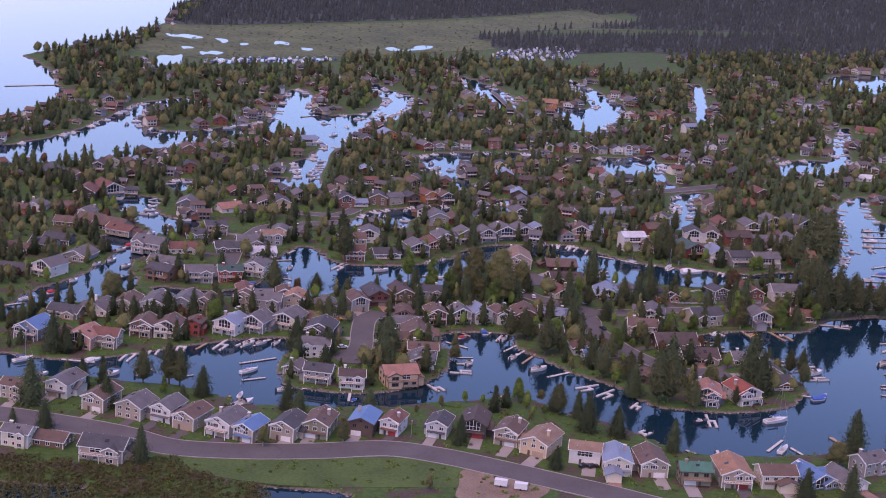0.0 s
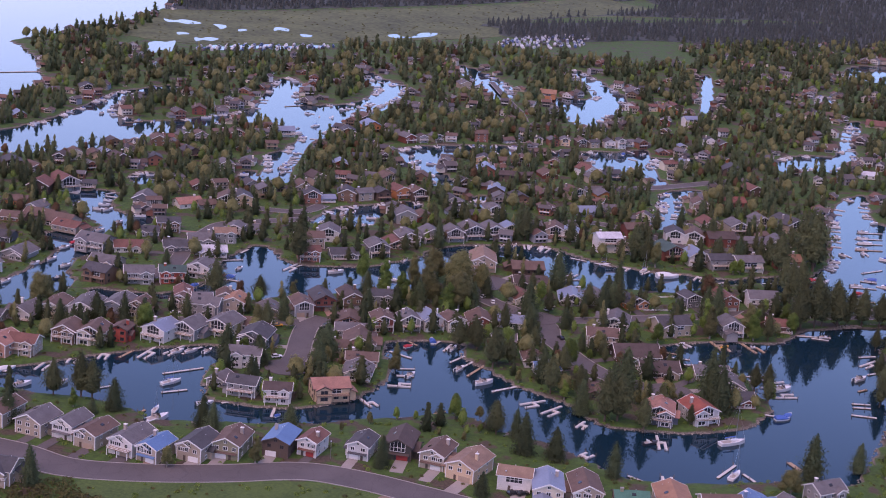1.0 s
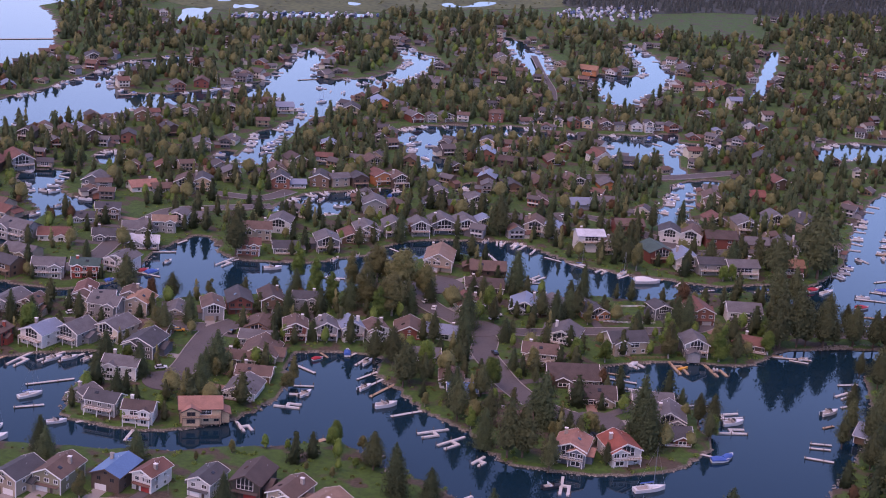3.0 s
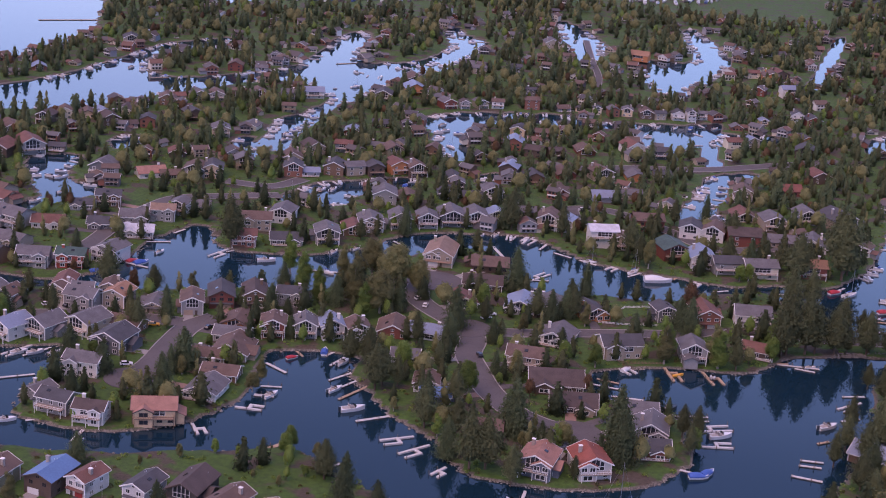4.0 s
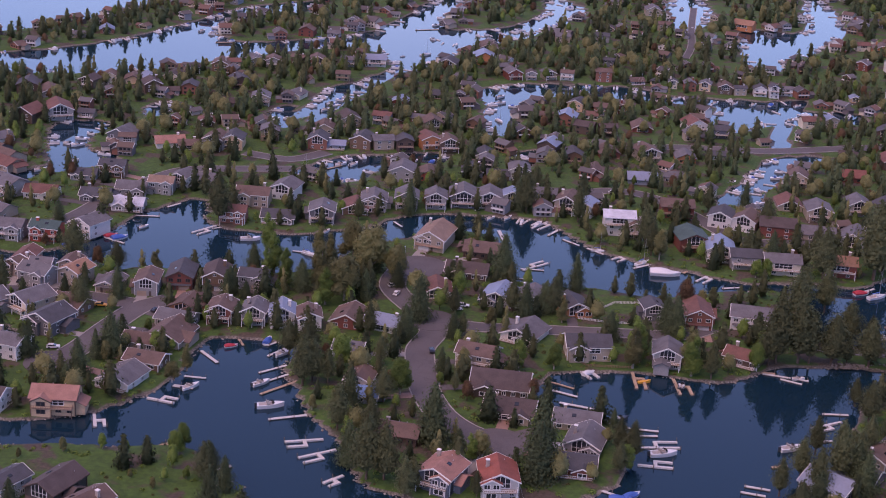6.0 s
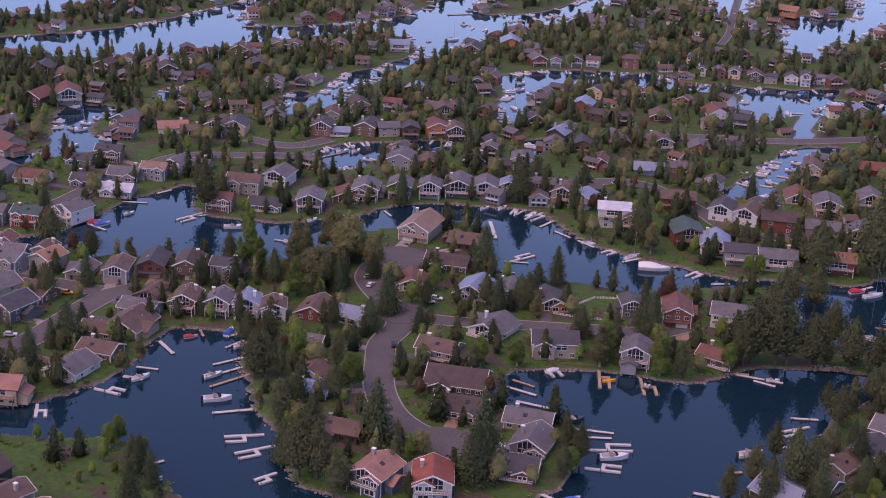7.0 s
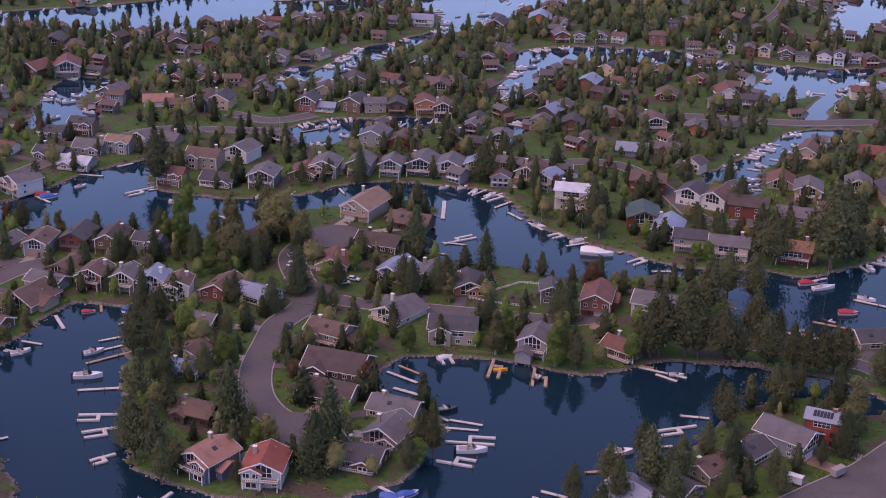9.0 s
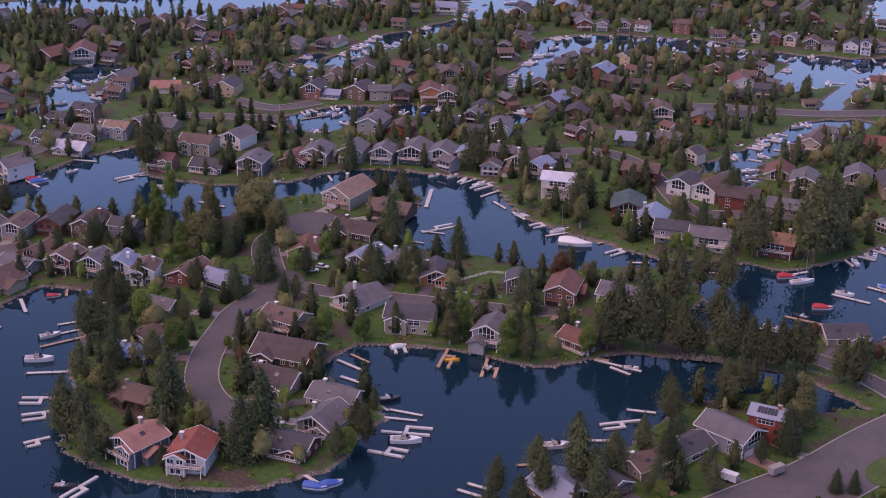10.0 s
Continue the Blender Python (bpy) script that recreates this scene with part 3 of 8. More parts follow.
    if "g" in flags:
        gw = min(2.9, w * 0.42)
        colour = "red" if "r" in flags else rng.choice(("white", "tan", "white"))
        gx = rng.choice((-1, 1)) * w * 0.18
        part("garage_door", GARAGE_MESH[colour], home, m=pose(gx, front - 0.012, 0) @ Matrix.Diagonal((gw, 1, 1.35, 1)))
        part("front_door", DOOR_MESH, home, m=pose(gx - math.copysign(gw / 2 + 0.9, gx), front - 0.012, 0) @ Matrix.Diagonal((0.6, 1, 1.3, 1)))
        drive = Shape().box(gx - gw / 2 - 0.2, front - 7.0, -0.2, gx + gw / 2 + 0.2, front - 0.06, 0.06)
        part("driveway", drive.mesh("driveway", rng.choice((CONCRETE, PAVERS, CONCRETE, ASPHALT))), home)
    elif not far and ROADS:
        c = np.array((x, y))
        best = min(((np.linalg.norm(finer(line) - c, axis=1) - half).min(), k) for k, (line, half) in enumerate(ROADS))
        pts = finer(ROADS[best[1]][0])
        q = pts[np.linalg.norm(pts - c, axis=1).argmin()]
        way = (q - c) / np.linalg.norm(q - c)
        if max(w, deep) * 0.5 + 1.0 < best[0] < 15:
            flat = pose(x, y, LAND, 0, 0, turn).inverted() @ pose(x, y, LAND, 0, 0, math.degrees(math.atan2(way[1], way[0])))
            off = rng.uniform(-0.2, 0.2) * w
            drive = Shape().box(min(w, deep) * 0.35, off - 1.3, -0.2, best[0] + 0.5, off + 1.3, 0.085)
            part("driveway", drive.mesh("driveway", rng.choice((CONCRETE, PAVERS, ASPHALT))), home, m=flat)
    if "w" in flags:
        if along:
            gw = w * 0.55
            foot = (storeys - 1) * STOREY + 0.45
            bars, panes = glazing(gw, foot, h + rise * 0.72, h + rise * 0.25, front - 0.02)
        else:
            gw, foot = w * 0.5, (storeys - 1) * STOREY + 0.4
            bars, panes = glazing(gw, foot, h - 0.15, h - 0.15, front - 0.02)
        win = part("gable_window", bars.mesh("gable_window", TRIM_WHITE), home)
        part("pane", panes.mesh("pane", GLASS), win)
        used.append(storeys - 1)
    for level in range(storeys):
        if level in used or (level == 0 and "g" in flags):
            continue
        n = 2 if far else max(2, int(w / 2.1))
        for k in range(n):
            put_window(home, -w / 2 + w * (k + 0.5) / n, front - 0.012, level * STOREY + lower, rng.uniform(0.9, 1.25), 0.95, 0, light, split)
    if along and "w" not in flags and not far:
        put_window(home, 0, front - 0.012, h + 0.12, 0.8, min(0.7, rise * 0.45), 0, light, split)
    for side in (-1, 1) if y < 520 else ():
        for level in range(storeys):
            for k in range(1 if far or y > 450 else 2):
                put_window(home, side * (w / 2 + 0.012), -deep * 0.22 + deep * 0.42 * k, level * STOREY + lower, 0.85, 0.85, 90 * side, light, split)
    if y < 430:
        for level in range(storeys):
            put_window(home, w * 0.2, back + 0.012, level * STOREY + lower, 1.2, 0.95, 180, light, split)
    if "d" in flags:
        level = storeys - 1 if storeys > 1 else 0
        rail = RAIL_WHITE if light else RAIL_BROWN
        deck(home, w * 0.92, front, max(0.35, level * STOREY + 0.1), 1.5, rail)
    if "c" in flags or rng.random() < 0.3:
        cx, cy = rng.choice((-1, 1)) * w * 0.3, rng.uniform(-0.1, 0.3) * deep
        stack = part("chimney", Shape().box(cx - 0.35, cy - 0.3, h * 0.5, cx + 0.35, cy + 0.3, h + rise + 0.65).mesh("chimney", WALL[wall] if rng.random() < 0.4 else BRICK), home)
        part("chimney_cap", Shape().box(cx - 0.42, cy - 0.37, h + rise + 0.65, cx + 0.42, cy + 0.37, h + rise + 0.77).mesh("chimney_cap", TRIM_WHITE if light else CONCRETE), stack)
    if y < 460:
        for k in range(2):
            px, py = rng.uniform(-0.3, 0.3) * w, rng.uniform(0.1, 0.35) * deep
            zz = h + rise * (1 - abs(px) / (w / 2) if along else 1 - abs(py) / (deep / 2))
            part("vent_pipe", Shape().beam((px, py, zz), (px, py, zz + 0.45), 0.06).mesh("vent_pipe", ALU), top)
    if "m" in flags:
        for k in range(6):
            sx = -w * 0.3 + k * w * 0.1
            q0, q1 = 0.2, 0.75
            za, zb = h + rise * q0 + 0.26, h + rise * q1 + 0.26
            ya, yb = front * (1 - q0), front * (1 - q1)
            p = Shape().loft([[(sx, ya, za), (sx + w * 0.085, ya, za), (sx + w * 0.085, ya, za + 0.06), (sx, ya, za + 0.06)], [(sx, yb, zb), (sx + w * 0.085, yb, zb), (sx + w * 0.085, yb, zb + 0.06), (sx, yb, zb + 0.06)]])
            part("solar_panel", p.mesh("solar_panel", GLASS), top, "dark glass solar panel")
    return home


# ---- trees ----


def lump(s, c, r, tall, sides=7):
    """A jagged closed lump of triangles: the dense inside of a crown."""
    rings = [(-0.75, 0.62), (-0.1, 1.0), (0.55, 0.72)]
    n = len(s.v)
    rng = random.Random(int(c[0] * 91 + c[1] * 57 + c[2] * 33))
    for z, k in rings:
        for j in range(sides):
            q, a = k * r * rng.uniform(0.78, 1.15), 6.283 * (j + 0.5 * (z > 0)) / sides
            s.v.append((c[0] + q * math.cos(a), c[1] + q * math.sin(a), c[2] + tall * z))
    s.v += [(c[0], c[1], c[2] - tall), (c[0], c[1], c[2] + tall)]
    for i in range(2):
        for j in range(sides):
            p, q = n + i * sides + j, n + i * sides + (j + 1) % sides
            s.f += [(p, q, p + sides), (q, q + sides, p + sides)]
    for j in range(sides):
        s.f += [(n + (j + 1) % sides, n + j, n + 3 * sides), (n + 2 * sides + j, n + 2 * sides + (j + 1) % sides, n + 3 * sides + 1)]


def split_up(shape):
    """The same triangles with no shared corners."""
    out = Shape()
    for f in shape.f:
        out.add([shape.v[i] for i in f], [(0, 1, 2)])
    return out


CORE = {}


def soft_normals(me, n):
    """Normals that follow the crown as a whole, so that its leaves shade softly."""
    me.attributes.new("custom_normal", "FLOAT_VECTOR", "POINT").data.foreach_set("vector", np.ascontiguousarray(n, np.float32).ravel())


def crown_normals(v):
    """Outward from the crown's axis and middle, a little different for each leaf."""
    top, wide = v[:, 2].max(), np.abs(v[:, :2]).max()
    n = np.column_stack([v[:, 0] / wide, v[:, 1] / wide, (v[:, 2] / top - 0.42) * 1.3 + 0.1])
    tri = v.reshape(-1, 3, 3)
    flat = np.cross(tri[:, 1] - tri[:, 0], tri[:, 2] - tri[:, 0])
    flat /= np.linalg.norm(flat, axis=1)[:, None] + 1e-9
    n /= np.linalg.norm(n, axis=1)[:, None] + 1e-9
    n = n + 0.38 * np.repeat(flat, 3, 0)
    return n / (np.linalg.norm(n, axis=1)[:, None] + 1e-9)


def crown_of(core, leaves, mat):
    core = split_up(core)
    count = len(core.f)
    core.add(leaves.v, leaves.f)
    me = core.mesh("crown", mat)
    CORE[me.name] = count
    soft_normals(me, crown_normals(np.array([tuple(q) for q in core.v], float)))
    return me


def quads(centres, normals, size, rng, three=False):
    """Small leaf clumps at the centres: bent quads, or triangles."""
    s = Shape()
    for c, n, z in zip(centres, normals, size):
        c, n = Vector(c), Vector(n).normalized()
        t = n.orthogonal().normalized()
        t.rotate(Matrix.Rotation(rng.uniform(0, 6.28), 3, n))
        b = n.cross(t)
        if three:
            s.add([c - t * z - b * z * 0.6, c + t * z - b * z * 0.6, c + b * z * 1.1], [(0, 1, 2)])
            continue
        s.add([c - t * z, c - b * z * 0.6 + n * z * 0.3, c + t * z, c + b * z * 0.6 + n * z * 0.3], [(0, 1, 2, 3)])
    return s


def girth(u, bare):
    """Half-width of a conifer at the height u: ovate, narrowing to the top."""
    return (1 - u ** 1.8) ** 0.85 * (min(1, 0.45 + 2.4 * u) if bare > 0.1 else min(1, 0.8 + 1.2 * u))


def conifer_meshes(seed, h, wide, bare, dense, mat, droop=0.25, ragged=0.25, leaf=1.0):
    """A tapered trunk, and whorls of boughs that carry sprays of needles."""
    rng = random.Random(seed)
    trunk = Shape().beam((0, 0, -0.4), (0, 0, h * 0.55), 0.022 * h, 7, 0.014 * h).beam((0, 0, h * 0.55), (0, 0, h * 0.97), 0.014 * h, 6, 0.004 * h)
    centres, normals, size = [], [], []
    levels = int(24 * dense)
    for k in range(levels):
        u = k / levels
        z = h * (bare + (1 - bare) * u)
        reach = wide * girth(u, bare) * rng.uniform(1 - ragged, 1 + ragged * 0.5) + 0.12
        boughs = max(5, int(11 * (1 - u * 0.5)))
        turn = rng.uniform(0, 6.28)
        for b in range(boughs):
            a = turn + 6.283 * b / boughs + rng.uniform(-0.3, 0.3)
            length = reach * rng.uniform(0.72, 1.1)
            if length > 1.2 and leaf == 1.0 and b % 4 == 0:
                trunk.beam((0, 0, z), (math.cos(a) * length * 0.7, math.sin(a) * length * 0.7, z - droop * length * 0.6), 0.035, 3, 0.012)
            n = max(3, int(length / (0.125 if leaf == 1.0 else 0.25 * leaf)))
            for j in range(n):
                r = length * (0.35 + 0.65 * (j + 0.6) / n)
                spread = 0.22 * r + 0.12
                centres.append((math.cos(a) * r + rng.gauss(0, spread), math.sin(a) * r + rng.gauss(0, spread), z - droop * r + rng.gauss(0, 0.16)))
                normals.append((math.cos(a) + rng.gauss(0, 0.3), math.sin(a) + rng.gauss(0, 0.3), rng.uniform(0.3, 0.9)))
                size.append(rng.uniform(0.18, 0.36) * (leaf if leaf > 1 else 0.66))
    core = Shape()
    sides, rings = (9, 8) if leaf == 1.0 else (6, 5)
    for k in range(rings):
        u = k / (rings - 0.4)
        for j in range(sides):
            t, r = 6.283 * (j + 0.5 * (k % 2)) / sides, wide * girth(u, bare) * rng.uniform(0.52, 0.68)
            core.v.append((r * math.cos(t), r * math.sin(t), h * (bare + (1 - bare) * u) - 0.1 * h * 0.6))
    core.v += [(0, 0, h * 0.95), (0, 0, h * max(0, bare - 0.02))]
    n = sides * rings
    for j in range(sides):
        q = (j + 1) % sides
        for k in range(rings - 1):
            e = k * sides
            core.f += [(e + j, e + q, e + sides + j), (e + q, e + sides + q, e + sides + j)]
        core.f += [(n - sides + j, n - sides + q, n), (q, j, n + 1)]
    return trunk.mesh("trunk", BARK), crown_of(core, quads(centres, normals, size, rng, True), mat)


def broadleaf_meshes(seed, h, wide, mat, bark=BARK_PALE, column=False, count=3800, leaf=1.0):
    """A short trunk that forks into limbs, and one rounded uneven crown of leaves about them."""
    rng = random.Random(seed)
    fork = h * (0.14 if not column else 0.1)
    trunk = Shape().beam((0, 0, -0.4), (0, 0, fork), 0.032 * h, 7, 0.022 * h)
    lumps = []
    if column:
        for k in range(9):
            u = k / 8
            a = rng.uniform(0, 6.28)
            q = wide * 0.22
            lumps.append((math.cos(a) * q, math.sin(a) * q, h * (0.2 + 0.7 * u), wide * (0.62 + 0.3 * math.sin(3.14 * min(1, u * 0.8 + 0.2))) * (1 - 0.45 * u), h * 0.1))
    else:
        lumps.append((0, 0, h * 0.52, wide * 0.76, h * 0.37))
        for k in range(11):
            a, u = k * 2.4 + rng.uniform(-0.3, 0.3), k / 10
            q = wide * (0.58 - 0.38 * u)
            lumps.append((math.cos(a) * q, math.sin(a) * q, h * (0.27 + 0.52 * u), wide * rng.uniform(0.36, 0.48), h * rng.uniform(0.13, 0.18)))
    for c in lumps[1:]:
        mid = (c[0] * 0.4, c[1] * 0.4, fork + (c[2] - fork) * 0.5)
        trunk.beam((0, 0, fork * 0.9), mid, 0.012 * h, 4, 0.008 * h).beam(mid, c[:3], 0.008 * h, 3, 0.003 * h)
    weights = [c[3] * c[3] for c in lumps]
    centres, normals, size = [], [], []
    for c in rng.choices(lumps, weights, k=count):
        off = Vector((rng.gauss(0, 1), rng.gauss(0, 1), rng.gauss(0.15, 1))).normalized()
        far = rng.uniform(0.72, 1.08)
        pt = Vector((c[0] + off.x * c[3] * far, c[1] + off.y * c[3] * far, c[2] + off.z * c[4] * far))
        pt.z = max(pt.z, fork * 0.8)
        centres.append(pt)
        normals.append(off + Vector((rng.gauss(0, 0.35), rng.gauss(0, 0.35), 0.35)))
        size.append(rng.uniform(0.13, 0.3) * (leaf if leaf > 1 else 0.62))
    core = Shape()
    for c in lumps if leaf == 1.0 else lumps[::4]:
        big = 0.74 if leaf == 1.0 else 0.95
        lump(core, c[:3], c[3] * big, c[4] * big * (1 if leaf == 1.0 or not column else 2), 6 if leaf == 1.0 else 5)
    return trunk.mesh("trunk", bark), crown_of(core, quads(centres, normals, size, rng, True), mat)


KINDS = {}
KINDS["c"] = [conifer_meshes(s, 10, w, 0.03, 1.25, NEEDLE_DARK, 0.2, 0.16) for s, w in ((1, 3.1), (2, 2.7), (3, 3.5))]
KINDS["p"] = [conifer_meshes(s, 10, w, 0.22, 1.1, NEEDLE_PINE, 0.05, 0.34) for s, w in ((4, 3.0), (5, 3.4), (6, 2.7))]
KINDS["b"] = [broadleaf_meshes(s, 8, w, m) for s, w, m in ((7, 2.5, LEAF_GREEN), (8, 2.2, LEAF_OLIVE), (9, 2.7, LEAF_GREEN))]
KINDS["o"] = [broadleaf_meshes(s, 8, w, m, count=3600) for s, w, m in ((10, 3.5, LEAF_OLIVE), (11, 3.2, LEAF_OLIVE))]
KINDS["y"] = [broadleaf_meshes(s, 10, 2.3, m, column=True) for s, m in ((12, LEAF_GREEN), (13, LEAF_OLIVE))]
KINDS["r"] = [broadleaf_meshes(s, 7, 2.3, LEAF_RUST, count=2200) for s in (14, 15)]
# lighter shapes for the trees that are joined by area
LIGHT = {"c": [conifer_meshes(s, 10, w, 0.04, 0.5, NEEDLE_DARK, 0.2, 0.22, leaf=1.55)[1] for s, w in ((16, 2.7), (17, 3.1), (26, 2.4))],
         "p": [conifer_meshes(s, 10, w, 0.12, 0.5, NEEDLE_PINE, 0.05, 0.5, leaf=1.55)[1] for s, w in ((18, 2.6), (19, 3.0))],
         "b": [broadleaf_meshes(s, 8, w, LEAF_GREEN, count=260, leaf=1.35)[1] for s, w in ((20, 2.6), (21, 2.3))],
         "o": [broadleaf_meshes(s, 8, 3.2, LEAF_OLIVE, count=300, leaf=1.35)[1] for s in (22, 23)],
         "y": [broadleaf_meshes(24, 10, 2.0, LEAF_OLIVE, column=True, count=260, leaf=1.35)[1]],
         "r": [broadleaf_meshes(25, 7, 2.3, LEAF_RUST, count=240, leaf=1.35)[1]]}
TREE_WORDS = dict(c=("dark green spruce tree with dense drooping boughs", 10), p=("tall ragged pine tree with open crown", 10), b=("spring-green leafy tree in a garden", 8),
                  o=("broad rounded willow with olive budding leaves", 8), y=("slender upright poplar with fresh leaves", 10), r=("small rust-coloured budding tree", 7))
TREES = []


def tree(x, y, height, kind):
    rng = random.Random(int(x * 13 + y * 29))
    trunk, crown = rng.choice(KINDS[kind])
    label, tall = TREE_WORDS[kind]
    s = height / tall
    m = pose(x, y, LAND - 0.05, 0, 0, rng.uniform(0, 360)) @ Matrix.Diagonal((s * rng.uniform(0.85, 1.12), s * rng.uniform(0.85, 1.12), s, 1))
    ob = thing("tree", label, "tree", "trees", m)
    part("trunk", trunk, ob)
    part("crown", crown, ob)
    TREES.append((x, y))
    return ob

# ---- docks and boats ----


def planked(x0, y0, x1, y1, foot=0.0):
    """A slab whose top is grooved between boards."""
    n = max(2, int((x1 - x0) / 0.45))
    prof = [(x0, foot)]
    for k in range(n):
        a, b = x0 + (x1 - x0) * k / n, x0 + (x1 - x0) * (k + 1) / n
        prof += [(a + 0.015, 0.09), (b - 0.015, 0.09)] + ([(b, 0.05)] if k < n - 1 else [])
    prof.append((x1, foot))
    return Shape().loft([[(x, y, z) for x, z in prof] for y in (y1, y0)])


def dock(x0, y0, x1, y1, width=1.0, white=True):
    """A floating pier from the bank: planked deck, edge boards and piles."""
    a, b = Vector((x0, y0)), Vector((x1, y1))
    length, width = max((b - a).length, 1.0), width * 0.75
    turn = math.degrees(math.atan2(b.y - a.y, b.x - a.x))
    look_word = "pale planked" if white else "weathered brown wooden"
    ob = thing("dock", f"{look_word} floating dock on the water by the bank", "dock", "docks", pose(x0, y0, 0.17, 0, 0, turn))
    mat = DOCK_WHITE if white else DOCK_WOOD
    part("planks", planked(0, -width / 2, length, width / 2).mesh("planks", mat), ob)
    part("float", Shape().box(0, -width / 2 + 0.06, -0.24, length, width / 2 - 0.06, -0.002).mesh("float", PILE), ob)
    for u in (0.35, 0.97):
        part("mooring_post", Shape().beam((length * u, width / 2 + 0.1, -1.6), (length * u, width / 2 + 0.1, 0.75), 0.09, 6).mesh("mooring_post", PILE), ob)
    return ob


def u_dock(x0, y0, x1, y1, spread, white=True):
    """A dock that ends in two fingers round a berth."""
    a, b = Vector((x0, y0)), Vector((x1, y1))
    length = max((b - a).length, 2.0)
    turn = math.degrees(math.atan2(b.y - a.y, b.x - a.x))
    word = "white" if white else "brown"
    ob = thing("dock", f"{word} floating dock with two fingers round a berth", "dock", "docks", pose(x0, y0, 0.24, 0, 0, turn))
    mat = DOCK_WHITE if white else DOCK_WOOD
    stem = length * 0.45
    for name, box in (("gangway", (0, -0.33, stem, 0.33)), ("cross_pier", (stem, -0.4, stem + 0.8, spread + 0.4)),
                      ("finger", (stem + 0.81, -0.4, length, 0.3)), ("finger", (stem + 0.81, spread - 0.3, length, spread + 0.4))):
        part(name, planked(*box, -0.25).mesh(name, mat), ob)
    for u, v in ((stem, -0.6), (length, -0.6), (length, spread + 0.6)):
        part("mooring_post", Shape().beam((u, v, -1.6), (u, v, 0.7), 0.09, 6).mesh("mooring_post", PILE), ob)
    return ob


def hull_rings(length, beam, depth, free):
    rings = []
    for k in range(9):
        u = k / 8
        half = beam / 2 * (1 - max(0, (u - 0.45) / 0.55) ** 2.2) * (0.93 if k == 0 else 1)
        half = max(half, 0.03)
        x, top, bot = -length / 2 + length * u, free + 0.22 * u * u, -depth * (1 - u**4)
        rings.append([(x, -half, top), (x, -half * 0.85, 0.0), (x, 0, bot), (x, half * 0.85, 0.0), (x, half, top)])
    return rings


BOAT_MESH = {}


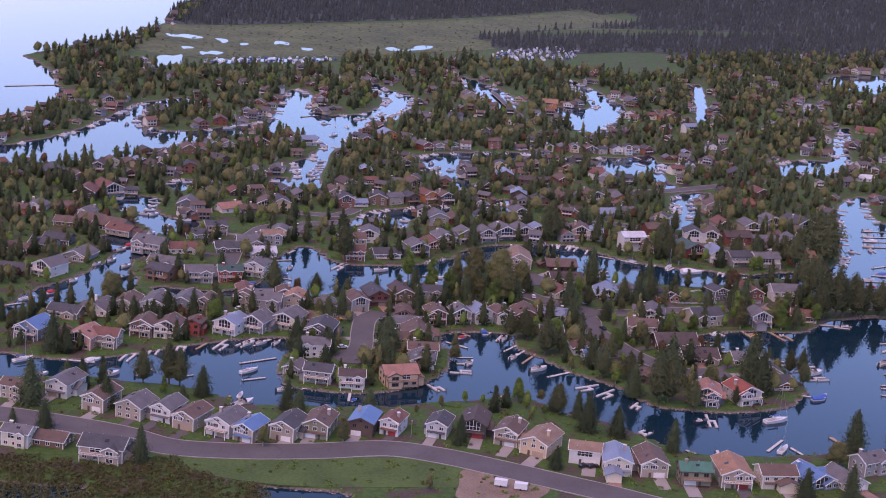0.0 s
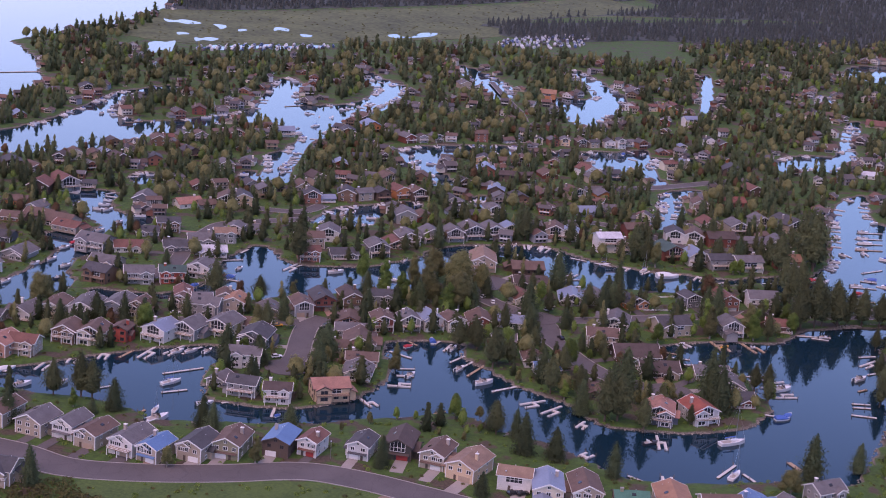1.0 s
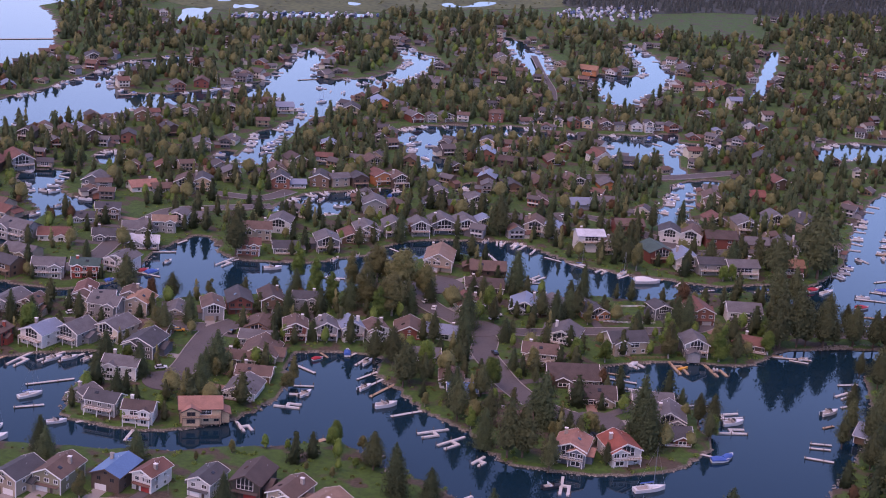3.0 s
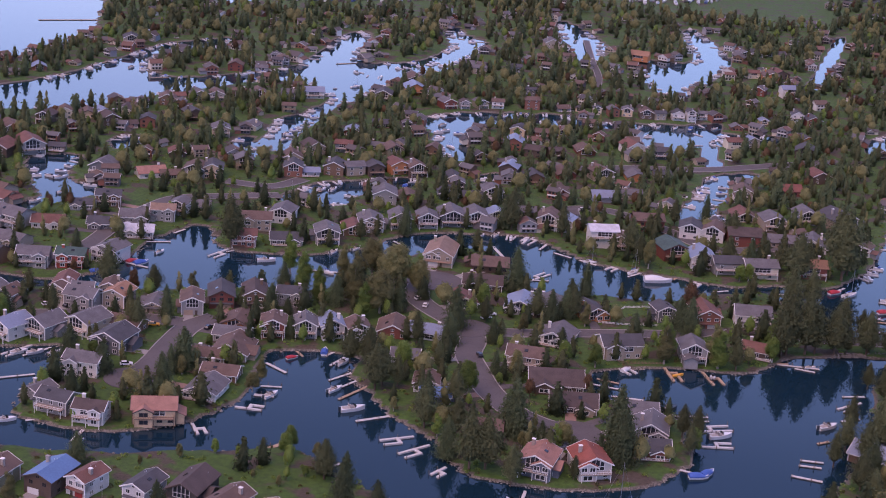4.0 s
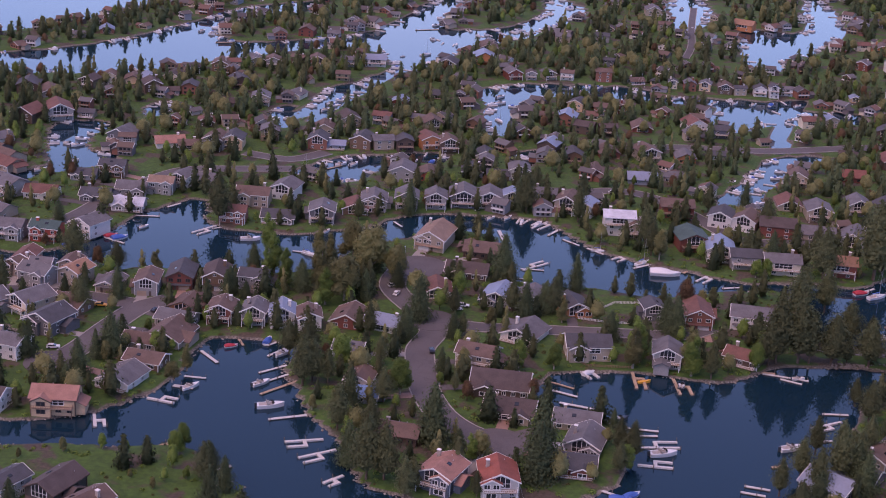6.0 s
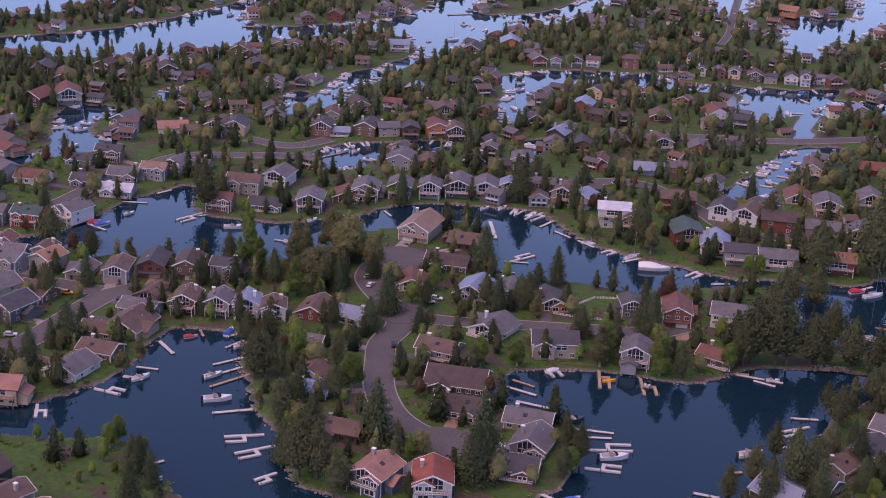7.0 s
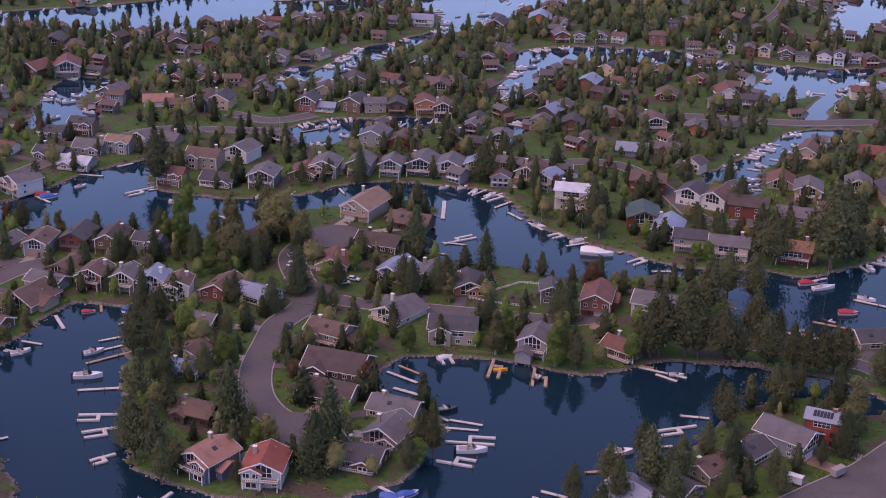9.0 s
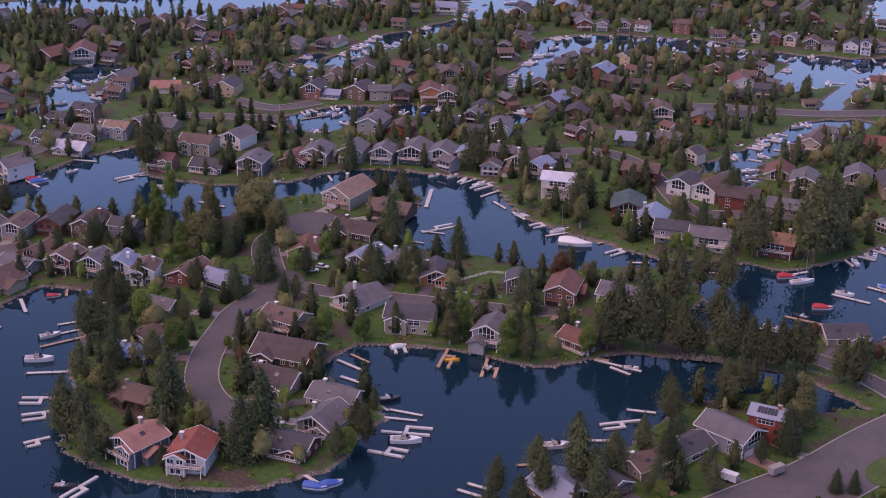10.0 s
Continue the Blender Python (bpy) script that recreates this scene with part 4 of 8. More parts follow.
def boat_prototype(kind):
    """One boat of each kind: hull, inner deck, and what stands on it."""
    words = {"m": "white motorboat with windscreen and open cockpit moored at a dock", "s": "white sailing boat with bare mast moored at a dock", "r": "white boat under a red canvas cover at a dock",
             "b": "white boat under a blue canvas cover at a dock", "d": "dark open motorboat moored beside a dock", "w": "large boat wrapped in white cover on the canal", "k": "small yellow kayak lying on the dock's edge"}
    ob = thing("boat", words[kind], "boat", "moored boats", pose(0, -50, -5))
    length, beam, free = {"m": (4.6, 1.6, 0.62), "s": (6.0, 1.8, 0.65), "r": (4.6, 1.7, 0.6), "b": (4.4, 1.7, 0.6), "d": (4.0, 1.5, 0.55), "w": (8.2, 2.9, 0.9), "k": (2.2, 0.6, 0.3)}[kind]
    shell = {"d": GEL_DARK, "k": GEL_YELLOW}.get(kind, GEL_WHITE)
    part("hull", Shape().loft(hull_rings(length, beam, 0.35, free)).mesh("hull", shell, False), ob)
    if kind in "mds":
        part("cockpit", Shape().loft([[(-length * 0.42, -beam * 0.33, free + 0.03), (-length * 0.42, beam * 0.33, free + 0.03), (-length * 0.42, beam * 0.33, free + 0.05), (-length * 0.42, -beam * 0.33, free + 0.05)],
                                     [(length * 0.05, -beam * 0.36, free + 0.03), (length * 0.05, beam * 0.36, free + 0.03), (length * 0.05, beam * 0.36, free + 0.07), (length * 0.05, -beam * 0.36, free + 0.07)]]).mesh("cockpit", SEAT), ob, "worn grey-brown cockpit floor")
        for y in (-0.3, 0.3):
            part("seat", Shape().box(-0.6, y * beam - 0.22, free + 0.08, -0.15, y * beam + 0.22, free + 0.3).box(-0.68, y * beam - 0.22, free + 0.08, -0.6, y * beam + 0.22, free + 0.6).mesh("seat", GEL_WHITE if kind != "m" else SEAT), ob)
    if kind in "md":
        ws = Shape().loft([[(0.3, -beam * 0.42, free + 0.05), (0.75, 0, free + 0.1), (0.3, beam * 0.42, free + 0.05)], [(0.05, -beam * 0.38, free + 0.5), (0.45, 0, free + 0.52), (0.05, beam * 0.38, free + 0.5)]], False)
        part("windscreen", ws.mesh("windscreen", GLASS), ob)
        part("outboard", Shape().box(-length / 2 - 0.35, -0.2, 0.1, -length / 2 + 0.02, 0.2, free + 0.35).mesh("outboard", GEL_DARK), ob)
    if kind in "rbw":
        top = 0.75 if kind != "w" else 1.15
        rings = []
        for k in range(9):
            u = k / 8
            half = max(beam / 2 * (1 - max(0, (u - 0.45) / 0.55) ** 2.2) * 1.03, 0.05)
            x, z = -length / 2 * 1.01 + length * 1.02 * u, free + 0.1 + top * math.sin(min(1, 0.25 + u * 0.95) * 3.0) * 0.9
            rings.append([(x, -half, free * 0.75), (x, -half, free + 0.12), (x, -half * 0.5, max(z, free + 0.2) - 0.12), (x, 0, max(z, free + 0.22)), (x, half * 0.5, max(z, free + 0.2) - 0.12), (x, half, free + 0.12), (x, half, free * 0.75)])
        part("cover", Shape().loft(rings).mesh("cover", {"r": GEL_RED, "b": GEL_BLUE, "w": GEL_WHITE}[kind]), ob)
    if kind == "s":
        part("cabin", Shape().loft([[(-0.4, -0.55, free), (-0.4, 0.55, free), (-0.4, 0.45, free + 0.42), (-0.4, -0.45, free + 0.42)], [(1.6, -0.35, free + 0.1), (1.6, 0.35, free + 0.1), (1.4, 0.28, free + 0.35), (1.4, -0.28, free + 0.35)]]).mesh("cabin", GEL_WHITE), ob)
        part("mast", Shape().beam((0.7, 0, free), (0.7, 0, 8.2), 0.06, 6, 0.035).mesh("mast", ALU), ob)
        part("boom", Shape().beam((0.7, 0, free + 0.85), (-2.0, 0, free + 0.8), 0.05).mesh("boom", ALU), ob)
        part("sail_cover", Shape().beam((0.6, 0, free + 0.98), (-1.9, 0, free + 0.92), 0.13, 6, 0.09).mesh("sail_cover", GEL_BLUE), ob)
        part("stay", Shape().beam((2.9, 0, free + 0.2), (0.7, 0, 7.9), 0.015, 3).beam((-2.9, 0, free), (0.7, 0, 8.1), 0.015, 3).mesh("stay", ALU), ob)
    return ob


def boat(x, y, turn, kind="m", size=1.0):
    if kind not in BOAT_MESH:
        BOAT_MESH[kind] = boat_prototype(kind)
        ob = BOAT_MESH[kind]
    else:
        ob = copy_thing(BOAT_MESH[kind], pose(0, 0, 0))
    ob.matrix_basis = pose(x, y, 0.02, 0, 0, turn) @ Matrix.Diagonal((size, size, size, 1))
    return ob


# ---- cars and street things ----
CAR_PAINT = {"w": material("white_car_paint", (0.60, 0.60, 0.62), 0.25, 0.03, bump=0), "k": material("black_car_paint", (0.02, 0.02, 0.025), 0.25, 0.03, bump=0),
             "y": material("yellow_truck_paint", (0.55, 0.26, 0.02), 0.3, 0.03, bump=0), "s": material("silver_car_paint", (0.35, 0.36, 0.38), 0.25, 0.03, bump=0)}
CAR_WORDS = dict(w="white", k="black", y="orange-yellow", s="silver")


def car(x, y, turn, colour):
    ob = thing("car", f"{CAR_WORDS[colour]} car parked on the asphalt near houses", "car", "parked cars", pose(x, y, LAND + 0.14, 0, 0, turn) @ Matrix.Diagonal((0.68, 0.68, 0.68, 1)))
    prof = [(-2.2, 0.35), (-2.2, 0.85), (-1.1, 0.95), (1.0, 0.92), (2.15, 0.78), (2.2, 0.35)]
    part("body", Shape().loft([[(px, s * 0.88, pz) for px, pz in prof] for s in (-1, 1)]).mesh("body", CAR_PAINT[colour]), ob)
    cab = [(-1.9, 0.86), (-1.6, 1.42), (0.1, 1.45), (0.95, 0.93)]
    part("glasshouse", Shape().loft([[(px, s * (0.82 if pz < 1 else 0.66), pz) for px, pz in cab] for s in (-1, 1)]).mesh("glasshouse", GLASS), ob)
    part("car_roof", Shape().box(-1.6, -0.67, 1.4, 0.12, 0.67, 1.48).mesh("car_roof", CAR_PAINT[colour]), ob)
    for wx in (-1.4, 1.4):
        for wy in (-0.8, 0.8):
            part("wheel", Shape().beam((wx, wy - 0.1, 0.33), (wx, wy + 0.1, 0.33), 0.33, 10).mesh("wheel", RUBBER), ob)
    return ob


def street_lamp(x, y):
    ob = thing("street_lamp", "slim pale metal street lamp beside the road", "lamp post", "street lamps", pose(x, y, LAND))
    part("pole", Shape().beam((0, 0, 0), (0, 0, 4.4), 0.07, 6, 0.05).mesh("pole", ALU), ob)
    part("lamp_head", Shape().box(-0.12, -0.4, 4.4, 0.12, 0.1, 4.52).mesh("lamp_head", ALU), ob)


def fence(points, white=True):
    """A picket fence along a plan line."""
    ob = thing("fence", "white picket fence round a lawn" if white else "brown board fence between gardens", "fence", "", pose(0, 0, LAND))
    mat = RAIL_WHITE if white else RAIL_BROWN
    for (ax, ay), (bx, by) in zip(points[:-1], points[1:]):
        n = max(2, int(math.hypot(bx - ax, by - ay) / 0.35))
        board = Shape().box(-0.07, -0.03, 0, 0.05, 0.03, 0.62).mesh("picket", mat)
        for k in range(n):
            u = k / n
            part("picket", board, ob, m=pose(ax + (bx - ax) * u, ay + (by - ay) * u, 0))
        r = Shape()
        for z in (0.18, 0.5):
            r.beam((ax, ay, z), (bx, by, z), 0.03, 4)
        part("rail", r.mesh("rail", mat), ob)


def trailer(x, y, turn, mat, label):
    ob = thing("trailer", label, "trailer", "", pose(x, y, LAND + 0.14, 0, 0, turn))
    part("box_body", Shape().box(-1.5, -0.7, 0.35, 1.5, 0.7, 1.75).mesh("box_body", mat), ob)
    part("box_door", Shape().box(1.5, -0.55, 0.45, 1.53, 0.55, 1.6).mesh("box_door", CONCRETE), ob)
    for wy in (-0.72, 0.72):
        part("wheel", Shape().beam((0, wy - 0.08, 0.24), (0, wy + 0.08, 0.24), 0.24, 10).mesh("wheel", RUBBER), ob)

# ---- planting by area ----


def free_spots(n, x0, x1, y0, y1, seed, shore=1.0, road=1.2, gap=2.2, room=1.0):
    """Random places on land, clear of water, roads, houses and each other."""
    rng = np.random.default_rng(seed)
    pts = np.stack([rng.uniform(x0, x1, n), rng.uniform(y0, y1, n)], 1)
    ok = (shore_distance(pts) > shore) & (road_distance(pts) > road)
    # the built-up land ends at the marsh
    ok &= (pts[:, 1] < 1056 + 0.58 * pts[:, 0]) | (pts[:, 0] < -204)
    # open ground before the boat yards
    px, py = pts[:, 0], pts[:, 1]
    ok &= ~((px > -185) & (px < -72) & (py > 930 + 0.45 * (px + 159))) & ~((px > 18) & (px < 160) & (py > 1048))
    hs = np.array(HOUSES)
    for k in np.where(ok)[0]:
        if (np.hypot(hs[:, 0] - pts[k, 0], hs[:, 1] - pts[k, 1]) < hs[:, 2] * room).any():
            ok[k] = False
    cells, kept = {}, []
    for q in TREES:
        cells.setdefault((int(q[0] // 4), int(q[1] // 4)), []).append(q)
    for p in pts[ok]:
        i, j = int(p[0] // 4), int(p[1] // 4)
        if all((p[0] - q[0]) ** 2 + (p[1] - q[1]) ** 2 > gap * gap for a in (-1, 0, 1) for b in (-1, 0, 1) for q in cells.get((i + a, j + b), ())):
            kept.append(p)
            cells.setdefault((i, j), []).append(p)
    return kept


def plant(n, x0, x1, y0, y1, seed, mix, low, high, **k):
    rng = random.Random(seed)
    for px, py in free_spots(n, x0, x1, y0, y1, seed, **k):
        kind = rng.choice(mix)
        tree(px, py, rng.uniform(low, high) * (0.62 if kind in "br" else 0.8 if kind in "oy" else 1), kind)


GROVE_WORDS = dict(c="dark green conifers standing between the houses", p="ragged pines standing between the houses", b="spring-green leafy trees in the gardens",
                   o="olive budding willows in the gardens", y="slender budding poplars in rows", r="rust-coloured budding trees in the gardens")


def grove(spots, mix, low, high, seed, thin=1):
    """Many trees of an area, joined kind by kind, with their trunks in one more object."""
    rng = random.Random(seed)
    crowns, trunks = {}, Shape()
    arrays = {}
    for kind, meshes in LIGHT.items():
        arrays[kind] = []
        for me in meshes:
            v = np.empty(len(me.vertices) * 3, np.float32)
            me.vertices.foreach_get("co", v)
            whole, n = v.reshape(-1, 3, 3), CORE[me.name]
            leaves = whole[n::thin]
            middle = leaves.mean(1, keepdims=True)
            arrays[kind].append((middle + (leaves - middle) * (1 + 0.25 * (thin - 1))).reshape(-1, 3))
            arrays[kind][-1] = np.concatenate([whole[:n].reshape(-1, 3), arrays[kind][-1]])
            arrays[kind][-1] = (arrays[kind][-1], crown_normals(arrays[kind][-1].astype(float)))
    for px, py in spots:
        kind = rng.choice(mix)
        h = rng.uniform(low, high) * (0.72 if kind in "br" else 0.92 if kind in "oy" else 1)
        s, a = h / TREE_WORDS[kind][1], rng.uniform(0, 6.28)
        v, n = rng.choice(arrays[kind])
        wide = s * rng.uniform(0.85, 1.15)
        ca, sa = math.cos(a) * wide, math.sin(a) * wide
        w = np.stack([v[:, 0] * ca - v[:, 1] * sa + px, v[:, 0] * sa + v[:, 1] * ca + py, v[:, 2] * s + LAND], 1)
        ca, sa = math.cos(a), math.sin(a)
        n = np.stack([n[:, 0] * ca - n[:, 1] * sa, n[:, 0] * sa + n[:, 1] * ca, n[:, 2]], 1)
        crowns.setdefault(kind, []).append((w, n))
        trunks.beam((px, py, LAND - 0.3), (px, py, LAND + h * 0.7), 0.02 * h, 4, 0.01 * h)
        TREES.append((px, py))
    for kind, some in crowns.items():
        co = np.concatenate([q[0] for q in some]).astype(np.float32)
        me = bpy.data.meshes.new("grove")
        me.vertices.add(len(co))
        me.vertices.foreach_set("co", co.ravel())
        me.loops.add(len(co))
        me.loops.foreach_set("vertex_index", np.arange(len(co), dtype=np.int32))
        me.polygons.add(len(co) // 3)
        me.polygons.foreach_set("loop_start", np.arange(0, len(co), 3, dtype=np.int32))
        me.materials.append(LIGHT[kind][0].materials[0])
        me.update(calc_edges=True)
        soft_normals(me, np.concatenate([q[1] for q in some]))
        tagged(new("grove", me), GROVE_WORDS[kind], "trees", kind="stuff")
    tagged(new("grove_trunks", trunks.mesh("grove_trunks", BARK)), "brown trunks of the trees between houses", "trees", kind="stuff")


def wood(name, label, spots, low, high, mat, seed):
    """Far trees as one object: each a trunkless stack of jagged skirts."""
    rng = random.Random(seed)
    s = Shape()
    for px, py in spots:
        h, r = rng.uniform(low, high), rng.uniform(0.24, 0.36)
        for k in range(3):
            z0, z1, rr = h * (0.08 + 0.27 * k), h * (0.5 + 0.25 * k), h * r * (1 - 0.28 * k)
            ring = [(px + rr * rng.uniform(0.6, 1.2) * math.cos(a * 1.047 + k), py + rr * rng.uniform(0.6, 1.2) * math.sin(a * 1.047 + k), LAND + z0) for a in range(6)]
            s.add(ring + [(px + rng.uniform(-0.1, 0.1), py, LAND + min(z1, h))], [(a, (a + 1) % 6, 6) for a in range(6)])
    tagged(new(name, s.mesh(name, mat)), label, "trees", kind="stuff")


def bushes(name, label, spots, low, high, mat, seed):
    """Low scrub as one object: clumps of small leaves."""
    rng = random.Random(seed)
    c, n, z = [], [], []
    for px, py in spots:
        r = rng.uniform(low, high)
        for k in range(28):
            o = Vector((rng.gauss(0, 1), rng.gauss(0, 1), abs(rng.gauss(0, 0.9)))).normalized() * r * rng.uniform(0.6, 1)
            c.append((px + o.x, py + o.y, LAND + o.z * 0.8))
            n.append(o + Vector((0, 0, 0.2)))
            z.append(rng.uniform(0.14, 0.34) * (0.6 + 0.5 * r))
    me = quads(c, n, z, rng).mesh(name, mat)
    out = np.array([tuple(q) for q in n]) + np.random.default_rng(seed).normal(0, 0.25, (len(n), 3))
    soft_normals(me, np.repeat(out / np.linalg.norm(out, axis=1)[:, None], 4, 0))
    tagged(new(name, me), label, "bushes", kind="stuff")


def stones(name, spots, seed):
    rng = random.Random(seed)
    s = Shape()
    for px, py, pz in spots:
        r = rng.uniform(0.16, 0.42)
        v = [(px + r * x * rng.uniform(0.7, 1.2), py + r * y * rng.uniform(0.7, 1.2), pz + r * z * rng.uniform(0.6, 0.9)) for x, y, z in ((1, 0, 0), (0, 1, 0), (-1, 0, 0), (0, -1, 0), (0, 0, 1), (0, 0, -1))]
        s.add(v, [(0, 1, 4), (1, 2, 4), (2, 3, 4), (3, 0, 4), (1, 0, 5), (2, 1, 5), (3, 2, 5), (0, 3, 5)])
    tagged(new(name, s.mesh(name, STONE)), "grey-brown stones lining the canal banks", "stones", kind="stuff")


def shore_spots(n, y1, seed, out=0.7):
    rng = random.Random(seed)
    spots = []
    loops = [w for w in WATERS if w[:, 1].min() < y1]
    edges = [(a, b) for w in loops for a, b in zip(w, np.roll(w, -1, 0)) if a[1] < y1 and abs(a[0]) < 260]
    lengths = [math.hypot(*(b - a)) for a, b in edges]
    for a, b in rng.choices(edges, lengths, k=n):
        p = a + (b - a) * rng.random()
        spots.append((p[0] + rng.gauss(0, out * 0.6), p[1] + rng.gauss(0, out * 0.6)))
    pts = np.array(spots)
    d = shore_distance(pts)
    return [(x, y, 0.05 + 0.3 * max(0, dd)) for (x, y), dd in zip(pts, d) if -0.5 < dd < 1.0]


def far_berths(n, y0, y1, seed):
    """Far docks and boats along the banks, each kind joined into one object."""
    rng = random.Random(seed)
    edges = [(a, b) for w in WATERS[1:] for a, b in zip(w, np.roll(w, -1, 0)) if y0 < a[1] < y1 and -300 < a[0] < 330]
    lengths = [math.hypot(*(b - a)) for a, b in edges]
    decks, hulls, covers = Shape(), Shape(), Shape()
    done = []
    for a, b in rng.choices(edges, lengths, k=n):
        p = a + (b - a) * rng.random()
        t = (b - a) / max(math.hypot(*(b - a)), 1e-6)
        out = np.array([-t[1], t[0]])
        if shore_distance([p + out * 2.0])[0] > 0:
            out = -out
        if shore_distance([p + out * 4.5])[0] > -2.5 or any(math.hypot(*(p - q)) < 3.6 for q in done):
            continue
        done.append(p)
        turn = pose(p[0], p[1], 0.0, 0, 0, math.degrees(math.atan2(out[1], out[0])) + rng.uniform(-18, 18))
        long = rng.uniform(2.8, 4.6)
        piece = Shape().box(-0.6, -0.3, -0.05, long, 0.3, 0.3)
        decks.add([turn @ Vector(v) for v in piece.v], piece.f)
        if rng.random() < 0.75:
            s = rng.uniform(2.6, 4.0)
            place = turn @ pose(long * 0.6, 1.3, 0.05, 0, 0, rng.choice((0, 180)))
            piece = Shape().loft(hull_rings(s, s * 0.36, 0.3, 0.62))
            hulls.add([place @ Vector(v) for v in piece.v], piece.f)
            cab = Shape().loft([[(-s * 0.2, -0.5, 0.6), (-s * 0.2, 0.5, 0.6), (-s * 0.2, 0.4, 1.15), (-s * 0.2, -0.4, 1.15)], [(s * 0.15, -0.4, 0.6), (s * 0.15, 0.4, 0.6), (s * 0.05, 0.35, 1.1), (s * 0.05, -0.35, 1.1)]])
            covers.add([place @ Vector(v) for v in cab.v], cab.f)
    tagged(new("far_docks", decks.mesh("far_docks", DOCK_WHITE)), "pale docks along the far lagoon banks", "docks", kind="stuff")
    tagged(new("far_boats", hulls.mesh("far_boats", GEL_WHITE)), "white boats moored along the far banks", "boats", kind="stuff")
    tagged(new("far_boat_cabins", covers.mesh("far_boat_cabins", island_colours("cabin_colours", ((0.05, 0.06, 0.08), (0.5, 0.5, 0.52), (0.05, 0.1, 0.3), (0.3, 0.27, 0.25)), 0.4))), "cabins and covers of far boats", "boats", kind="stuff")

# ---- water outlines in plan ----
water((-304.4, 620.4), (-256.7, 660.0), (-232.5, 683.8), (-217.7, 710.6), (-207.7, 743.4), (-202.7, 803.9), (-215.5, 843.2), (-233.4, 889.3), (-250.0, 922.2), (-260.8, 939.8), (-247.8, 978.8), (-229.4, 1026.8), (-219.2, 1079.6), (-213.7, 1145.5), (-218.9, 1217.5), (-211.1, 1291.5), (-187.4, 1365.3), (-149.5, 1396.2), (-301.4, 3168.6), (-1144.6, 1844.1))  # lake
water((-246.0, 591.7), (-227.8, 628.1), (-212.6, 653.9), (-191.7, 677.5), (-177.4, 707.6), (-169.1, 744.9), (-164.9, 790.4), (-155.3, 813.6), (-139.9, 831.9), (-134.5, 804.8), (-149.1, 795.0), (-152.3, 770.5), (-149.2, 744.4), (-138.8, 734.0), (-125.2, 735.7), (-113.0, 748.8), (-103.0, 761.0), (-90.9, 787.4), (-91.4, 821.6), (-92.1, 872.5), (-83.3, 883.8), (-73.8, 851.4), (-72.4, 816.0), (-59.3, 809.0), (-41.6, 827.6), (-34.4, 882.9), (-33.5, 902.7), (-19.1, 882.5), (-22.7, 834.8), (-31.3, 808.8), (-41.6, 774.4), (-47.2, 731.5), (-53.8, 708.6), (-53.8, 679.8), (-57.5, 639.5), (-61.6, 631.8), (-64.6, 668.4), (-61.1, 698.0), (-59.6, 725.9), (-71.5, 743.2), (-86.9, 749.5), (-102.2, 733.4), (-115.4, 710.5), (-127.8, 688.8), (-137.2, 669.5), (-149.6, 656.0), (-176.7, 640.1), (-203.7, 626.5), (-218.3, 601.7), (-234.9, 564.7))  # lagoon_west
water((-15.3, 709.4), (-6.8, 722.3), (3.3, 729.5), (25.0, 738.9), (38.8, 741.3), (51.0, 737.2), (70.8, 742.8), (92.6, 751.3), (103.1, 759.9), (103.8, 739.2), (101.7, 723.1), (106.1, 679.8), (101.3, 677.5), (96.5, 720.4), (94.3, 709.7), (88.9, 699.5), (79.6, 697.4), (74.0, 708.7), (72.4, 729.9), (52.5, 727.3), (41.8, 723.5), (26.4, 720.1), (8.4, 707.5), (4.9, 695.2), (8.2, 677.5), (14.4, 653.5), (7.6, 647.1), (-0.7, 663.0), (-5.2, 684.3), (-11.7, 695.7))  # canal_north
water((102.9, 670.0), (119.1, 679.5), (118.8, 667.9), (110.7, 659.2), (108.9, 645.3), (107.9, 633.8), (105.1, 624.0), (112.0, 605.1), (106.1, 603.0), (100.0, 610.6), (96.1, 604.2), (93.8, 616.6), (98.2, 636.5), (99.6, 652.4))  # canal_bend
water((58.1, 883.1), (77.1, 890.5), (86.0, 903.8), (79.9, 943.0), (74.7, 991.9), (81.5, 996.6), (95.5, 948.5), (103.0, 912.5), (100.4, 867.8), (93.7, 845.1), (88.5, 836.1), (85.7, 803.2), (78.5, 801.8), (66.5, 831.8))  # lagoon_north
water((4.3, 974.6), (13.7, 973.8), (29.5, 941.2), (37.1, 916.8), (39.9, 881.3), (31.3, 866.5), (19.9, 902.4))  # lagoon_far
water((-60.6, 781.6), (-45.1, 802.0), (-35.0, 814.8), (-32.8, 838.5), (-37.2, 876.2), (-47.3, 913.7), (-42.7, 926.3), (-28.5, 882.4), (-23.5, 850.5), (-27.9, 829.5), (-27.5, 807.0), (-44.6, 781.4))  # lagoon_top
water((-128.1, 584.6), (-118.6, 595.2), (-110.3, 591.9), (-109.6, 582.2), (-107.9, 572.7), (-102.5, 564.4), (-93.3, 562.5), (-91.2, 550.5), (-95.3, 543.1), (-98.9, 538.8), (-109.4, 552.4))  # basin_west
water((-120.0, 530.5), (-107.2, 532.4), (-100.7, 526.1), (-99.3, 510.5), (-104.8, 504.5))  # basin_edge
water((-113.5, 621.4), (-108.1, 631.9), (-101.4, 620.1), (-105.6, 609.0))  # gap_one
water((-72.5, 638.6), (-68.5, 647.7), (-58.2, 624.5), (-62.0, 616.2))  # gap_two
water((-63.9, 653.6), (-68.2, 676.3), (-62.3, 693.1), (-54.0, 693.0), (-53.3, 675.3), (-54.4, 658.5), (-51.4, 641.4), (-53.4, 630.2))  # gap_three
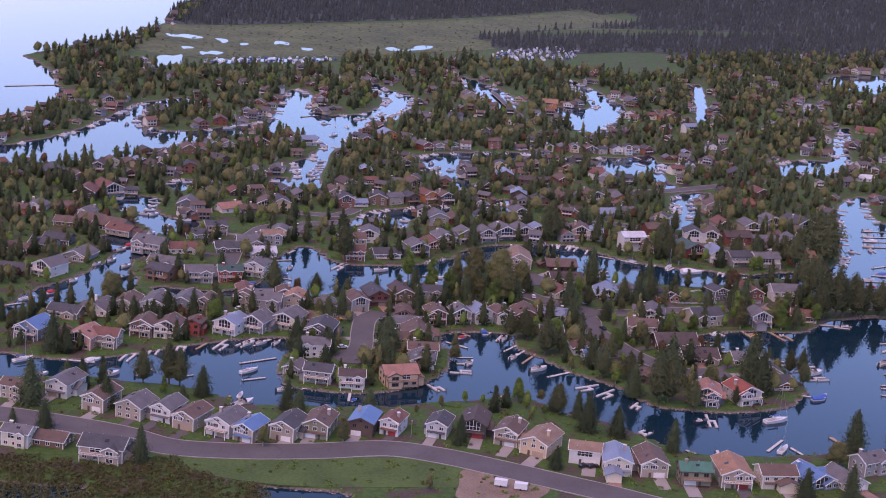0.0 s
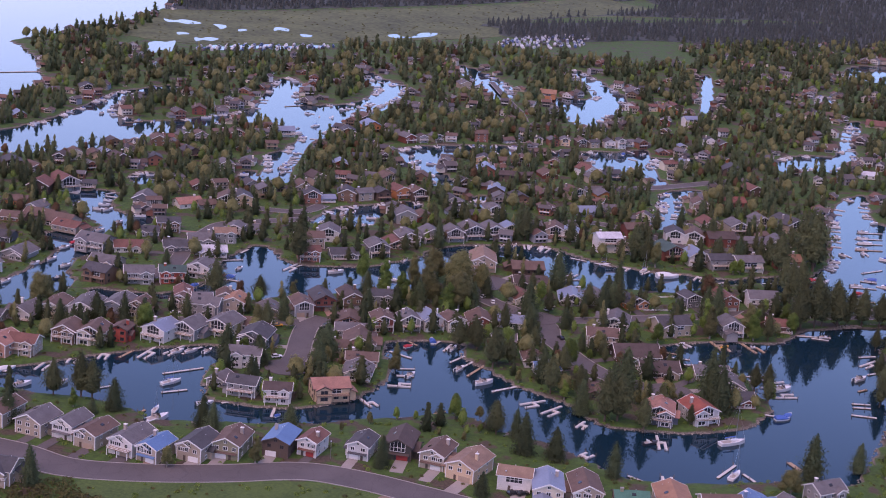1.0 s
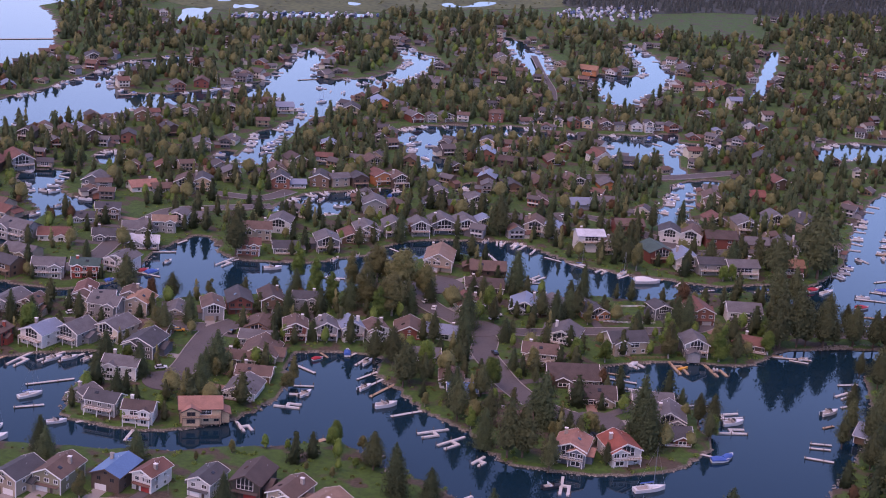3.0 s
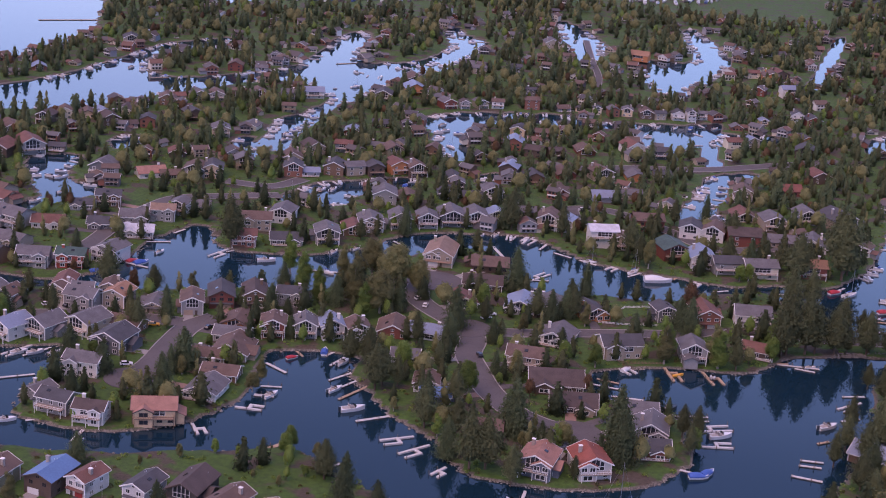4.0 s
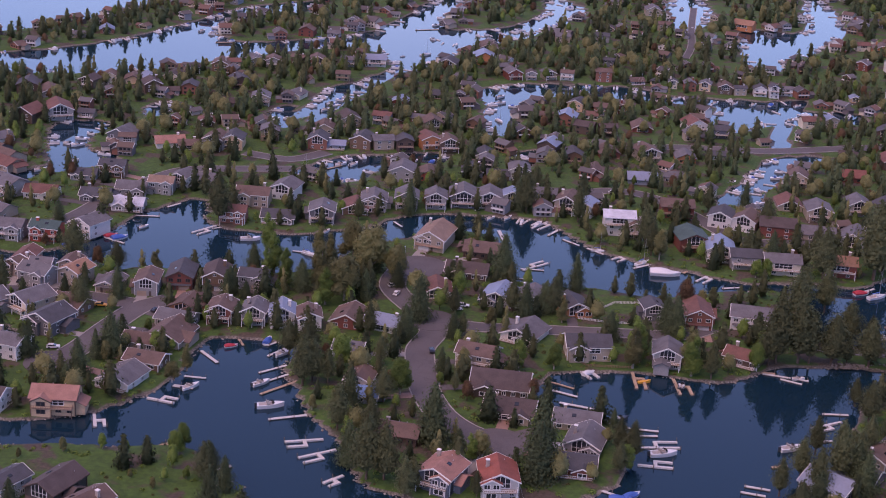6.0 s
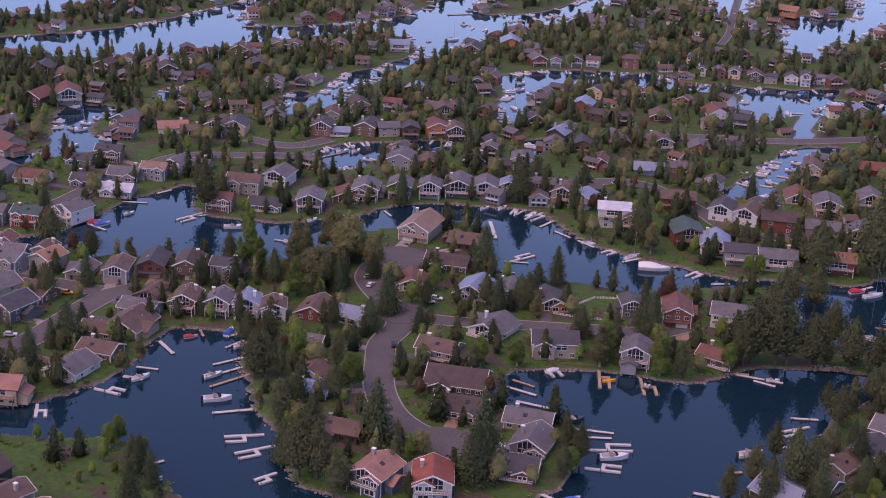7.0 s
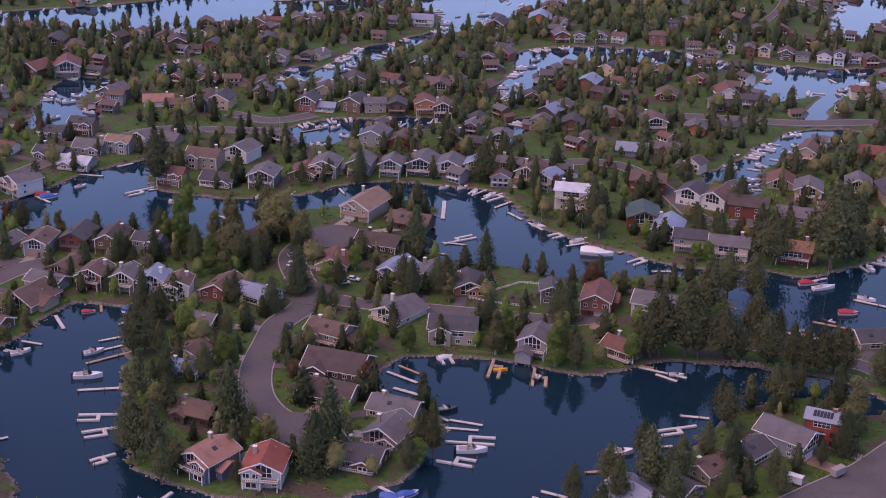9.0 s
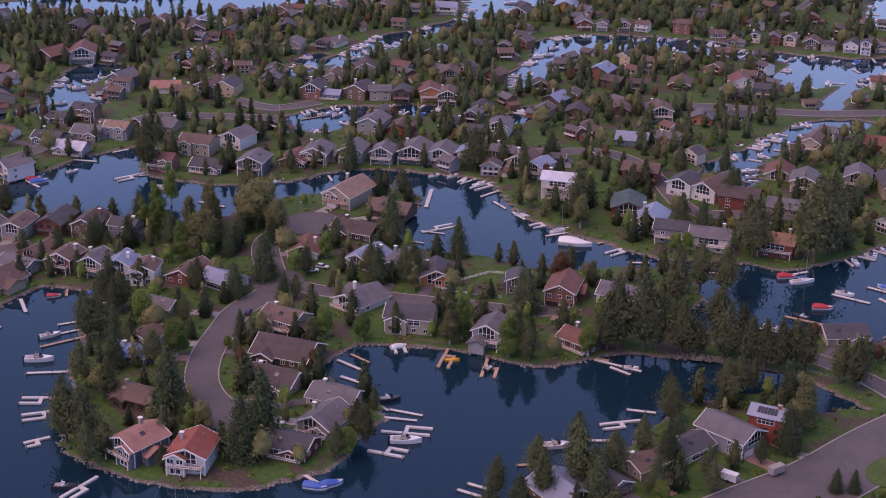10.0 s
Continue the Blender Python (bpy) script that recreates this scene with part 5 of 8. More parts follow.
water((-33.3, 572.1), (-32.3, 587.1), (-27.2, 598.3), (-18.9, 603.7), (-9.6, 612.7), (1.8, 616.8), (4.2, 605.1), (-6.5, 602.2), (-11.3, 589.3), (-12.4, 575.2), (-19.7, 571.1), (-26.7, 574.3))  # canal_inner
water((21.8, 629.9), (28.3, 636.7), (31.6, 616.6), (27.2, 615.7))  # gap_four
water((-89.8, 473.1), (-77.3, 473.1), (-68.3, 474.1), (-59.0, 482.9), (-55.9, 497.7), (-54.9, 506.5), (-55.7, 517.6), (-52.6, 526.5), (-50.0, 535.4), (-45.6, 536.6), (-41.0, 528.7), (-37.2, 520.7), (-30.2, 517.0), (-20.1, 518.4), (-9.0, 521.3), (-1.4, 529.1), (6.7, 536.6), (11.0, 548.2), (18.7, 555.8), (26.7, 546.1), (18.5, 532.4), (10.2, 520.6), (7.5, 503.8), (1.5, 493.0), (-7.2, 490.2), (-16.3, 488.0), (-25.3, 482.1), (-32.9, 480.5), (-38.7, 475.2), (-49.6, 477.3), (-56.4, 469.6), (-67.4, 467.3), (-80.9, 458.0))  # canal_west
water((-139.1, 427.7), (-128.7, 439.3), (-124.6, 460.1), (-117.5, 473.1), (-112.4, 489.1), (-109.1, 511.3), (-107.8, 528.0), (-104.0, 549.2), (-98.4, 564.9), (-90.2, 562.4), (-89.4, 552.3), (-99.0, 545.7), (-101.8, 533.8), (-101.8, 517.3), (-102.9, 504.1), (-100.8, 488.2), (-95.3, 478.1), (-96.8, 468.2), (-103.4, 458.7), (-111.4, 449.0), (-120.7, 445.8), (-124.6, 436.3), (-134.3, 412.9))  # canal_far_west
water((15.6, 554.2), (28.1, 560.5), (36.4, 563.3), (41.3, 564.6), (50.1, 565.2), (60.6, 556.7), (68.8, 549.3), (77.6, 546.4), (87.8, 543.6), (99.0, 543.6), (111.8, 541.6), (120.8, 545.5), (132.8, 551.6), (142.0, 552.1), (151.0, 567.1), (165.6, 587.9), (175.8, 587.4), (165.8, 547.4), (152.7, 532.9), (141.7, 517.0), (134.1, 525.2), (127.7, 534.0), (124.2, 540.1), (111.0, 534.4), (98.4, 523.2), (88.2, 519.7), (77.4, 519.6), (68.7, 515.6), (62.6, 515.1), (53.2, 517.7), (47.8, 530.4), (42.5, 545.2), (28.2, 546.9))  # canal_east
water((136.1, 535.2), (148.5, 554.7), (158.3, 589.8), (166.7, 634.5), (180.0, 679.9), (194.0, 694.0), (186.8, 651.5), (191.8, 622.7), (175.2, 533.7), (157.6, 501.6), (140.4, 506.5), (132.9, 513.8))  # canal_right
water((-126.9, 390.2), (-117.6, 401.2), (-110.9, 399.3), (-100.2, 399.1), (-87.6, 404.0), (-69.7, 417.9), (-54.6, 427.4), (-43.4, 431.5), (-39.4, 425.9), (-41.7, 410.5), (-39.0, 393.1), (-29.2, 389.3), (-17.0, 389.6), (-8.1, 394.0), (-0.7, 400.4), (4.6, 411.7), (6.3, 423.5), (3.5, 440.1), (4.3, 446.7), (13.8, 450.5), (23.4, 450.9), (24.8, 440.7), (29.5, 430.8), (36.2, 419.3), (40.5, 411.4), (47.9, 406.7), (41.3, 383.0), (31.5, 391.7), (22.5, 395.2), (11.7, 389.4), (1.2, 386.1), (-7.6, 381.4), (-22.2, 378.1), (-34.1, 376.3), (-45.8, 374.9), (-54.0, 379.9), (-63.8, 384.9), (-77.3, 385.1), (-86.8, 387.6), (-101.0, 384.7), (-123.5, 379.7))  # canal_near
water((28.3, 433.3), (40.2, 419.0), (52.5, 409.4), (60.9, 396.6), (69.3, 394.9), (74.1, 394.4), (82.1, 395.2), (92.8, 398.8), (100.9, 404.0), (105.4, 411.6), (108.9, 418.8), (106.8, 428.9), (106.2, 439.0), (98.6, 445.2), (90.7, 446.1), (83.0, 448.5), (80.9, 456.1), (83.4, 463.7), (92.2, 468.1), (99.7, 472.0), (111.7, 473.4), (119.6, 475.1), (124.4, 481.5), (130.5, 490.7), (141.0, 495.0), (152.5, 500.4), (164.5, 502.8), (176.3, 502.3), (187.3, 502.9), (185.4, 494.4), (178.8, 494.2), (174.1, 487.4), (169.2, 488.6), (163.7, 490.9), (157.4, 487.1), (154.0, 481.2), (150.6, 477.4), (150.7, 470.1), (149.3, 463.5), (148.4, 457.5), (149.3, 447.6), (148.4, 439.7), (145.0, 434.9), (144.3, 429.5), (120.9, 372.1), (107.6, 371.2), (94.9, 366.9), (79.8, 363.4), (66.8, 363.4), (59.1, 370.4), (49.7, 380.5), (40.1, 388.3))  # bay
water((-98.0, 317.1), (-85.1, 315.7), (-77.0, 317.8), (-73.6, 314.7), (-80.5, 307.5), (-93.6, 302.9))  # marsh_creek_a
water((-37.6, 324.3), (-28.6, 324.0), (-17.0, 323.5), (-18.0, 320.0), (-34.3, 318.6))  # marsh_creek_b
bank(6.5, (120.1, 502.5), (130.5, 504.4), (140.1, 504.3), (150.7, 504.9), (163.8, 508.4), (179.0, 503.4), (194.0, 496.5))
bank(9, (165.4, 517.3), (174.0, 517.3), (187.4, 512.8))
water((161.2, 1019.8), (166.2, 1022.3), (161.3, 970.7), (154.3, 913.3), (146.0, 856.4), (140.2, 850.7), (147.6, 910.3), (154.2, 964.1))  # canal_slim
water((225.9, 973.8), (234.1, 970.9), (232.0, 946.2), (221.8, 929.1), (217.6, 935.4))  # pool_far
water((266.6, 1093.3), (287.3, 1129.3), (312.9, 1141.0), (364.6, 1170.2), (333.7, 1065.6), (297.6, 1044.9), (276.4, 1055.6), (262.3, 1066.9))  # lake_east
water((163.3, 750.1), (170.2, 768.3), (182.8, 777.0), (196.6, 779.4), (206.8, 814.1), (222.2, 871.4), (232.1, 890.4), (227.8, 862.0), (211.4, 800.2), (207.3, 768.9), (193.0, 745.5), (177.9, 741.4), (166.0, 729.2))  # canal_row_east
water((92.9, 728.0), (108.1, 743.0), (126.3, 744.8), (128.1, 734.5), (111.1, 724.6), (92.4, 710.4))  # canal_row_mid
build_ground()

# ---- roads ----
ribbon("shore_road", [(-121.5, 356.6), (-104.1, 355.0), (-89.7, 352.4), (-73.6, 348.2), (-60.3, 342.2), (-43.9, 342.4), (-25.5, 345.9), (-8.9, 350.7), (4.3, 348.7), (17.9, 343.8), (31.2, 338.4), (44.1, 333.1), (56.7, 327.4), (71.6, 324.0)], 9.5, LAND + 0.100, ASPHALT, "curving grey asphalt road with pale kerbs")
ribbon("west_court", [(-16.2, 462.0), (-20.2, 453.7), (-20.6, 441.8), (-20.1, 427.3), (-21.3, 416.8)], 6.8, LAND + 0.105, ASPHALT, "narrow grey asphalt lane between houses")
ribbon("west_lane", [(-23.4, 455.5), (-38.6, 454.1), (-54.3, 449.7), (-68.8, 442.5)], 6, LAND + 0.110, ASPHALT, "narrow grey asphalt lane between houses")
ribbon("centre_lane", [(31.8, 516.2), (27.9, 508.7), (30.0, 495.3), (41.0, 483.2), (44.9, 480.7), (49.6, 471.7), (50.3, 461.1), (54.0, 451.6), (59.2, 440.2), (66.1, 430.8), (73.4, 425.5), (80.1, 423.8)], 6.8, LAND + 0.115, ASPHALT, "narrow grey asphalt lane between houses")
ribbon("centre_spur", [(46.6, 478.6), (58.8, 479.8), (74.0, 485.5), (89.0, 491.1), (104.7, 497.2), (110.8, 505.5)], 5.5, LAND + 0.120, ASPHALT, "narrow grey asphalt lane between houses")
ribbon("corner_road", [(166.4, 422.2), (173.1, 435.7), (179.2, 450.1), (184.9, 463.9), (190.3, 484.0), (199.6, 510.0)], 15, LAND + 0.125, ASPHALT, "wide grey asphalt road with cracks")
ribbon("causeway_road", [(121.1, 506.2), (136.9, 505.3), (149.5, 508.0), (163.7, 510.1), (178.0, 506.6), (190.9, 499.5)], 5.0, LAND + 0.130, ASPHALT, "gravelly road on the causeway under pines")
ribbon("finger_lane", [(-74.8, 488.2), (-70.4, 503.3), (-70.4, 524.6), (-67.8, 546.0), (-63.6, 558.8), (-50.4, 567.2), (-34.7, 575.8)], 5.5, LAND + 0.135, ASPHALT, "narrow grey asphalt lane between houses")
ribbon("east_lane", [(39.9, 586.9), (52.7, 596.5), (62.5, 603.5), (73.6, 603.5), (89.7, 591.6), (107.0, 575.3), (121.5, 581.9), (129.5, 586.5)], 5.5, LAND + 0.140, ASPHALT, "narrow grey asphalt lane between houses")
ribbon("mid_lane", [(-56.5, 584.4), (-40.4, 584.7), (-33.2, 597.9)], 5.5, LAND + 0.145, ASPHALT, "narrow grey asphalt lane between houses")
ribbon("north_lane", [(45.6, 805.9), (43.2, 832.0), (35.5, 872.2), (26.7, 924.4)], 3.2, LAND + 0.150, ASPHALT, "narrow grey asphalt lane between houses")
ribbon("far_lane", [(53.8, 653.4), (72.4, 664.7), (99.5, 675.0), (122.5, 691.3), (151.3, 712.8)], 6, LAND + 0.155, ASPHALT, "narrow grey asphalt lane between houses")
turning(-21.3, 417.4, 6.2)
turning(30.9, 512.2, 8.0)
turning(46.6, 478.6, 6.5)
turning(81.5, 423.0, 6.6)

# ---- houses: x, y, turn, width, kind, storeys, wall, roof, details ----
house(-94.6, 337.6, -10, 6.5, "s", 2, "cream", "grey", "w")
house(-87.1, 339.3, -10, 7.7, "s", 1, "brown", "brown", "n")
house(-73.3, 334.1, -7, 10.3, "s", 2, "tan", "dgrey", "wd")
house(-103.7, 367.7, -15, 6.3, "s", 2, "tan", "brown", "n")
house(-92.9, 372.5, -18, 6.1, "g", 2, "white", "grey", "g")
house(-81.8, 364.5, -18, 5.9, "g", 2, "tan", "brown", "gc")
house(-71.9, 361.5, -20, 6.9, "g", 2, "tan", "grey", "n")
house(-64.1, 360.2, -20, 5.3, "g", 2, "white", "grey", "g")
house(-57.6, 356.4, -22, 5.8, "g", 2, "tan", "brown", "g")
house(-48.6, 354.1, -22, 6.2, "g", 2, "white", "grey", "gdc")
house(-42.4, 351.2, -22, 5.2, "g", 2, "tan", "blue", "gw")
house(-33.4, 354.2, -17, 6.0, "g", 2, "tan", "dgrey", "g")
house(-26.0, 357.4, -10, 6.3, "g", 2, "olive", "brown", "gc")
house(-15.1, 361.0, -10, 6.1, "g", 2, "dbrown", "blue", "gc")
house(-7.9, 362.0, -18, 4.6, "g", 2, "white", "redbrown", "gcr")
house(3.7, 362.7, -13, 5.0, "g", 2, "pale", "dgrey", "g")
house(12.6, 365.4, -7, 6.4, "g", 2, "dark", "dbrown", "gwr")
house(21.3, 361.2, -18, 5.8, "g", 2, "tan", "brown", "gc")
house(28.6, 356.5, -25, 6.9, "g", 2, "beige", "tan", "gc")
house(39.6, 352.4, -7, 7.4, "s", 2, "white", "tan", "gw")
house(46.8, 347.7, 1, 6.5, "g", 2, "cream", "bluegrey", "gcp")
house(55.3, 348.4, 6, 6.5, "g", 2, "tan", "brown", "g")
house(65.0, 344.4, 4, 7.3, "s", 2, "olive", "green", "gd")
house(74.7, 345.8, 4, 7.3, "g", 2, "tan", "orange", "gdr")
house(84.9, 346.1, 9, 8.5, "s", 2, "cream", "brown", "gp")
house(94.4, 349.5, 26, 8.1, "g", 1, "blue", "blue", "w")
house(103.0, 348.6, 27, 6.3, "g", 1, "white", "grey", "g")
house(110.5, 358.9, 32, 7.6, "s", 2, "grey", "grey", "c")
house(-20.4, 393.5, 4, 6.7, "s", 2, "white", "dbrown", "dw")
house(-8.0, 398.8, 19, 9.3, "s", 2, "beige", "salmon", "dw")
house(-29.4, 395.9, -8, 7.3, "s", 2, "grey", "dgrey", "d")
house(-36.3, 401.4, -18, 5.0, "g", 1, "grey", "grey", "n")
house(-32.6, 417.5, 0, 8.3, "s", 2, "white", "grey", "c")
house(-32.2, 433.9, -8, 7.7, "g", 2, "dgrey", "dgrey", "n")
house(-112.0, 416.3, -20, 7.3, "g", 2, "bluegrey", "blue", "d")
house(-104.4, 414.1, -17, 5.9, "g", 1, "brown", "redbrown", "n")
house(-96.6, 411.4, -15, 7.5, "g", 2, "salmon", "salmon", "w")
house(-90.9, 412.7, -6, 7.5, "s", 2, "tan", "redbrown", "d")
house(-82.7, 425.7, -7, 6.5, "g", 2, "brown", "brown", "d")
house(-75.5, 425.9, -7, 6.8, "g", 2, "cream", "brown", "dw")
house(-68.8, 428.9, -9, 4.6, "g", 2, "red", "brown", "n")
house(-58.7, 432.8, -22, 7.0, "g", 2, "white", "bluegrey", "dwc")
house(-51.3, 436.6, -20, 6.9, "g", 2, "grey", "grey", "dw")
house(-42.6, 441.8, -19, 7.5, "g", 2, "cream", "grey", "dw")
house(-34.2, 446.6, -9, 8.3, "s", 1, "brown", "brown", "n")
house(-108.2, 436.8, -11, 9.3, "s", 1, "tan", "dgrey", "n")
house(-99.4, 442.6, -14, 7.8, "g", 1, "white", "grey", "d")
house(-91.8, 444.1, -7, 6.1, "g", 2, "cream", "brown", "g")
house(-83.6, 446.5, -5, 7.1, "g", 2, "white", "grey", "g")
house(-75.3, 450.3, -9, 6.7, "g", 2, "bluegrey", "grey", "g")
house(-68.8, 451.7, -10, 5.4, "g", 2, "tan", "brown", "n")
house(-58.7, 461.1, -4, 5.3, "g", 2, "tan", "brown", "c")
house(-50.8, 457.3, -4, 8.1, "s", 2, "grey", "grey", "n")
house(-43.0, 462.2, -4, 6.1, "g", 2, "tan", "orange", "n")
house(-134.8, 476.0, -12, 8.5, "s", 1, "brown", "dgrey", "n")
house(-123.8, 478.4, -28, 7.3, "g", 2, "white", "grey", "dw")
house(-140.6, 501.8, -12, 8.5, "s", 1, "tan", "brown", "n")
house(-134.0, 509.2, -13, 8.3, "s", 1, "grey", "dgrey", "n")
house(-130.8, 516.4, -7, 9.2, "s", 1, "dgrey", "dgrey", "n")
house(-119.1, 499.1, -14, 8.3, "g", 1, "grey", "grey", "n")
house(-98.4, 514.3, -20, 10.5, "s", 2, "grey", "grey", "d")
house(-112.9, 535.0, -21, 9.6, "s", 1, "tan", "redbrown", "n")
house(-117.6, 540.4, -20, 11.6, "s", 1, "tan", "brown", "w", True)
house(-133.8, 541.4, -5, 8.7, "s", 1, "brown", "brown", "n")
house(-126.0, 546.4, -15, 10.2, "s", 1, "dgrey", "brown", "n", True)
house(-156.4, 555.2, -2, 8.0, "s", 1, "orange", "brown", "n", True)
house(-150.2, 560.7, -3, 6.9, "g", 1, "white", "grey", "n", True)
house(-140.0, 564.0, -2, 7.9, "s", 1, "orange", "brown", "n", True)
house(-130.8, 556.7, -15, 6.5, "g", 1, "white", "grey", "n", True)
house(-88.3, 481.0, -23, 8.3, "s", 2, "brown", "dgrey", "dw")
house(-90.2, 496.6, -13, 9.6, "s", 1, "tan", "grey", "n")
house(58.1, 884.8, -8, 12.8, "s", 2, "orange", "orange", "w", True)
house(241.0, 874.4, -19, 17.8, "s", 1, "tan", "redbrown", "n", True)
house(306.7, 1145.9, -15, 11.0, "s", 2, "tan", "brown", "n", True)
house(203.1, 733.8, -1, 10.6, "s", 1, "white", "white", "n", True)
house(-33.0, 461.8, 10, 5.3, "g", 1, "tan", "grey", "g")
house(-23.7, 464.3, 20, 5.5, "g", 2, "grey", "brown", "gw")
house(-18.4, 471.9, 20, 6.4, "g", 2, "dred", "dgrey", "g")
house(-10.3, 475.3, 20, 6.1, "g", 2, "brown", "dbrown", "g")
house(-1.4, 479.2, 11, 7.0, "s", 2, "grey", "dgrey", "gc")
house(-8.8, 458.4, 4, 7.3, "g", 1, "orange", "brown", "w")
house(0.7, 457.0, 14, 5.9, "g", 2, "dred", "brown", "dw")
house(8.4, 459.3, 16, 5.6, "g", 2, "grey", "grey", "dwc")
house(14.6, 461.4, 24, 5.7, "g", 2, "white", "bluegrey", "dw")
house(21.2, 462.3, 27, 5.4, "g", 2, "white", "brown", "w")
house(29.3, 468.7, 8, 7.8, "g", 1, "dred", "brown", "n")
house(38.1, 470.0, -3, 9.2, "s", 1, "white", "bluegrey", "wc")
house(-7.5, 449.9, 4, 8.7, "s", 1, "grey", "grey", "n")
house(-4.2, 440.5, 3, 8.8, "g", 1, "tan", "brown", "w")
house(-8.3, 435.0, 6, 8.1, "s", 1, "tan", "brown", "n")
house(-2.1, 425.8, 4, 8.3, "s", 1, "brown", "brown", "c")
house(-2.2, 415.8, -2, 7.5, "g", 1, "white", "grey", "dw")
house(-59.1, 464.4, 12, 5.1, "g", 2, "cream", "redbrown", "g")
house(-53.2, 462.8, 14, 5.4, "s", 2, "grey", "grey", "n")
house(-47.0, 466.7, 9, 4.8, "g", 2, "tan", "brown", "c")
house(76.7, 402.0, -7, 7.0, "g", 2, "slate", "salmon", "dwc")
house(87.0, 405.1, 23, 7.1, "g", 2, "pale", "red", "wdc")
house(98.4, 418.9, 11, 9.3, "s", 1, "dred", "dgrey", "d")
house(98.3, 429.9, 2, 7.4, "g", 1, "grey", "grey", "dwc")
house(94.2, 438.7, 9, 9.5, "s", 1, "tan", "grey", "c")
house(79.6, 437.5, 9, 10.7, "s", 1, "tan", "dbrown", "wc")
house(73.9, 449.0, 11, 12.7, "s", 1, "dbrown", "dbrown", "n")
house(65.1, 459.1, 1, 8.8, "s", 2, "tan", "brown", "dc")
house(70.4, 479.4, -9, 8.3, "g", 1, "white", "grey", "dwc")
house(86.7, 475.5, 23, 10.2, "s", 2, "tan", "dgrey", "w")
house(105.0, 479.3, 12, 6.3, "g", 2, "grey", "grey", "dwp")
house(121.8, 488.2, -10, 8.2, "s", 1, "dbrown", "redbrown", "d")
house(119.6, 511.0, 8, 9.5, "s", 2, "white", "grey", "g")
house(107.1, 506.2, 17, 6.6, "g", 2, "redbrown", "redbrown", "g")
house(95.7, 505.8, 27, 5.0, "g", 2, "dgrey", "dgrey", "w")
house(76.3, 501.0, 33, 7.5, "g", 1, "orange", "dgrey", "w")
house(66.0, 501.3, 12, 8.2, "g", 1, "grey", "grey", "c")
house(57.8, 499.3, 2, 8.0, "g", 1, "grey", "bluegrey", "w")
house(41.7, 496.2, 23, 7.2, "g", 1, "cream", "redbrown", "wc")
house(44.5, 512.9, 10, 10.8, "s", 1, "dbrown", "dbrown", "c")
house(43.8, 529.5, 10, 10.5, "s", 1, "dbrown", "brown", "n")
house(28.9, 529.5, 3, 8.3, "g", 2, "tan", "tan", "gc")
house(62.0, 416.6, 7, 8.4, "s", 1, "dbrown", "brown", "c")
house(44.7, 437.7, 8, 5.7, "g", 1, "white", "brown", "n")
house(48.2, 430.5, 12, 6.9, "s", 1, "bluegrey", "blue", "n")
house(36.4, 451.3, 8, 6.7, "s", 1, "grey", "grey", "n")
house(-76.8, 483.0, 14, 8.6, "s", 2, "grey", "grey", "d")
house(-67.0, 486.2, 11, 7.8, "s", 2, "red", "dgreen", "d")
house(-59.2, 495.4, -12, 7.0, "g", 2, "white", "grey", "d")
house(-88.1, 516.2, 17, 9.2, "s", 1, "white", "redbrown", "n")
house(-60.6, 518.5, 16, 8.8, "s", 1, "grey", "white", "d")
house(-73.2, 521.6, 16, 8.5, "s", 1, "dgrey", "dgrey", "n")
house(-66.9, 531.4, 16, 8.7, "s", 1, "grey", "grey", "c")
house(-59.7, 536.2, 16, 7.1, "s", 2, "grey", "tan", "n")
house(-57.4, 544.3, 0, 5.4, "g", 2, "white", "grey", "dw")
house(-54.4, 549.8, 13, 9.3, "s", 1, "tan", "grey", "c", True)
house(-80.9, 544.0, 17, 7.6, "s", 2, "brown", "dgrey", "d")
house(-86.7, 537.0, 17, 7.5, "s", 1, "bluegrey", "dgrey", "n")
house(-29.2, 522.6, 15, 7.2, "s", 2, "redbrown", "redbrown", "dc")
house(-31.0, 539.2, 15, 9.4, "s", 2, "tan", "brown", "c")
house(-25.6, 550.2, 4, 7.1, "g", 2, "white", "grey", "w")
house(-18.2, 529.3, 17, 9.3, "s", 1, "dgrey", "dgrey", "d")
house(-7.5, 535.7, 20, 7.0, "g", 2, "dgrey", "grey", "dw")
house(-2.0, 547.5, 20, 7.2, "g", 1, "brown", "redbrown", "w")
house(1.8, 552.5, 20, 7.2, "g", 2, "tan", "grey", "dc")
house(9.6, 559.2, 19, 6.6, "g", 2, "grey", "grey", "d", True)
house(17.5, 563.0, 19, 6.2, "g", 2, "grey", "grey", "dw", True)
house(24.2, 568.8, 19, 8.0, "g", 2, "dgrey", "grey", "dw", True)
house(31.5, 571.8, 19, 7.1, "g", 2, "white", "grey", "dw", True)
house(37.5, 575.4, 19, 5.0, "g", 2, "white", "bluegrey", "w", True)
house(45.5, 582.3, 13, 7.4, "s", 2, "brown", "grey", "w", True)
house(54.4, 578.4, 2, 7.0, "g", 2, "tan", "brown", "dw", True)
house(59.9, 577.2, -4, 5.9, "g", 2, "white", "bluegrey", "dw", True)
house(-1.2, 583.7, 15, 7.6, "g", 2, "grey", "grey", "n", True)
house(5.6, 588.3, 20, 7.0, "g", 1, "red", "brown", "n", True)
house(72.8, 565.6, 18, 8.8, "s", 3, "white", "white", "dw", True)
house(78.0, 564.4, 17, 4.4, "g", 2, "tan", "brown", "d", True)
house(85.0, 589.7, 17, 9.8, "s", 2, "dred", "brown", "d", True)
house(94.4, 563.3, 26, 8.4, "g", 2, "dred", "dgreen", "dw", True)
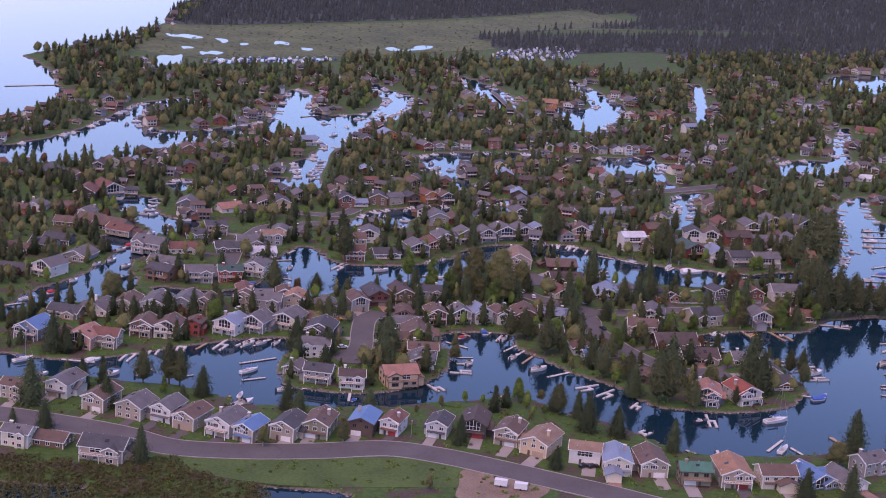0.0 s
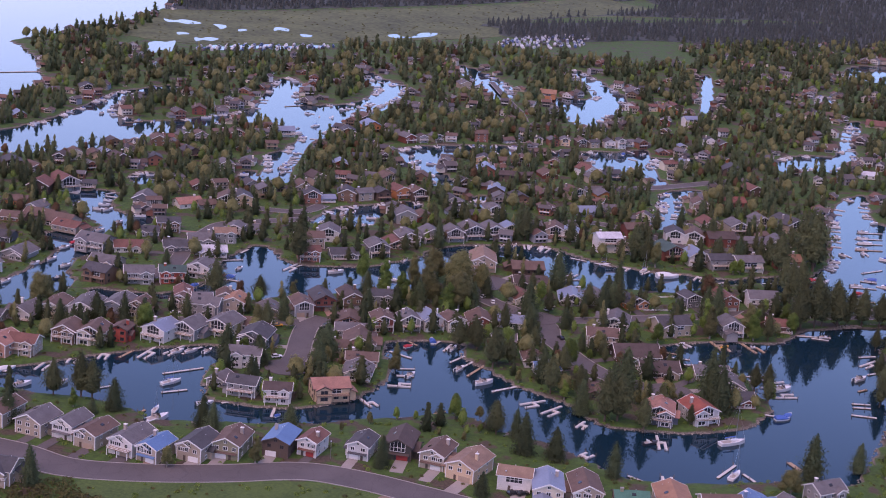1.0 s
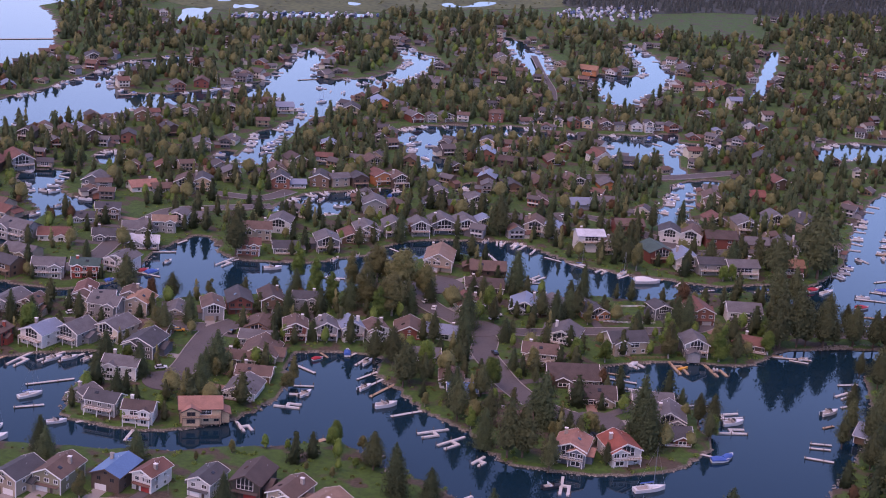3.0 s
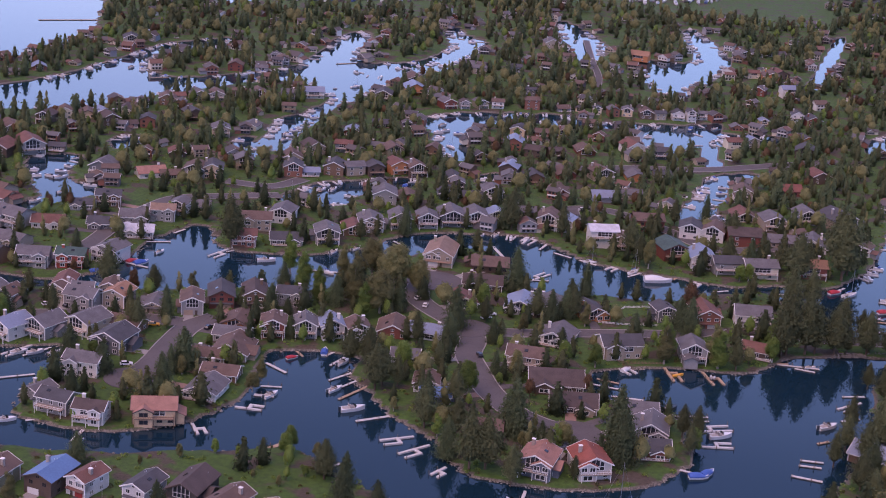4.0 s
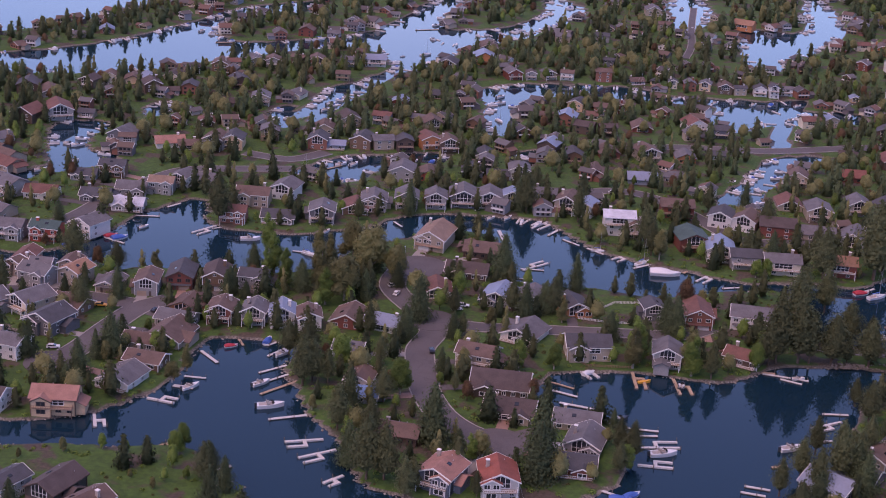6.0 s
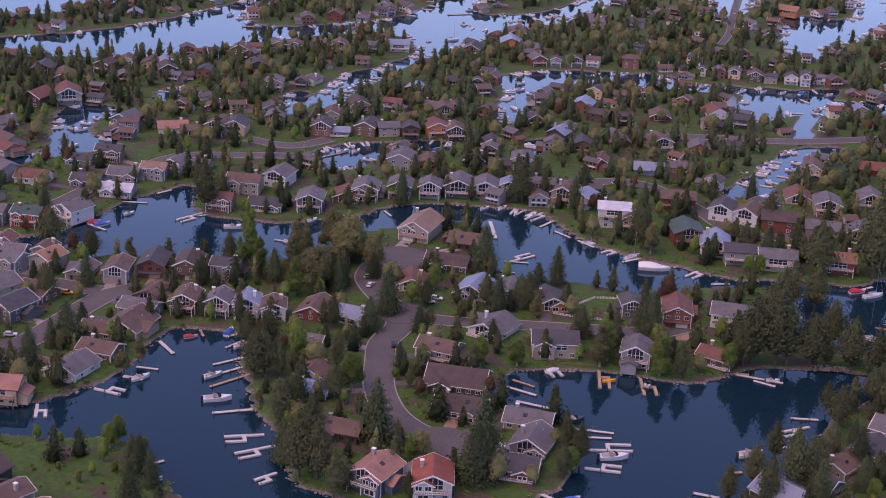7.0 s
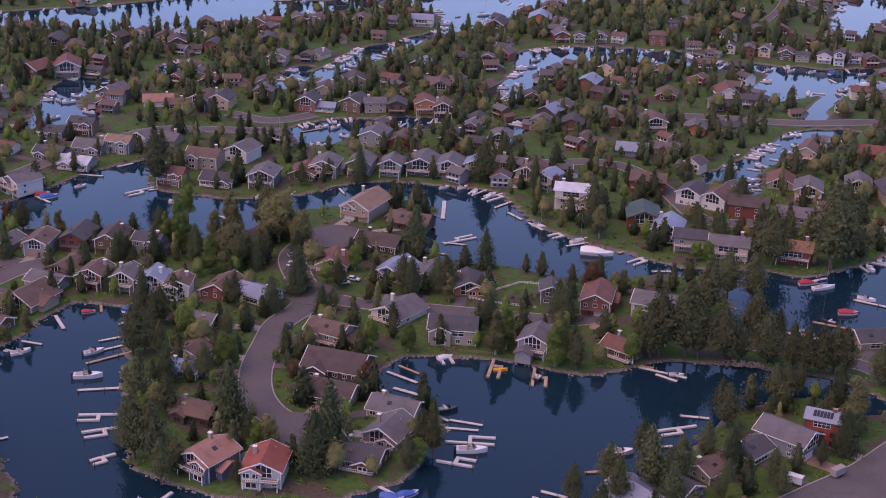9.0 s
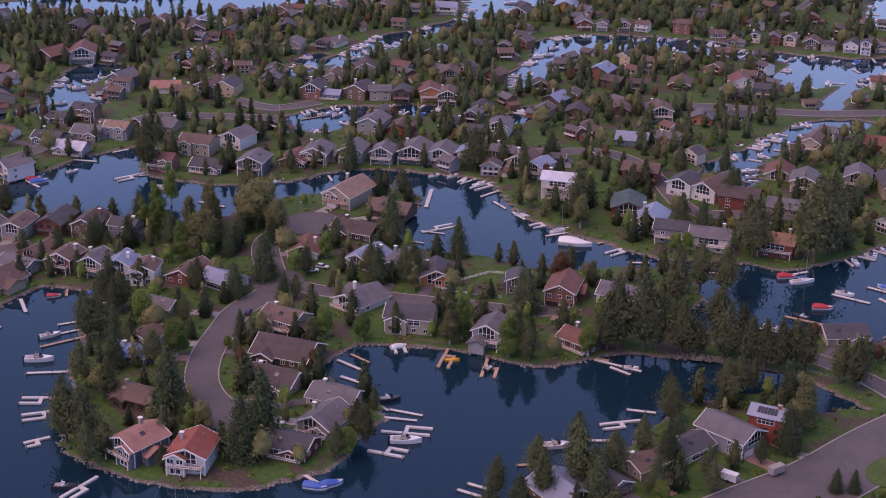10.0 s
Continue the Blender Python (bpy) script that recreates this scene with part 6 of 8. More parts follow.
house(103.6, 558.2, 14, 7.5, "g", 2, "white", "bluegrey", "dwc", True)
house(111.3, 554.4, 17, 8.4, "s", 2, "grey", "dgrey", "d", True)
house(121.2, 555.1, 16, 9.6, "s", 2, "cream", "grey", "dw", True)
house(136.3, 560.6, 11, 8.6, "s", 2, "dred", "orange", "dw", True)
house(99.0, 587.3, 1, 6.9, "g", 2, "white", "dgrey", "w", True)
house(106.4, 587.7, -5, 7.2, "g", 2, "white", "brown", "w", True)
house(115.7, 585.9, 11, 10.2, "s", 2, "dred", "dbrown", "n", True)
house(127.2, 589.5, 11, 9.5, "s", 1, "tan", "grey", "n", True)
house(137.5, 590.0, -1, 9.1, "g", 1, "white", "grey", "wc", True)
house(124.9, 608.6, 16, 7.8, "g", 2, "tan", "grey", "dw", True)
house(135.7, 619.7, 16, 7.5, "g", 2, "grey", "grey", "dw", True)
house(147.1, 619.6, 31, 11.1, "g", 2, "tan", "dgrey", "w", True)
house(114.7, 641.3, 6, 7.1, "g", 2, "tan", "brown", "d", True)
house(115.2, 614.6, 17, 7.9, "g", 1, "tan", "redbrown", "w", True)
house(129.9, 655.0, 16, 11.2, "s", 1, "dred", "dred", "n", True)
house(76.6, 624.5, 18, 7.9, "s", 1, "tan", "grey", "n", True)
house(68.2, 617.6, 18, 9.7, "s", 1, "bluegrey", "bluegrey", "n", True)
house(31.4, 602.9, 19, 6.7, "g", 2, "white", "grey", "w", True)
house(25.8, 598.4, 19, 7.1, "s", 1, "brown", "dgrey", "n", True)
house(17.0, 599.0, 19, 6.7, "g", 1, "bluegrey", "dgrey", "n", True)
house(52.3, 618.0, 8, 7.1, "g", 1, "dred", "brown", "n", True)
house(-158.4, 615.4, 25, 8.2, "g", 2, "dbrown", "dgrey", "w", True)
house(-150.1, 616.3, 41, 8.4, "g", 1, "bluegrey", "brown", "n", True)
house(-143.6, 632.4, 2, 6.2, "g", 2, "dbrown", "dbrown", "dw", True)
house(-140.7, 642.1, 25, 6.3, "g", 2, "cream", "brown", "n", True)
house(-134.0, 647.5, 25, 7.2, "g", 1, "beige", "brown", "n", True)
house(-130.5, 652.6, 41, 6.7, "g", 1, "dgrey", "bluegrey", "n", True)
house(-123.9, 660.2, 11, 7.9, "g", 1, "cream", "dbrown", "n", True)
house(-122.0, 639.9, 40, 7.0, "g", 2, "dbrown", "dbrown", "c", True)
house(-113.4, 638.7, 33, 6.4, "s", 1, "grey", "dbrown", "dw", True)
house(-108.1, 643.8, 19, 6.2, "g", 2, "redbrown", "dgrey", "n", True)
house(-115.0, 681.9, 19, 7.7, "g", 2, "brown", "brown", "c", True)
house(-112.6, 687.0, 33, 7.0, "s", 2, "tan", "redbrown", "d", True)
house(-107.3, 695.6, 40, 8.2, "g", 2, "olive", "grey", "n", True)
house(-100.4, 698.9, 24, 7.3, "g", 2, "grey", "brown", "d", True)
house(-93.2, 707.3, 1, 6.7, "s", 2, "dbrown", "brown", "w", True)
house(-85.8, 709.1, 24, 7.9, "g", 2, "redbrown", "brown", "dw", True)
house(-88.5, 635.9, 1, 7.9, "s", 1, "dgrey", "dbrown", "w", True)
house(-97.2, 662.3, 39, 7.6, "g", 2, "dbrown", "dgrey", "d", True)
house(-79.1, 643.7, 23, 7.1, "g", 2, "tan", "grey", "d", True)
house(-71.9, 657.9, 0, 7.3, "g", 1, "cream", "grey", "c", True)
house(-83.0, 608.6, 23, 5.9, "g", 1, "dbrown", "redbrown", "c", True)
house(-137.2, 583.4, 1, 7.9, "g", 2, "dbrown", "redbrown", "n", True)
house(-131.1, 591.8, 40, 9.0, "g", 2, "grey", "redbrown", "dw", True)
house(-122.8, 597.0, 11, 5.6, "s", 1, "tan", "dgrey", "dw", True)
house(-96.5, 576.1, 1, 7.1, "g", 2, "dgrey", "grey", "d", True)
house(-92.5, 572.3, 23, 5.2, "s", 2, "grey", "brown", "w", True)
house(-81.5, 579.9, 38, 9.3, "s", 1, "white", "salmon", "n", True)
house(-74.5, 579.9, 31, 6.4, "s", 1, "bluegrey", "brown", "w", True)
house(-67.7, 585.9, 9, 7.0, "g", 2, "grey", "brown", "dw", True)
house(-62.8, 588.9, 17, 7.1, "g", 2, "beige", "dgrey", "c", True)
house(-56.6, 603.9, 22, 6.2, "g", 2, "olive", "grey", "dw", True)
house(-38.3, 602.8, 16, 6.5, "g", 2, "redbrown", "dgrey", "w", True)
house(-32.8, 604.3, 21, 6.5, "s", 1, "bluegrey", "bluegrey", "d", True)
house(-25.6, 610.4, 8, 7.2, "g", 2, "brown", "dgrey", "c", True)
house(-19.2, 612.2, 36, 7.2, "s", 2, "tan", "grey", "c", True)
house(-12.5, 614.9, 29, 5.9, "g", 2, "dbrown", "dgrey", "d", True)
house(-6.1, 621.4, 36, 7.3, "g", 2, "orange", "redbrown", "d", True)
house(1.0, 621.1, 29, 6.7, "g", 2, "dbrown", "brown", "dw", True)
house(-65.8, 721.8, 23, 10.8, "s", 2, "white", "bluegrey", "dw", True)
house(-74.3, 714.8, 18, 7.8, "s", 2, "bluegrey", "grey", "d", True)
house(-67.2, 691.8, 18, 6.5, "s", 2, "olive", "brown", "d", True)
house(-10.0, 730.7, 37, 7.3, "g", 2, "dred", "grey", "d", True)
house(-3.1, 733.5, 21, 5.1, "g", 2, "grey", "dbrown", "d", True)
house(2.9, 737.6, 37, 5.9, "g", 2, "olive", "grey", "dw", True)
house(10.1, 740.6, 7, 6.4, "s", 2, "white", "brown", "d", True)
house(23.6, 745.9, 20, 8.0, "s", 3, "redbrown", "brown", "n", True)
house(19.3, 773.2, 7, 5.3, "s", 2, "dgrey", "dgrey", "n", True)
house(36.6, 748.5, 36, 7.4, "s", 1, "bluegrey", "brown", "dw", True)
house(43.5, 752.2, 6, 4.1, "g", 1, "beige", "dgrey", "w", True)
house(51.3, 749.9, 14, 4.2, "g", 2, "cream", "dgrey", "w", True)
house(58.0, 750.3, 19, 5.7, "g", 2, "redbrown", "grey", "c", True)
house(63.8, 753.3, 5, 5.6, "g", 2, "beige", "grey", "w", True)
house(71.7, 753.2, 13, 6.9, "g", 2, "dbrown", "brown", "w", True)
house(77.5, 753.1, 27, 6.2, "s", 2, "tan", "dgrey", "c", True)
house(85.0, 756.9, 13, 6.4, "g", 2, "white", "dgrey", "d", True)
house(90.4, 756.3, 18, 4.6, "g", 3, "white", "dgrey", "dw", True)
house(94.5, 762.3, 18, 6.1, "s", 2, "white", "grey", "dw", True)
house(27.4, 675.0, 6, 8.7, "g", 2, "redbrown", "bluegrey", "n", True)
house(20.1, 677.3, 7, 7.1, "s", 1, "dbrown", "brown", "dw", True)
house(26.0, 696.6, -3, 7.3, "g", 2, "beige", "dgrey", "n", True)
house(35.6, 695.6, 14, 7.4, "s", 2, "redbrown", "brown", "dw", True)
house(43.4, 701.6, 6, 7.3, "g", 2, "dred", "brown", "dw", True)
house(71.3, 689.5, 34, 8.7, "g", 2, "white", "redbrown", "d", True)
house(82.0, 685.6, 18, 8.3, "s", 2, "slate", "dgrey", "d", True)
house(54.0, 680.3, 19, 8.4, "g", 1, "dred", "brown", "w", True)
house(109.6, 716.3, 26, 8.7, "s", 2, "cream", "redbrown", "w", True)
house(115.5, 722.8, 34, 7.5, "g", 2, "tan", "bluegrey", "c", True)
house(121.1, 767.1, 13, 4.9, "g", 1, "beige", "bluegrey", "w", True)
house(134.9, 774.4, 8, 6.1, "g", 3, "white", "dgrey", "d", True)
house(141.6, 774.3, 15, 8.1, "g", 2, "dred", "dgrey", "c", True)
house(138.0, 741.8, 28, 6.9, "g", 1, "orange", "dgrey", "d", True)
house(133.3, 737.1, 13, 5.5, "s", 2, "dbrown", "redbrown", "c", True)
house(137.7, 715.6, -2, 10.0, "g", 2, "dbrown", "dgrey", "w", True)
house(118.8, 828.4, -12, 7.1, "g", 2, "dred", "grey", "c", True)
house(123.9, 866.0, 9, 10.6, "g", 2, "orange", "brown", "c", True)
house(132.2, 830.0, 21, 10.3, "s", 3, "white", "bluegrey", "dw", True)
house(96.3, 806.9, 14, 6.6, "g", 2, "dbrown", "dbrown", "d", True)
house(-32.8, 769.1, 22, 10.0, "g", 2, "dbrown", "brown", "dw", True)
house(-28.7, 751.1, 22, 10.7, "g", 2, "orange", "bluegrey", "d", True)
house(-37.8, 732.4, 9, 8.8, "g", 2, "olive", "dgrey", "dw", True)
house(-26.7, 685.6, 16, 10.0, "s", 1, "redbrown", "dgrey", "w", True)
house(-19.9, 649.7, -1, 7.2, "s", 1, "brown", "grey", "w", True)
house(-12.5, 642.8, 29, 7.0, "g", 2, "olive", "brown", "w", True)
house(-10.7, 808.8, 22, 7.8, "s", 2, "tan", "grey", "w", True)
house(-17.8, 815.9, 9, 8.8, "s", 2, "dbrown", "grey", "n", True)
house(4.5, 819.0, 16, 8.9, "s", 2, "grey", "dgrey", "c", True)
house(2.3, 845.1, 8, 5.3, "g", 1, "tan", "dbrown", "w", True)
house(8.2, 843.4, 21, 5.5, "g", 2, "redbrown", "grey", "d", True)
house(24.7, 861.1, 11, 8.1, "s", 2, "tan", "brown", "c", True)
house(11.8, 894.6, 19, 9.2, "g", 2, "tan", "grey", "c", True)
house(109.6, 920.4, 22, 8.2, "g", 2, "bluegrey", "grey", "w", True)
house(116.1, 930.3, 10, 8.1, "s", 2, "grey", "dgrey", "d", True)
house(114.9, 869.0, 22, 7.7, "s", 2, "cream", "redbrown", "w", True)
house(127.6, 874.8, 22, 9.9, "g", 2, "dbrown", "redbrown", "c", True)
house(-112.4, 758.6, 12, 8.1, "g", 2, "dred", "brown", "n", True)
house(-101.8, 763.4, 11, 6.7, "s", 1, "bluegrey", "grey", "w", True)
house(-192.2, 701.8, 27, 8.0, "s", 1, "tan", "grey", "c", True)
house(-187.1, 716.6, 31, 7.5, "g", 1, "redbrown", "bluegrey", "dw", True)
house(-176.0, 792.0, 25, 9.1, "g", 2, "tan", "dgrey", "dw", True)
house(-169.9, 803.0, 2, 7.3, "g", 2, "bluegrey", "dbrown", "w", True)
house(36.8, 665.8, -3, 8.1, "s", 2, "dbrown", "dbrown", "n", True)
house(44.6, 667.4, 28, 7.2, "s", 2, "dbrown", "dbrown", "d", True)
house(51.2, 720.9, 14, 6.7, "s", 2, "dbrown", "brown", "dw", True)
house(-30.5, 640.9, 8, 6.8, "s", 2, "bluegrey", "redbrown", "dw", True)
house(-40.1, 633.0, 37, 7.5, "g", 2, "tan", "dbrown", "n", True)
house(-44.5, 621.7, 22, 7.1, "g", 1, "tan", "brown", "n", True)
house(-34.4, 668.3, 8, 7.1, "g", 1, "dred", "bluegrey", "d", True)
house(1.3, 649.6, -2, 6.0, "g", 2, "brown", "brown", "d", True)
house(14.9, 618.5, 20, 6.6, "g", 1, "cream", "dgrey", "n", True)
house(32.3, 635.3, -3, 7.0, "g", 2, "dbrown", "bluegrey", "n", True)
house(41.3, 633.0, 19, 7.4, "g", 1, "brown", "dgrey", "d", True)
house(50.9, 642.0, 27, 7.6, "g", 1, "dred", "brown", "d", True)
house(63.6, 644.8, 34, 8.1, "g", 2, "tan", "brown", "dw", True)
house(76.0, 649.2, 18, 7.5, "g", 1, "orange", "grey", "d", True)
house(85.0, 657.2, 18, 7.2, "s", 1, "olive", "dgrey", "w", True)
house(126.8, 681.6, 5, 7.1, "s", 1, "dgrey", "dbrown", "w", True)
house(141.3, 677.1, 24, 8.3, "g", 2, "dbrown", "redbrown", "n", True)
house(170.0, 472.8, 7, 6.4, "s", 3, "red", "bluegrey", "wcm")
house(166.3, 466.1, 78, 7.0, "g", 2, "bluegrey", "grey", "wg")
house(160.1, 458.7, 74, 7.9, "s", 1, "cream", "dgrey", "wc")
house(156.2, 449.1, 71, 7.1, "s", 1, "tan", "brown", "gc")
house(153.6, 439.3, 73, 5.7, "g", 1, "grey", "dgrey", "g")
house(148.1, 432.4, 66, 8.4, "g", 1, "brown", "bluegrey", "cw")
house(166.7, 522.8, 39, 9.2, "s", 1, "tan", "dgrey", "w")

# ---- trees that stand out: x, y, height, kind ----
tree(-98.8, 363.2, 12.8, "c")
tree(-89.6, 378.8, 7.9, "c")
tree(-74.8, 383.8, 9.9, "p")
tree(-68.0, 384.1, 12.5, "p")
tree(-65.1, 383.7, 10.6, "p")
tree(-58.1, 377.9, 8.5, "c")
tree(-31.9, 366.9, 8.6, "c")
tree(24.5, 390.6, 6.1, "b")
tree(35.0, 382.8, 9.2, "p")
tree(41.7, 372.1, 10.9, "c")
tree(49.2, 370.2, 8.6, "c")
tree(62.6, 363.0, 9.1, "c")
tree(3.9, 382.5, 3.5, "b")
tree(10.2, 386.8, 3.8, "b")
tree(110.1, 371.4, 11.8, "c")
tree(122.9, 379.2, 7.3, "c")
tree(103.1, 359.9, 7.6, "o")
tree(101.9, 340.3, 9.2, "c")
tree(90.7, 338.4, 8.2, "c")
tree(-64.9, 332.0, 9.8, "c")
tree(-91.3, 348.1, 7.3, "c")
tree(-38.4, 346.6, 5.8, "b")
tree(-19.6, 353.1, 6.8, "y")
tree(9.0, 357.0, 8.1, "c")
tree(32.2, 346.0, 6.1, "c")
tree(82.5, 348.2, 3.5, "b")
tree(2.1, 327.8, 4.2, "b")
tree(-99.6, 350.2, 4.1, "c")
tree(-80.2, 364.9, 9.1, "c")
tree(-38.5, 422.3, 9.7, "c")
tree(-12.1, 427.3, 10.9, "c")
tree(-12.3, 414.1, 9.5, "c")
tree(-79.4, 442.8, 9.1, "c")
tree(-88.6, 438.0, 7.5, "c")
tree(-71.8, 444.0, 9.1, "c")
tree(-66.0, 443.8, 8.0, "c")
tree(-64.4, 437.8, 9.0, "b")
tree(-98.7, 453.1, 10.8, "o")
tree(-37.6, 472.9, 8.5, "p")
tree(-49.7, 471.0, 6.3, "c")
tree(-118.8, 416.3, 7.7, "b")
tree(-103.9, 404.3, 11.7, "c")
tree(-74.0, 436.9, 5.4, "r")
tree(-101.5, 436.3, 5.4, "b")
tree(-10.4, 406.3, 6.7, "c")
tree(-11.2, 423.8, 5.2, "b")
tree(-127.8, 447.7, 5.5, "b")
tree(24.7, 393.5, 6.4, "b")
tree(34.4, 386.2, 7.7, "c")
tree(39.9, 381.8, 7.8, "c")
tree(15.0, 387.8, 2.7, "b")
tree(30.8, 392.7, 3.4, "o")
tree(-2.4, 376.7, 2.4, "b")
tree(27.3, 376.6, 2.8, "b")
tree(31.1, 382.7, 2.8, "b")
tree(21.2, 378.6, 2.2, "b")
tree(68.9, 418.2, 13.9, "c")
tree(91.7, 419.1, 15.5, "c")
tree(65.8, 398.5, 13.1, "p")
tree(62.5, 397.4, 14.4, "p")
tree(56.7, 414.0, 9.2, "p")
tree(47.3, 425.4, 9.6, "c")
tree(54.8, 435.8, 9.6, "b")
tree(80.1, 415.4, 6.6, "o")
tree(105.4, 430.2, 8.0, "p")
tree(107.5, 421.0, 7.6, "p")
tree(67.0, 490.7, 10.0, "c")
tree(44.3, 466.7, 8.6, "c")
tree(43.6, 478.1, 11.9, "c")
tree(54.8, 471.3, 7.1, "c")
tree(98.4, 472.9, 10.7, "y")
tree(111.8, 474.6, 10.4, "y")
tree(116.3, 475.4, 9.0, "p")
tree(125.0, 484.6, 7.4, "b")
tree(128.8, 490.8, 17.1, "p")
tree(133.7, 493.7, 18.1, "p")
tree(136.2, 494.5, 13.7, "p")
tree(127.4, 488.9, 13.7, "p")
tree(141.2, 496.3, 13.3, "p")
tree(149.6, 499.2, 12.4, "p")
tree(89.7, 486.6, 8.1, "c")
tree(81.9, 464.1, 6.9, "b")
tree(63.8, 452.7, 6.8, "b")
tree(74.4, 460.6, 8.0, "b")
tree(36.6, 463.1, 9.2, "p")
tree(38.2, 434.6, 8.5, "p")
tree(33.6, 431.2, 12.0, "p")
tree(28.9, 444.1, 8.8, "p")
tree(73.6, 514.7, 10.8, "c")
tree(53.8, 514.8, 12.9, "c")
tree(21.4, 501.4, 14.4, "o")
tree(22.4, 481.1, 13.1, "o")
tree(12.1, 496.0, 11.6, "y")
tree(-1.1, 489.9, 12.0, "y")
tree(7.3, 500.5, 11.5, "y")
tree(5.6, 482.1, 10.1, "y")
tree(12.9, 552.9, 10.8, "c")
tree(-32.0, 519.0, 15.9, "p")
tree(-51.3, 474.6, 12.0, "p")
tree(-71.8, 499.4, 6.5, "c")
tree(-43.7, 473.7, 6.4, "r")
tree(-54.7, 447.6, 9.0, "p")
tree(-28.7, 418.1, 8.2, "c")
tree(-28.0, 457.2, 9.4, "c")
tree(-4.8, 470.4, 7.4, "c")
tree(-14.0, 424.0, 7.5, "c")
tree(-40.1, 452.6, 6.1, "c")
tree(-34.4, 449.0, 7.5, "b")
tree(-31.5, 446.3, 9.2, "p")
tree(-6.5, 489.2, 8.2, "c")
tree(2.0, 540.0, 7.2, "p")
tree(100.8, 499.2, 9.3, "c")
tree(102.7, 512.9, 9.5, "r")
tree(118.3, 556.1, 11.5, "c")
tree(132.6, 554.5, 15.5, "p")
tree(145.6, 560.4, 22.4, "p")
tree(144.5, 572.8, 19.5, "p")
tree(118.2, 548.2, 6.2, "b")
tree(88.7, 548.1, 9.7, "b")
tree(82.2, 558.9, 12.8, "p")
tree(93.4, 597.1, 9.6, "p")
tree(103.3, 604.5, 10.0, "c")
tree(112.5, 587.3, 10.4, "p")
tree(41.4, 572.0, 11.2, "c")
tree(43.6, 570.0, 13.0, "p")
tree(42.0, 585.3, 10.7, "p")
tree(59.9, 568.8, 11.4, "p")
tree(66.4, 422.5, 7.8, "c")
tree(111.7, 558.4, 10.5, "p")
tree(22.1, 504.3, 9.8, "c")
tree(19.2, 500.4, 9.7, "c")
tree(30.9, 496.5, 7.0, "c")
tree(7.2, 427.3, 6.4, "y")
tree(7.2, 420.5, 5.3, "o")
tree(40.6, 420.8, 4.0, "b")
tree(85.5, 478.4, 4.4, "b")
tree(61.0, 481.8, 5.5, "b")
tree(72.4, 497.4, 9.4, "p")
tree(70.4, 496.6, 8.8, "c")
tree(56.4, 473.6, 6.0, "p")
tree(146.5, 421.0, 9.8, "c")
tree(148.8, 437.2, 13.8, "p")
tree(143.8, 415.2, 9.9, "p")
tree(152.3, 444.3, 9.2, "p")
tree(145.6, 430.4, 10.2, "p")
tree(60.9, 444.9, 3.4, "b")
tree(150.6, 448.0, 7.0, "p")
tree(154.4, 433.9, 9.8, "c")
tree(153.6, 453.4, 8.6, "p")
tree(152.3, 468.0, 9.9, "p")
tree(156.5, 462.0, 5.9, "c")
tree(158.9, 476.0, 6.1, "c")
tree(158.3, 486.1, 8.5, "p")
tree(160.1, 489.2, 7.3, "p")
tree(156.8, 483.9, 8.6, "p")
tree(144.6, 498.4, 7.5, "p")
tree(155.3, 499.5, 11.4, "p")
tree(158.3, 499.6, 11.6, "p")
tree(161.3, 500.3, 12.1, "p")
tree(163.3, 503.1, 11.6, "p")
tree(165.5, 503.3, 11.1, "p")
tree(176.9, 501.7, 11.7, "p")
tree(173.4, 502.3, 9.9, "p")
tree(169.3, 485.3, 11.3, "c")
tree(174.3, 478.2, 13.0, "y")
tree(173.2, 484.0, 9.5, "c")
tree(175.4, 469.9, 9.8, "c")
tree(161.3, 443.6, 7.6, "c")
tree(169.7, 448.6, 6.7, "p")
tree(172.9, 462.7, 5.9, "p")
tree(190.6, 462.3, 5.0, "c")
tree(149.1, 439.6, 4.5, "c")
tree(130.2, 529.3, 12.7, "p")
tree(130.1, 517.7, 15.0, "p")
tree(148.8, 510.5, 8.8, "p")
tree(143.5, 510.2, 11.9, "p")
tree(147.5, 565.8, 14.8, "p")
tree(115.6, 546.8, 5.9, "b")
tree(34.7, 433.8, 10.5, "p")
tree(49.1, 414.5, 11.0, "p")
tree(56.8, 402.2, 9.6, "c")
tree(72.1, 393.3, 9.2, "p")
tree(28.2, 447.1, 9.7, "p")
tree(37.4, 444.2, 8.9, "b")
tree(93.5, 411.2, 13.5, "c")
tree(108.6, 428.4, 8.9, "p")
tree(108.3, 423.4, 6.2, "b")
tree(58.9, 451.4, 6.4, "c")
tree(78.8, 413.3, 6.3, "y")
tree(138.7, 426.1, 8.5, "p")
tree(141.6, 435.4, 9.2, "p")
tree(143.2, 447.5, 8.9, "p")
tree(152.3, 437.1, 10.0, "c")
tree(148.6, 475.2, 7.1, "p")
tree(167.3, 451.9, 7.7, "p")
tree(174.0, 472.1, 8.4, "c")
tree(187.8, 460.9, 5.0, "c")
tree(97.9, 478.3, 11.2, "y")
tree(110.7, 477.7, 11.0, "y")
tree(125.1, 495.6, 7.0, "b")
tree(103.6, 496.6, 10.9, "c")
tree(19.3, 476.4, 10.3, "y")
tree(-0.5, 484.4, 9.3, "y")
tree(28.8, 500.6, 10.6, "o")
tree(13.4, 508.5, 12.3, "o")
tree(-4.7, 472.4, 7.8, "c")
tree(47.8, 496.0, 7.7, "b")
tree(50.3, 485.1, 7.6, "p")
tree(62.8, 493.5, 8.8, "p")
tree(52.9, 430.8, 8.4, "p")
tree(23.8, 445.4, 8.9, "p")
tree(-9.2, 503.6, 11.6, "y")
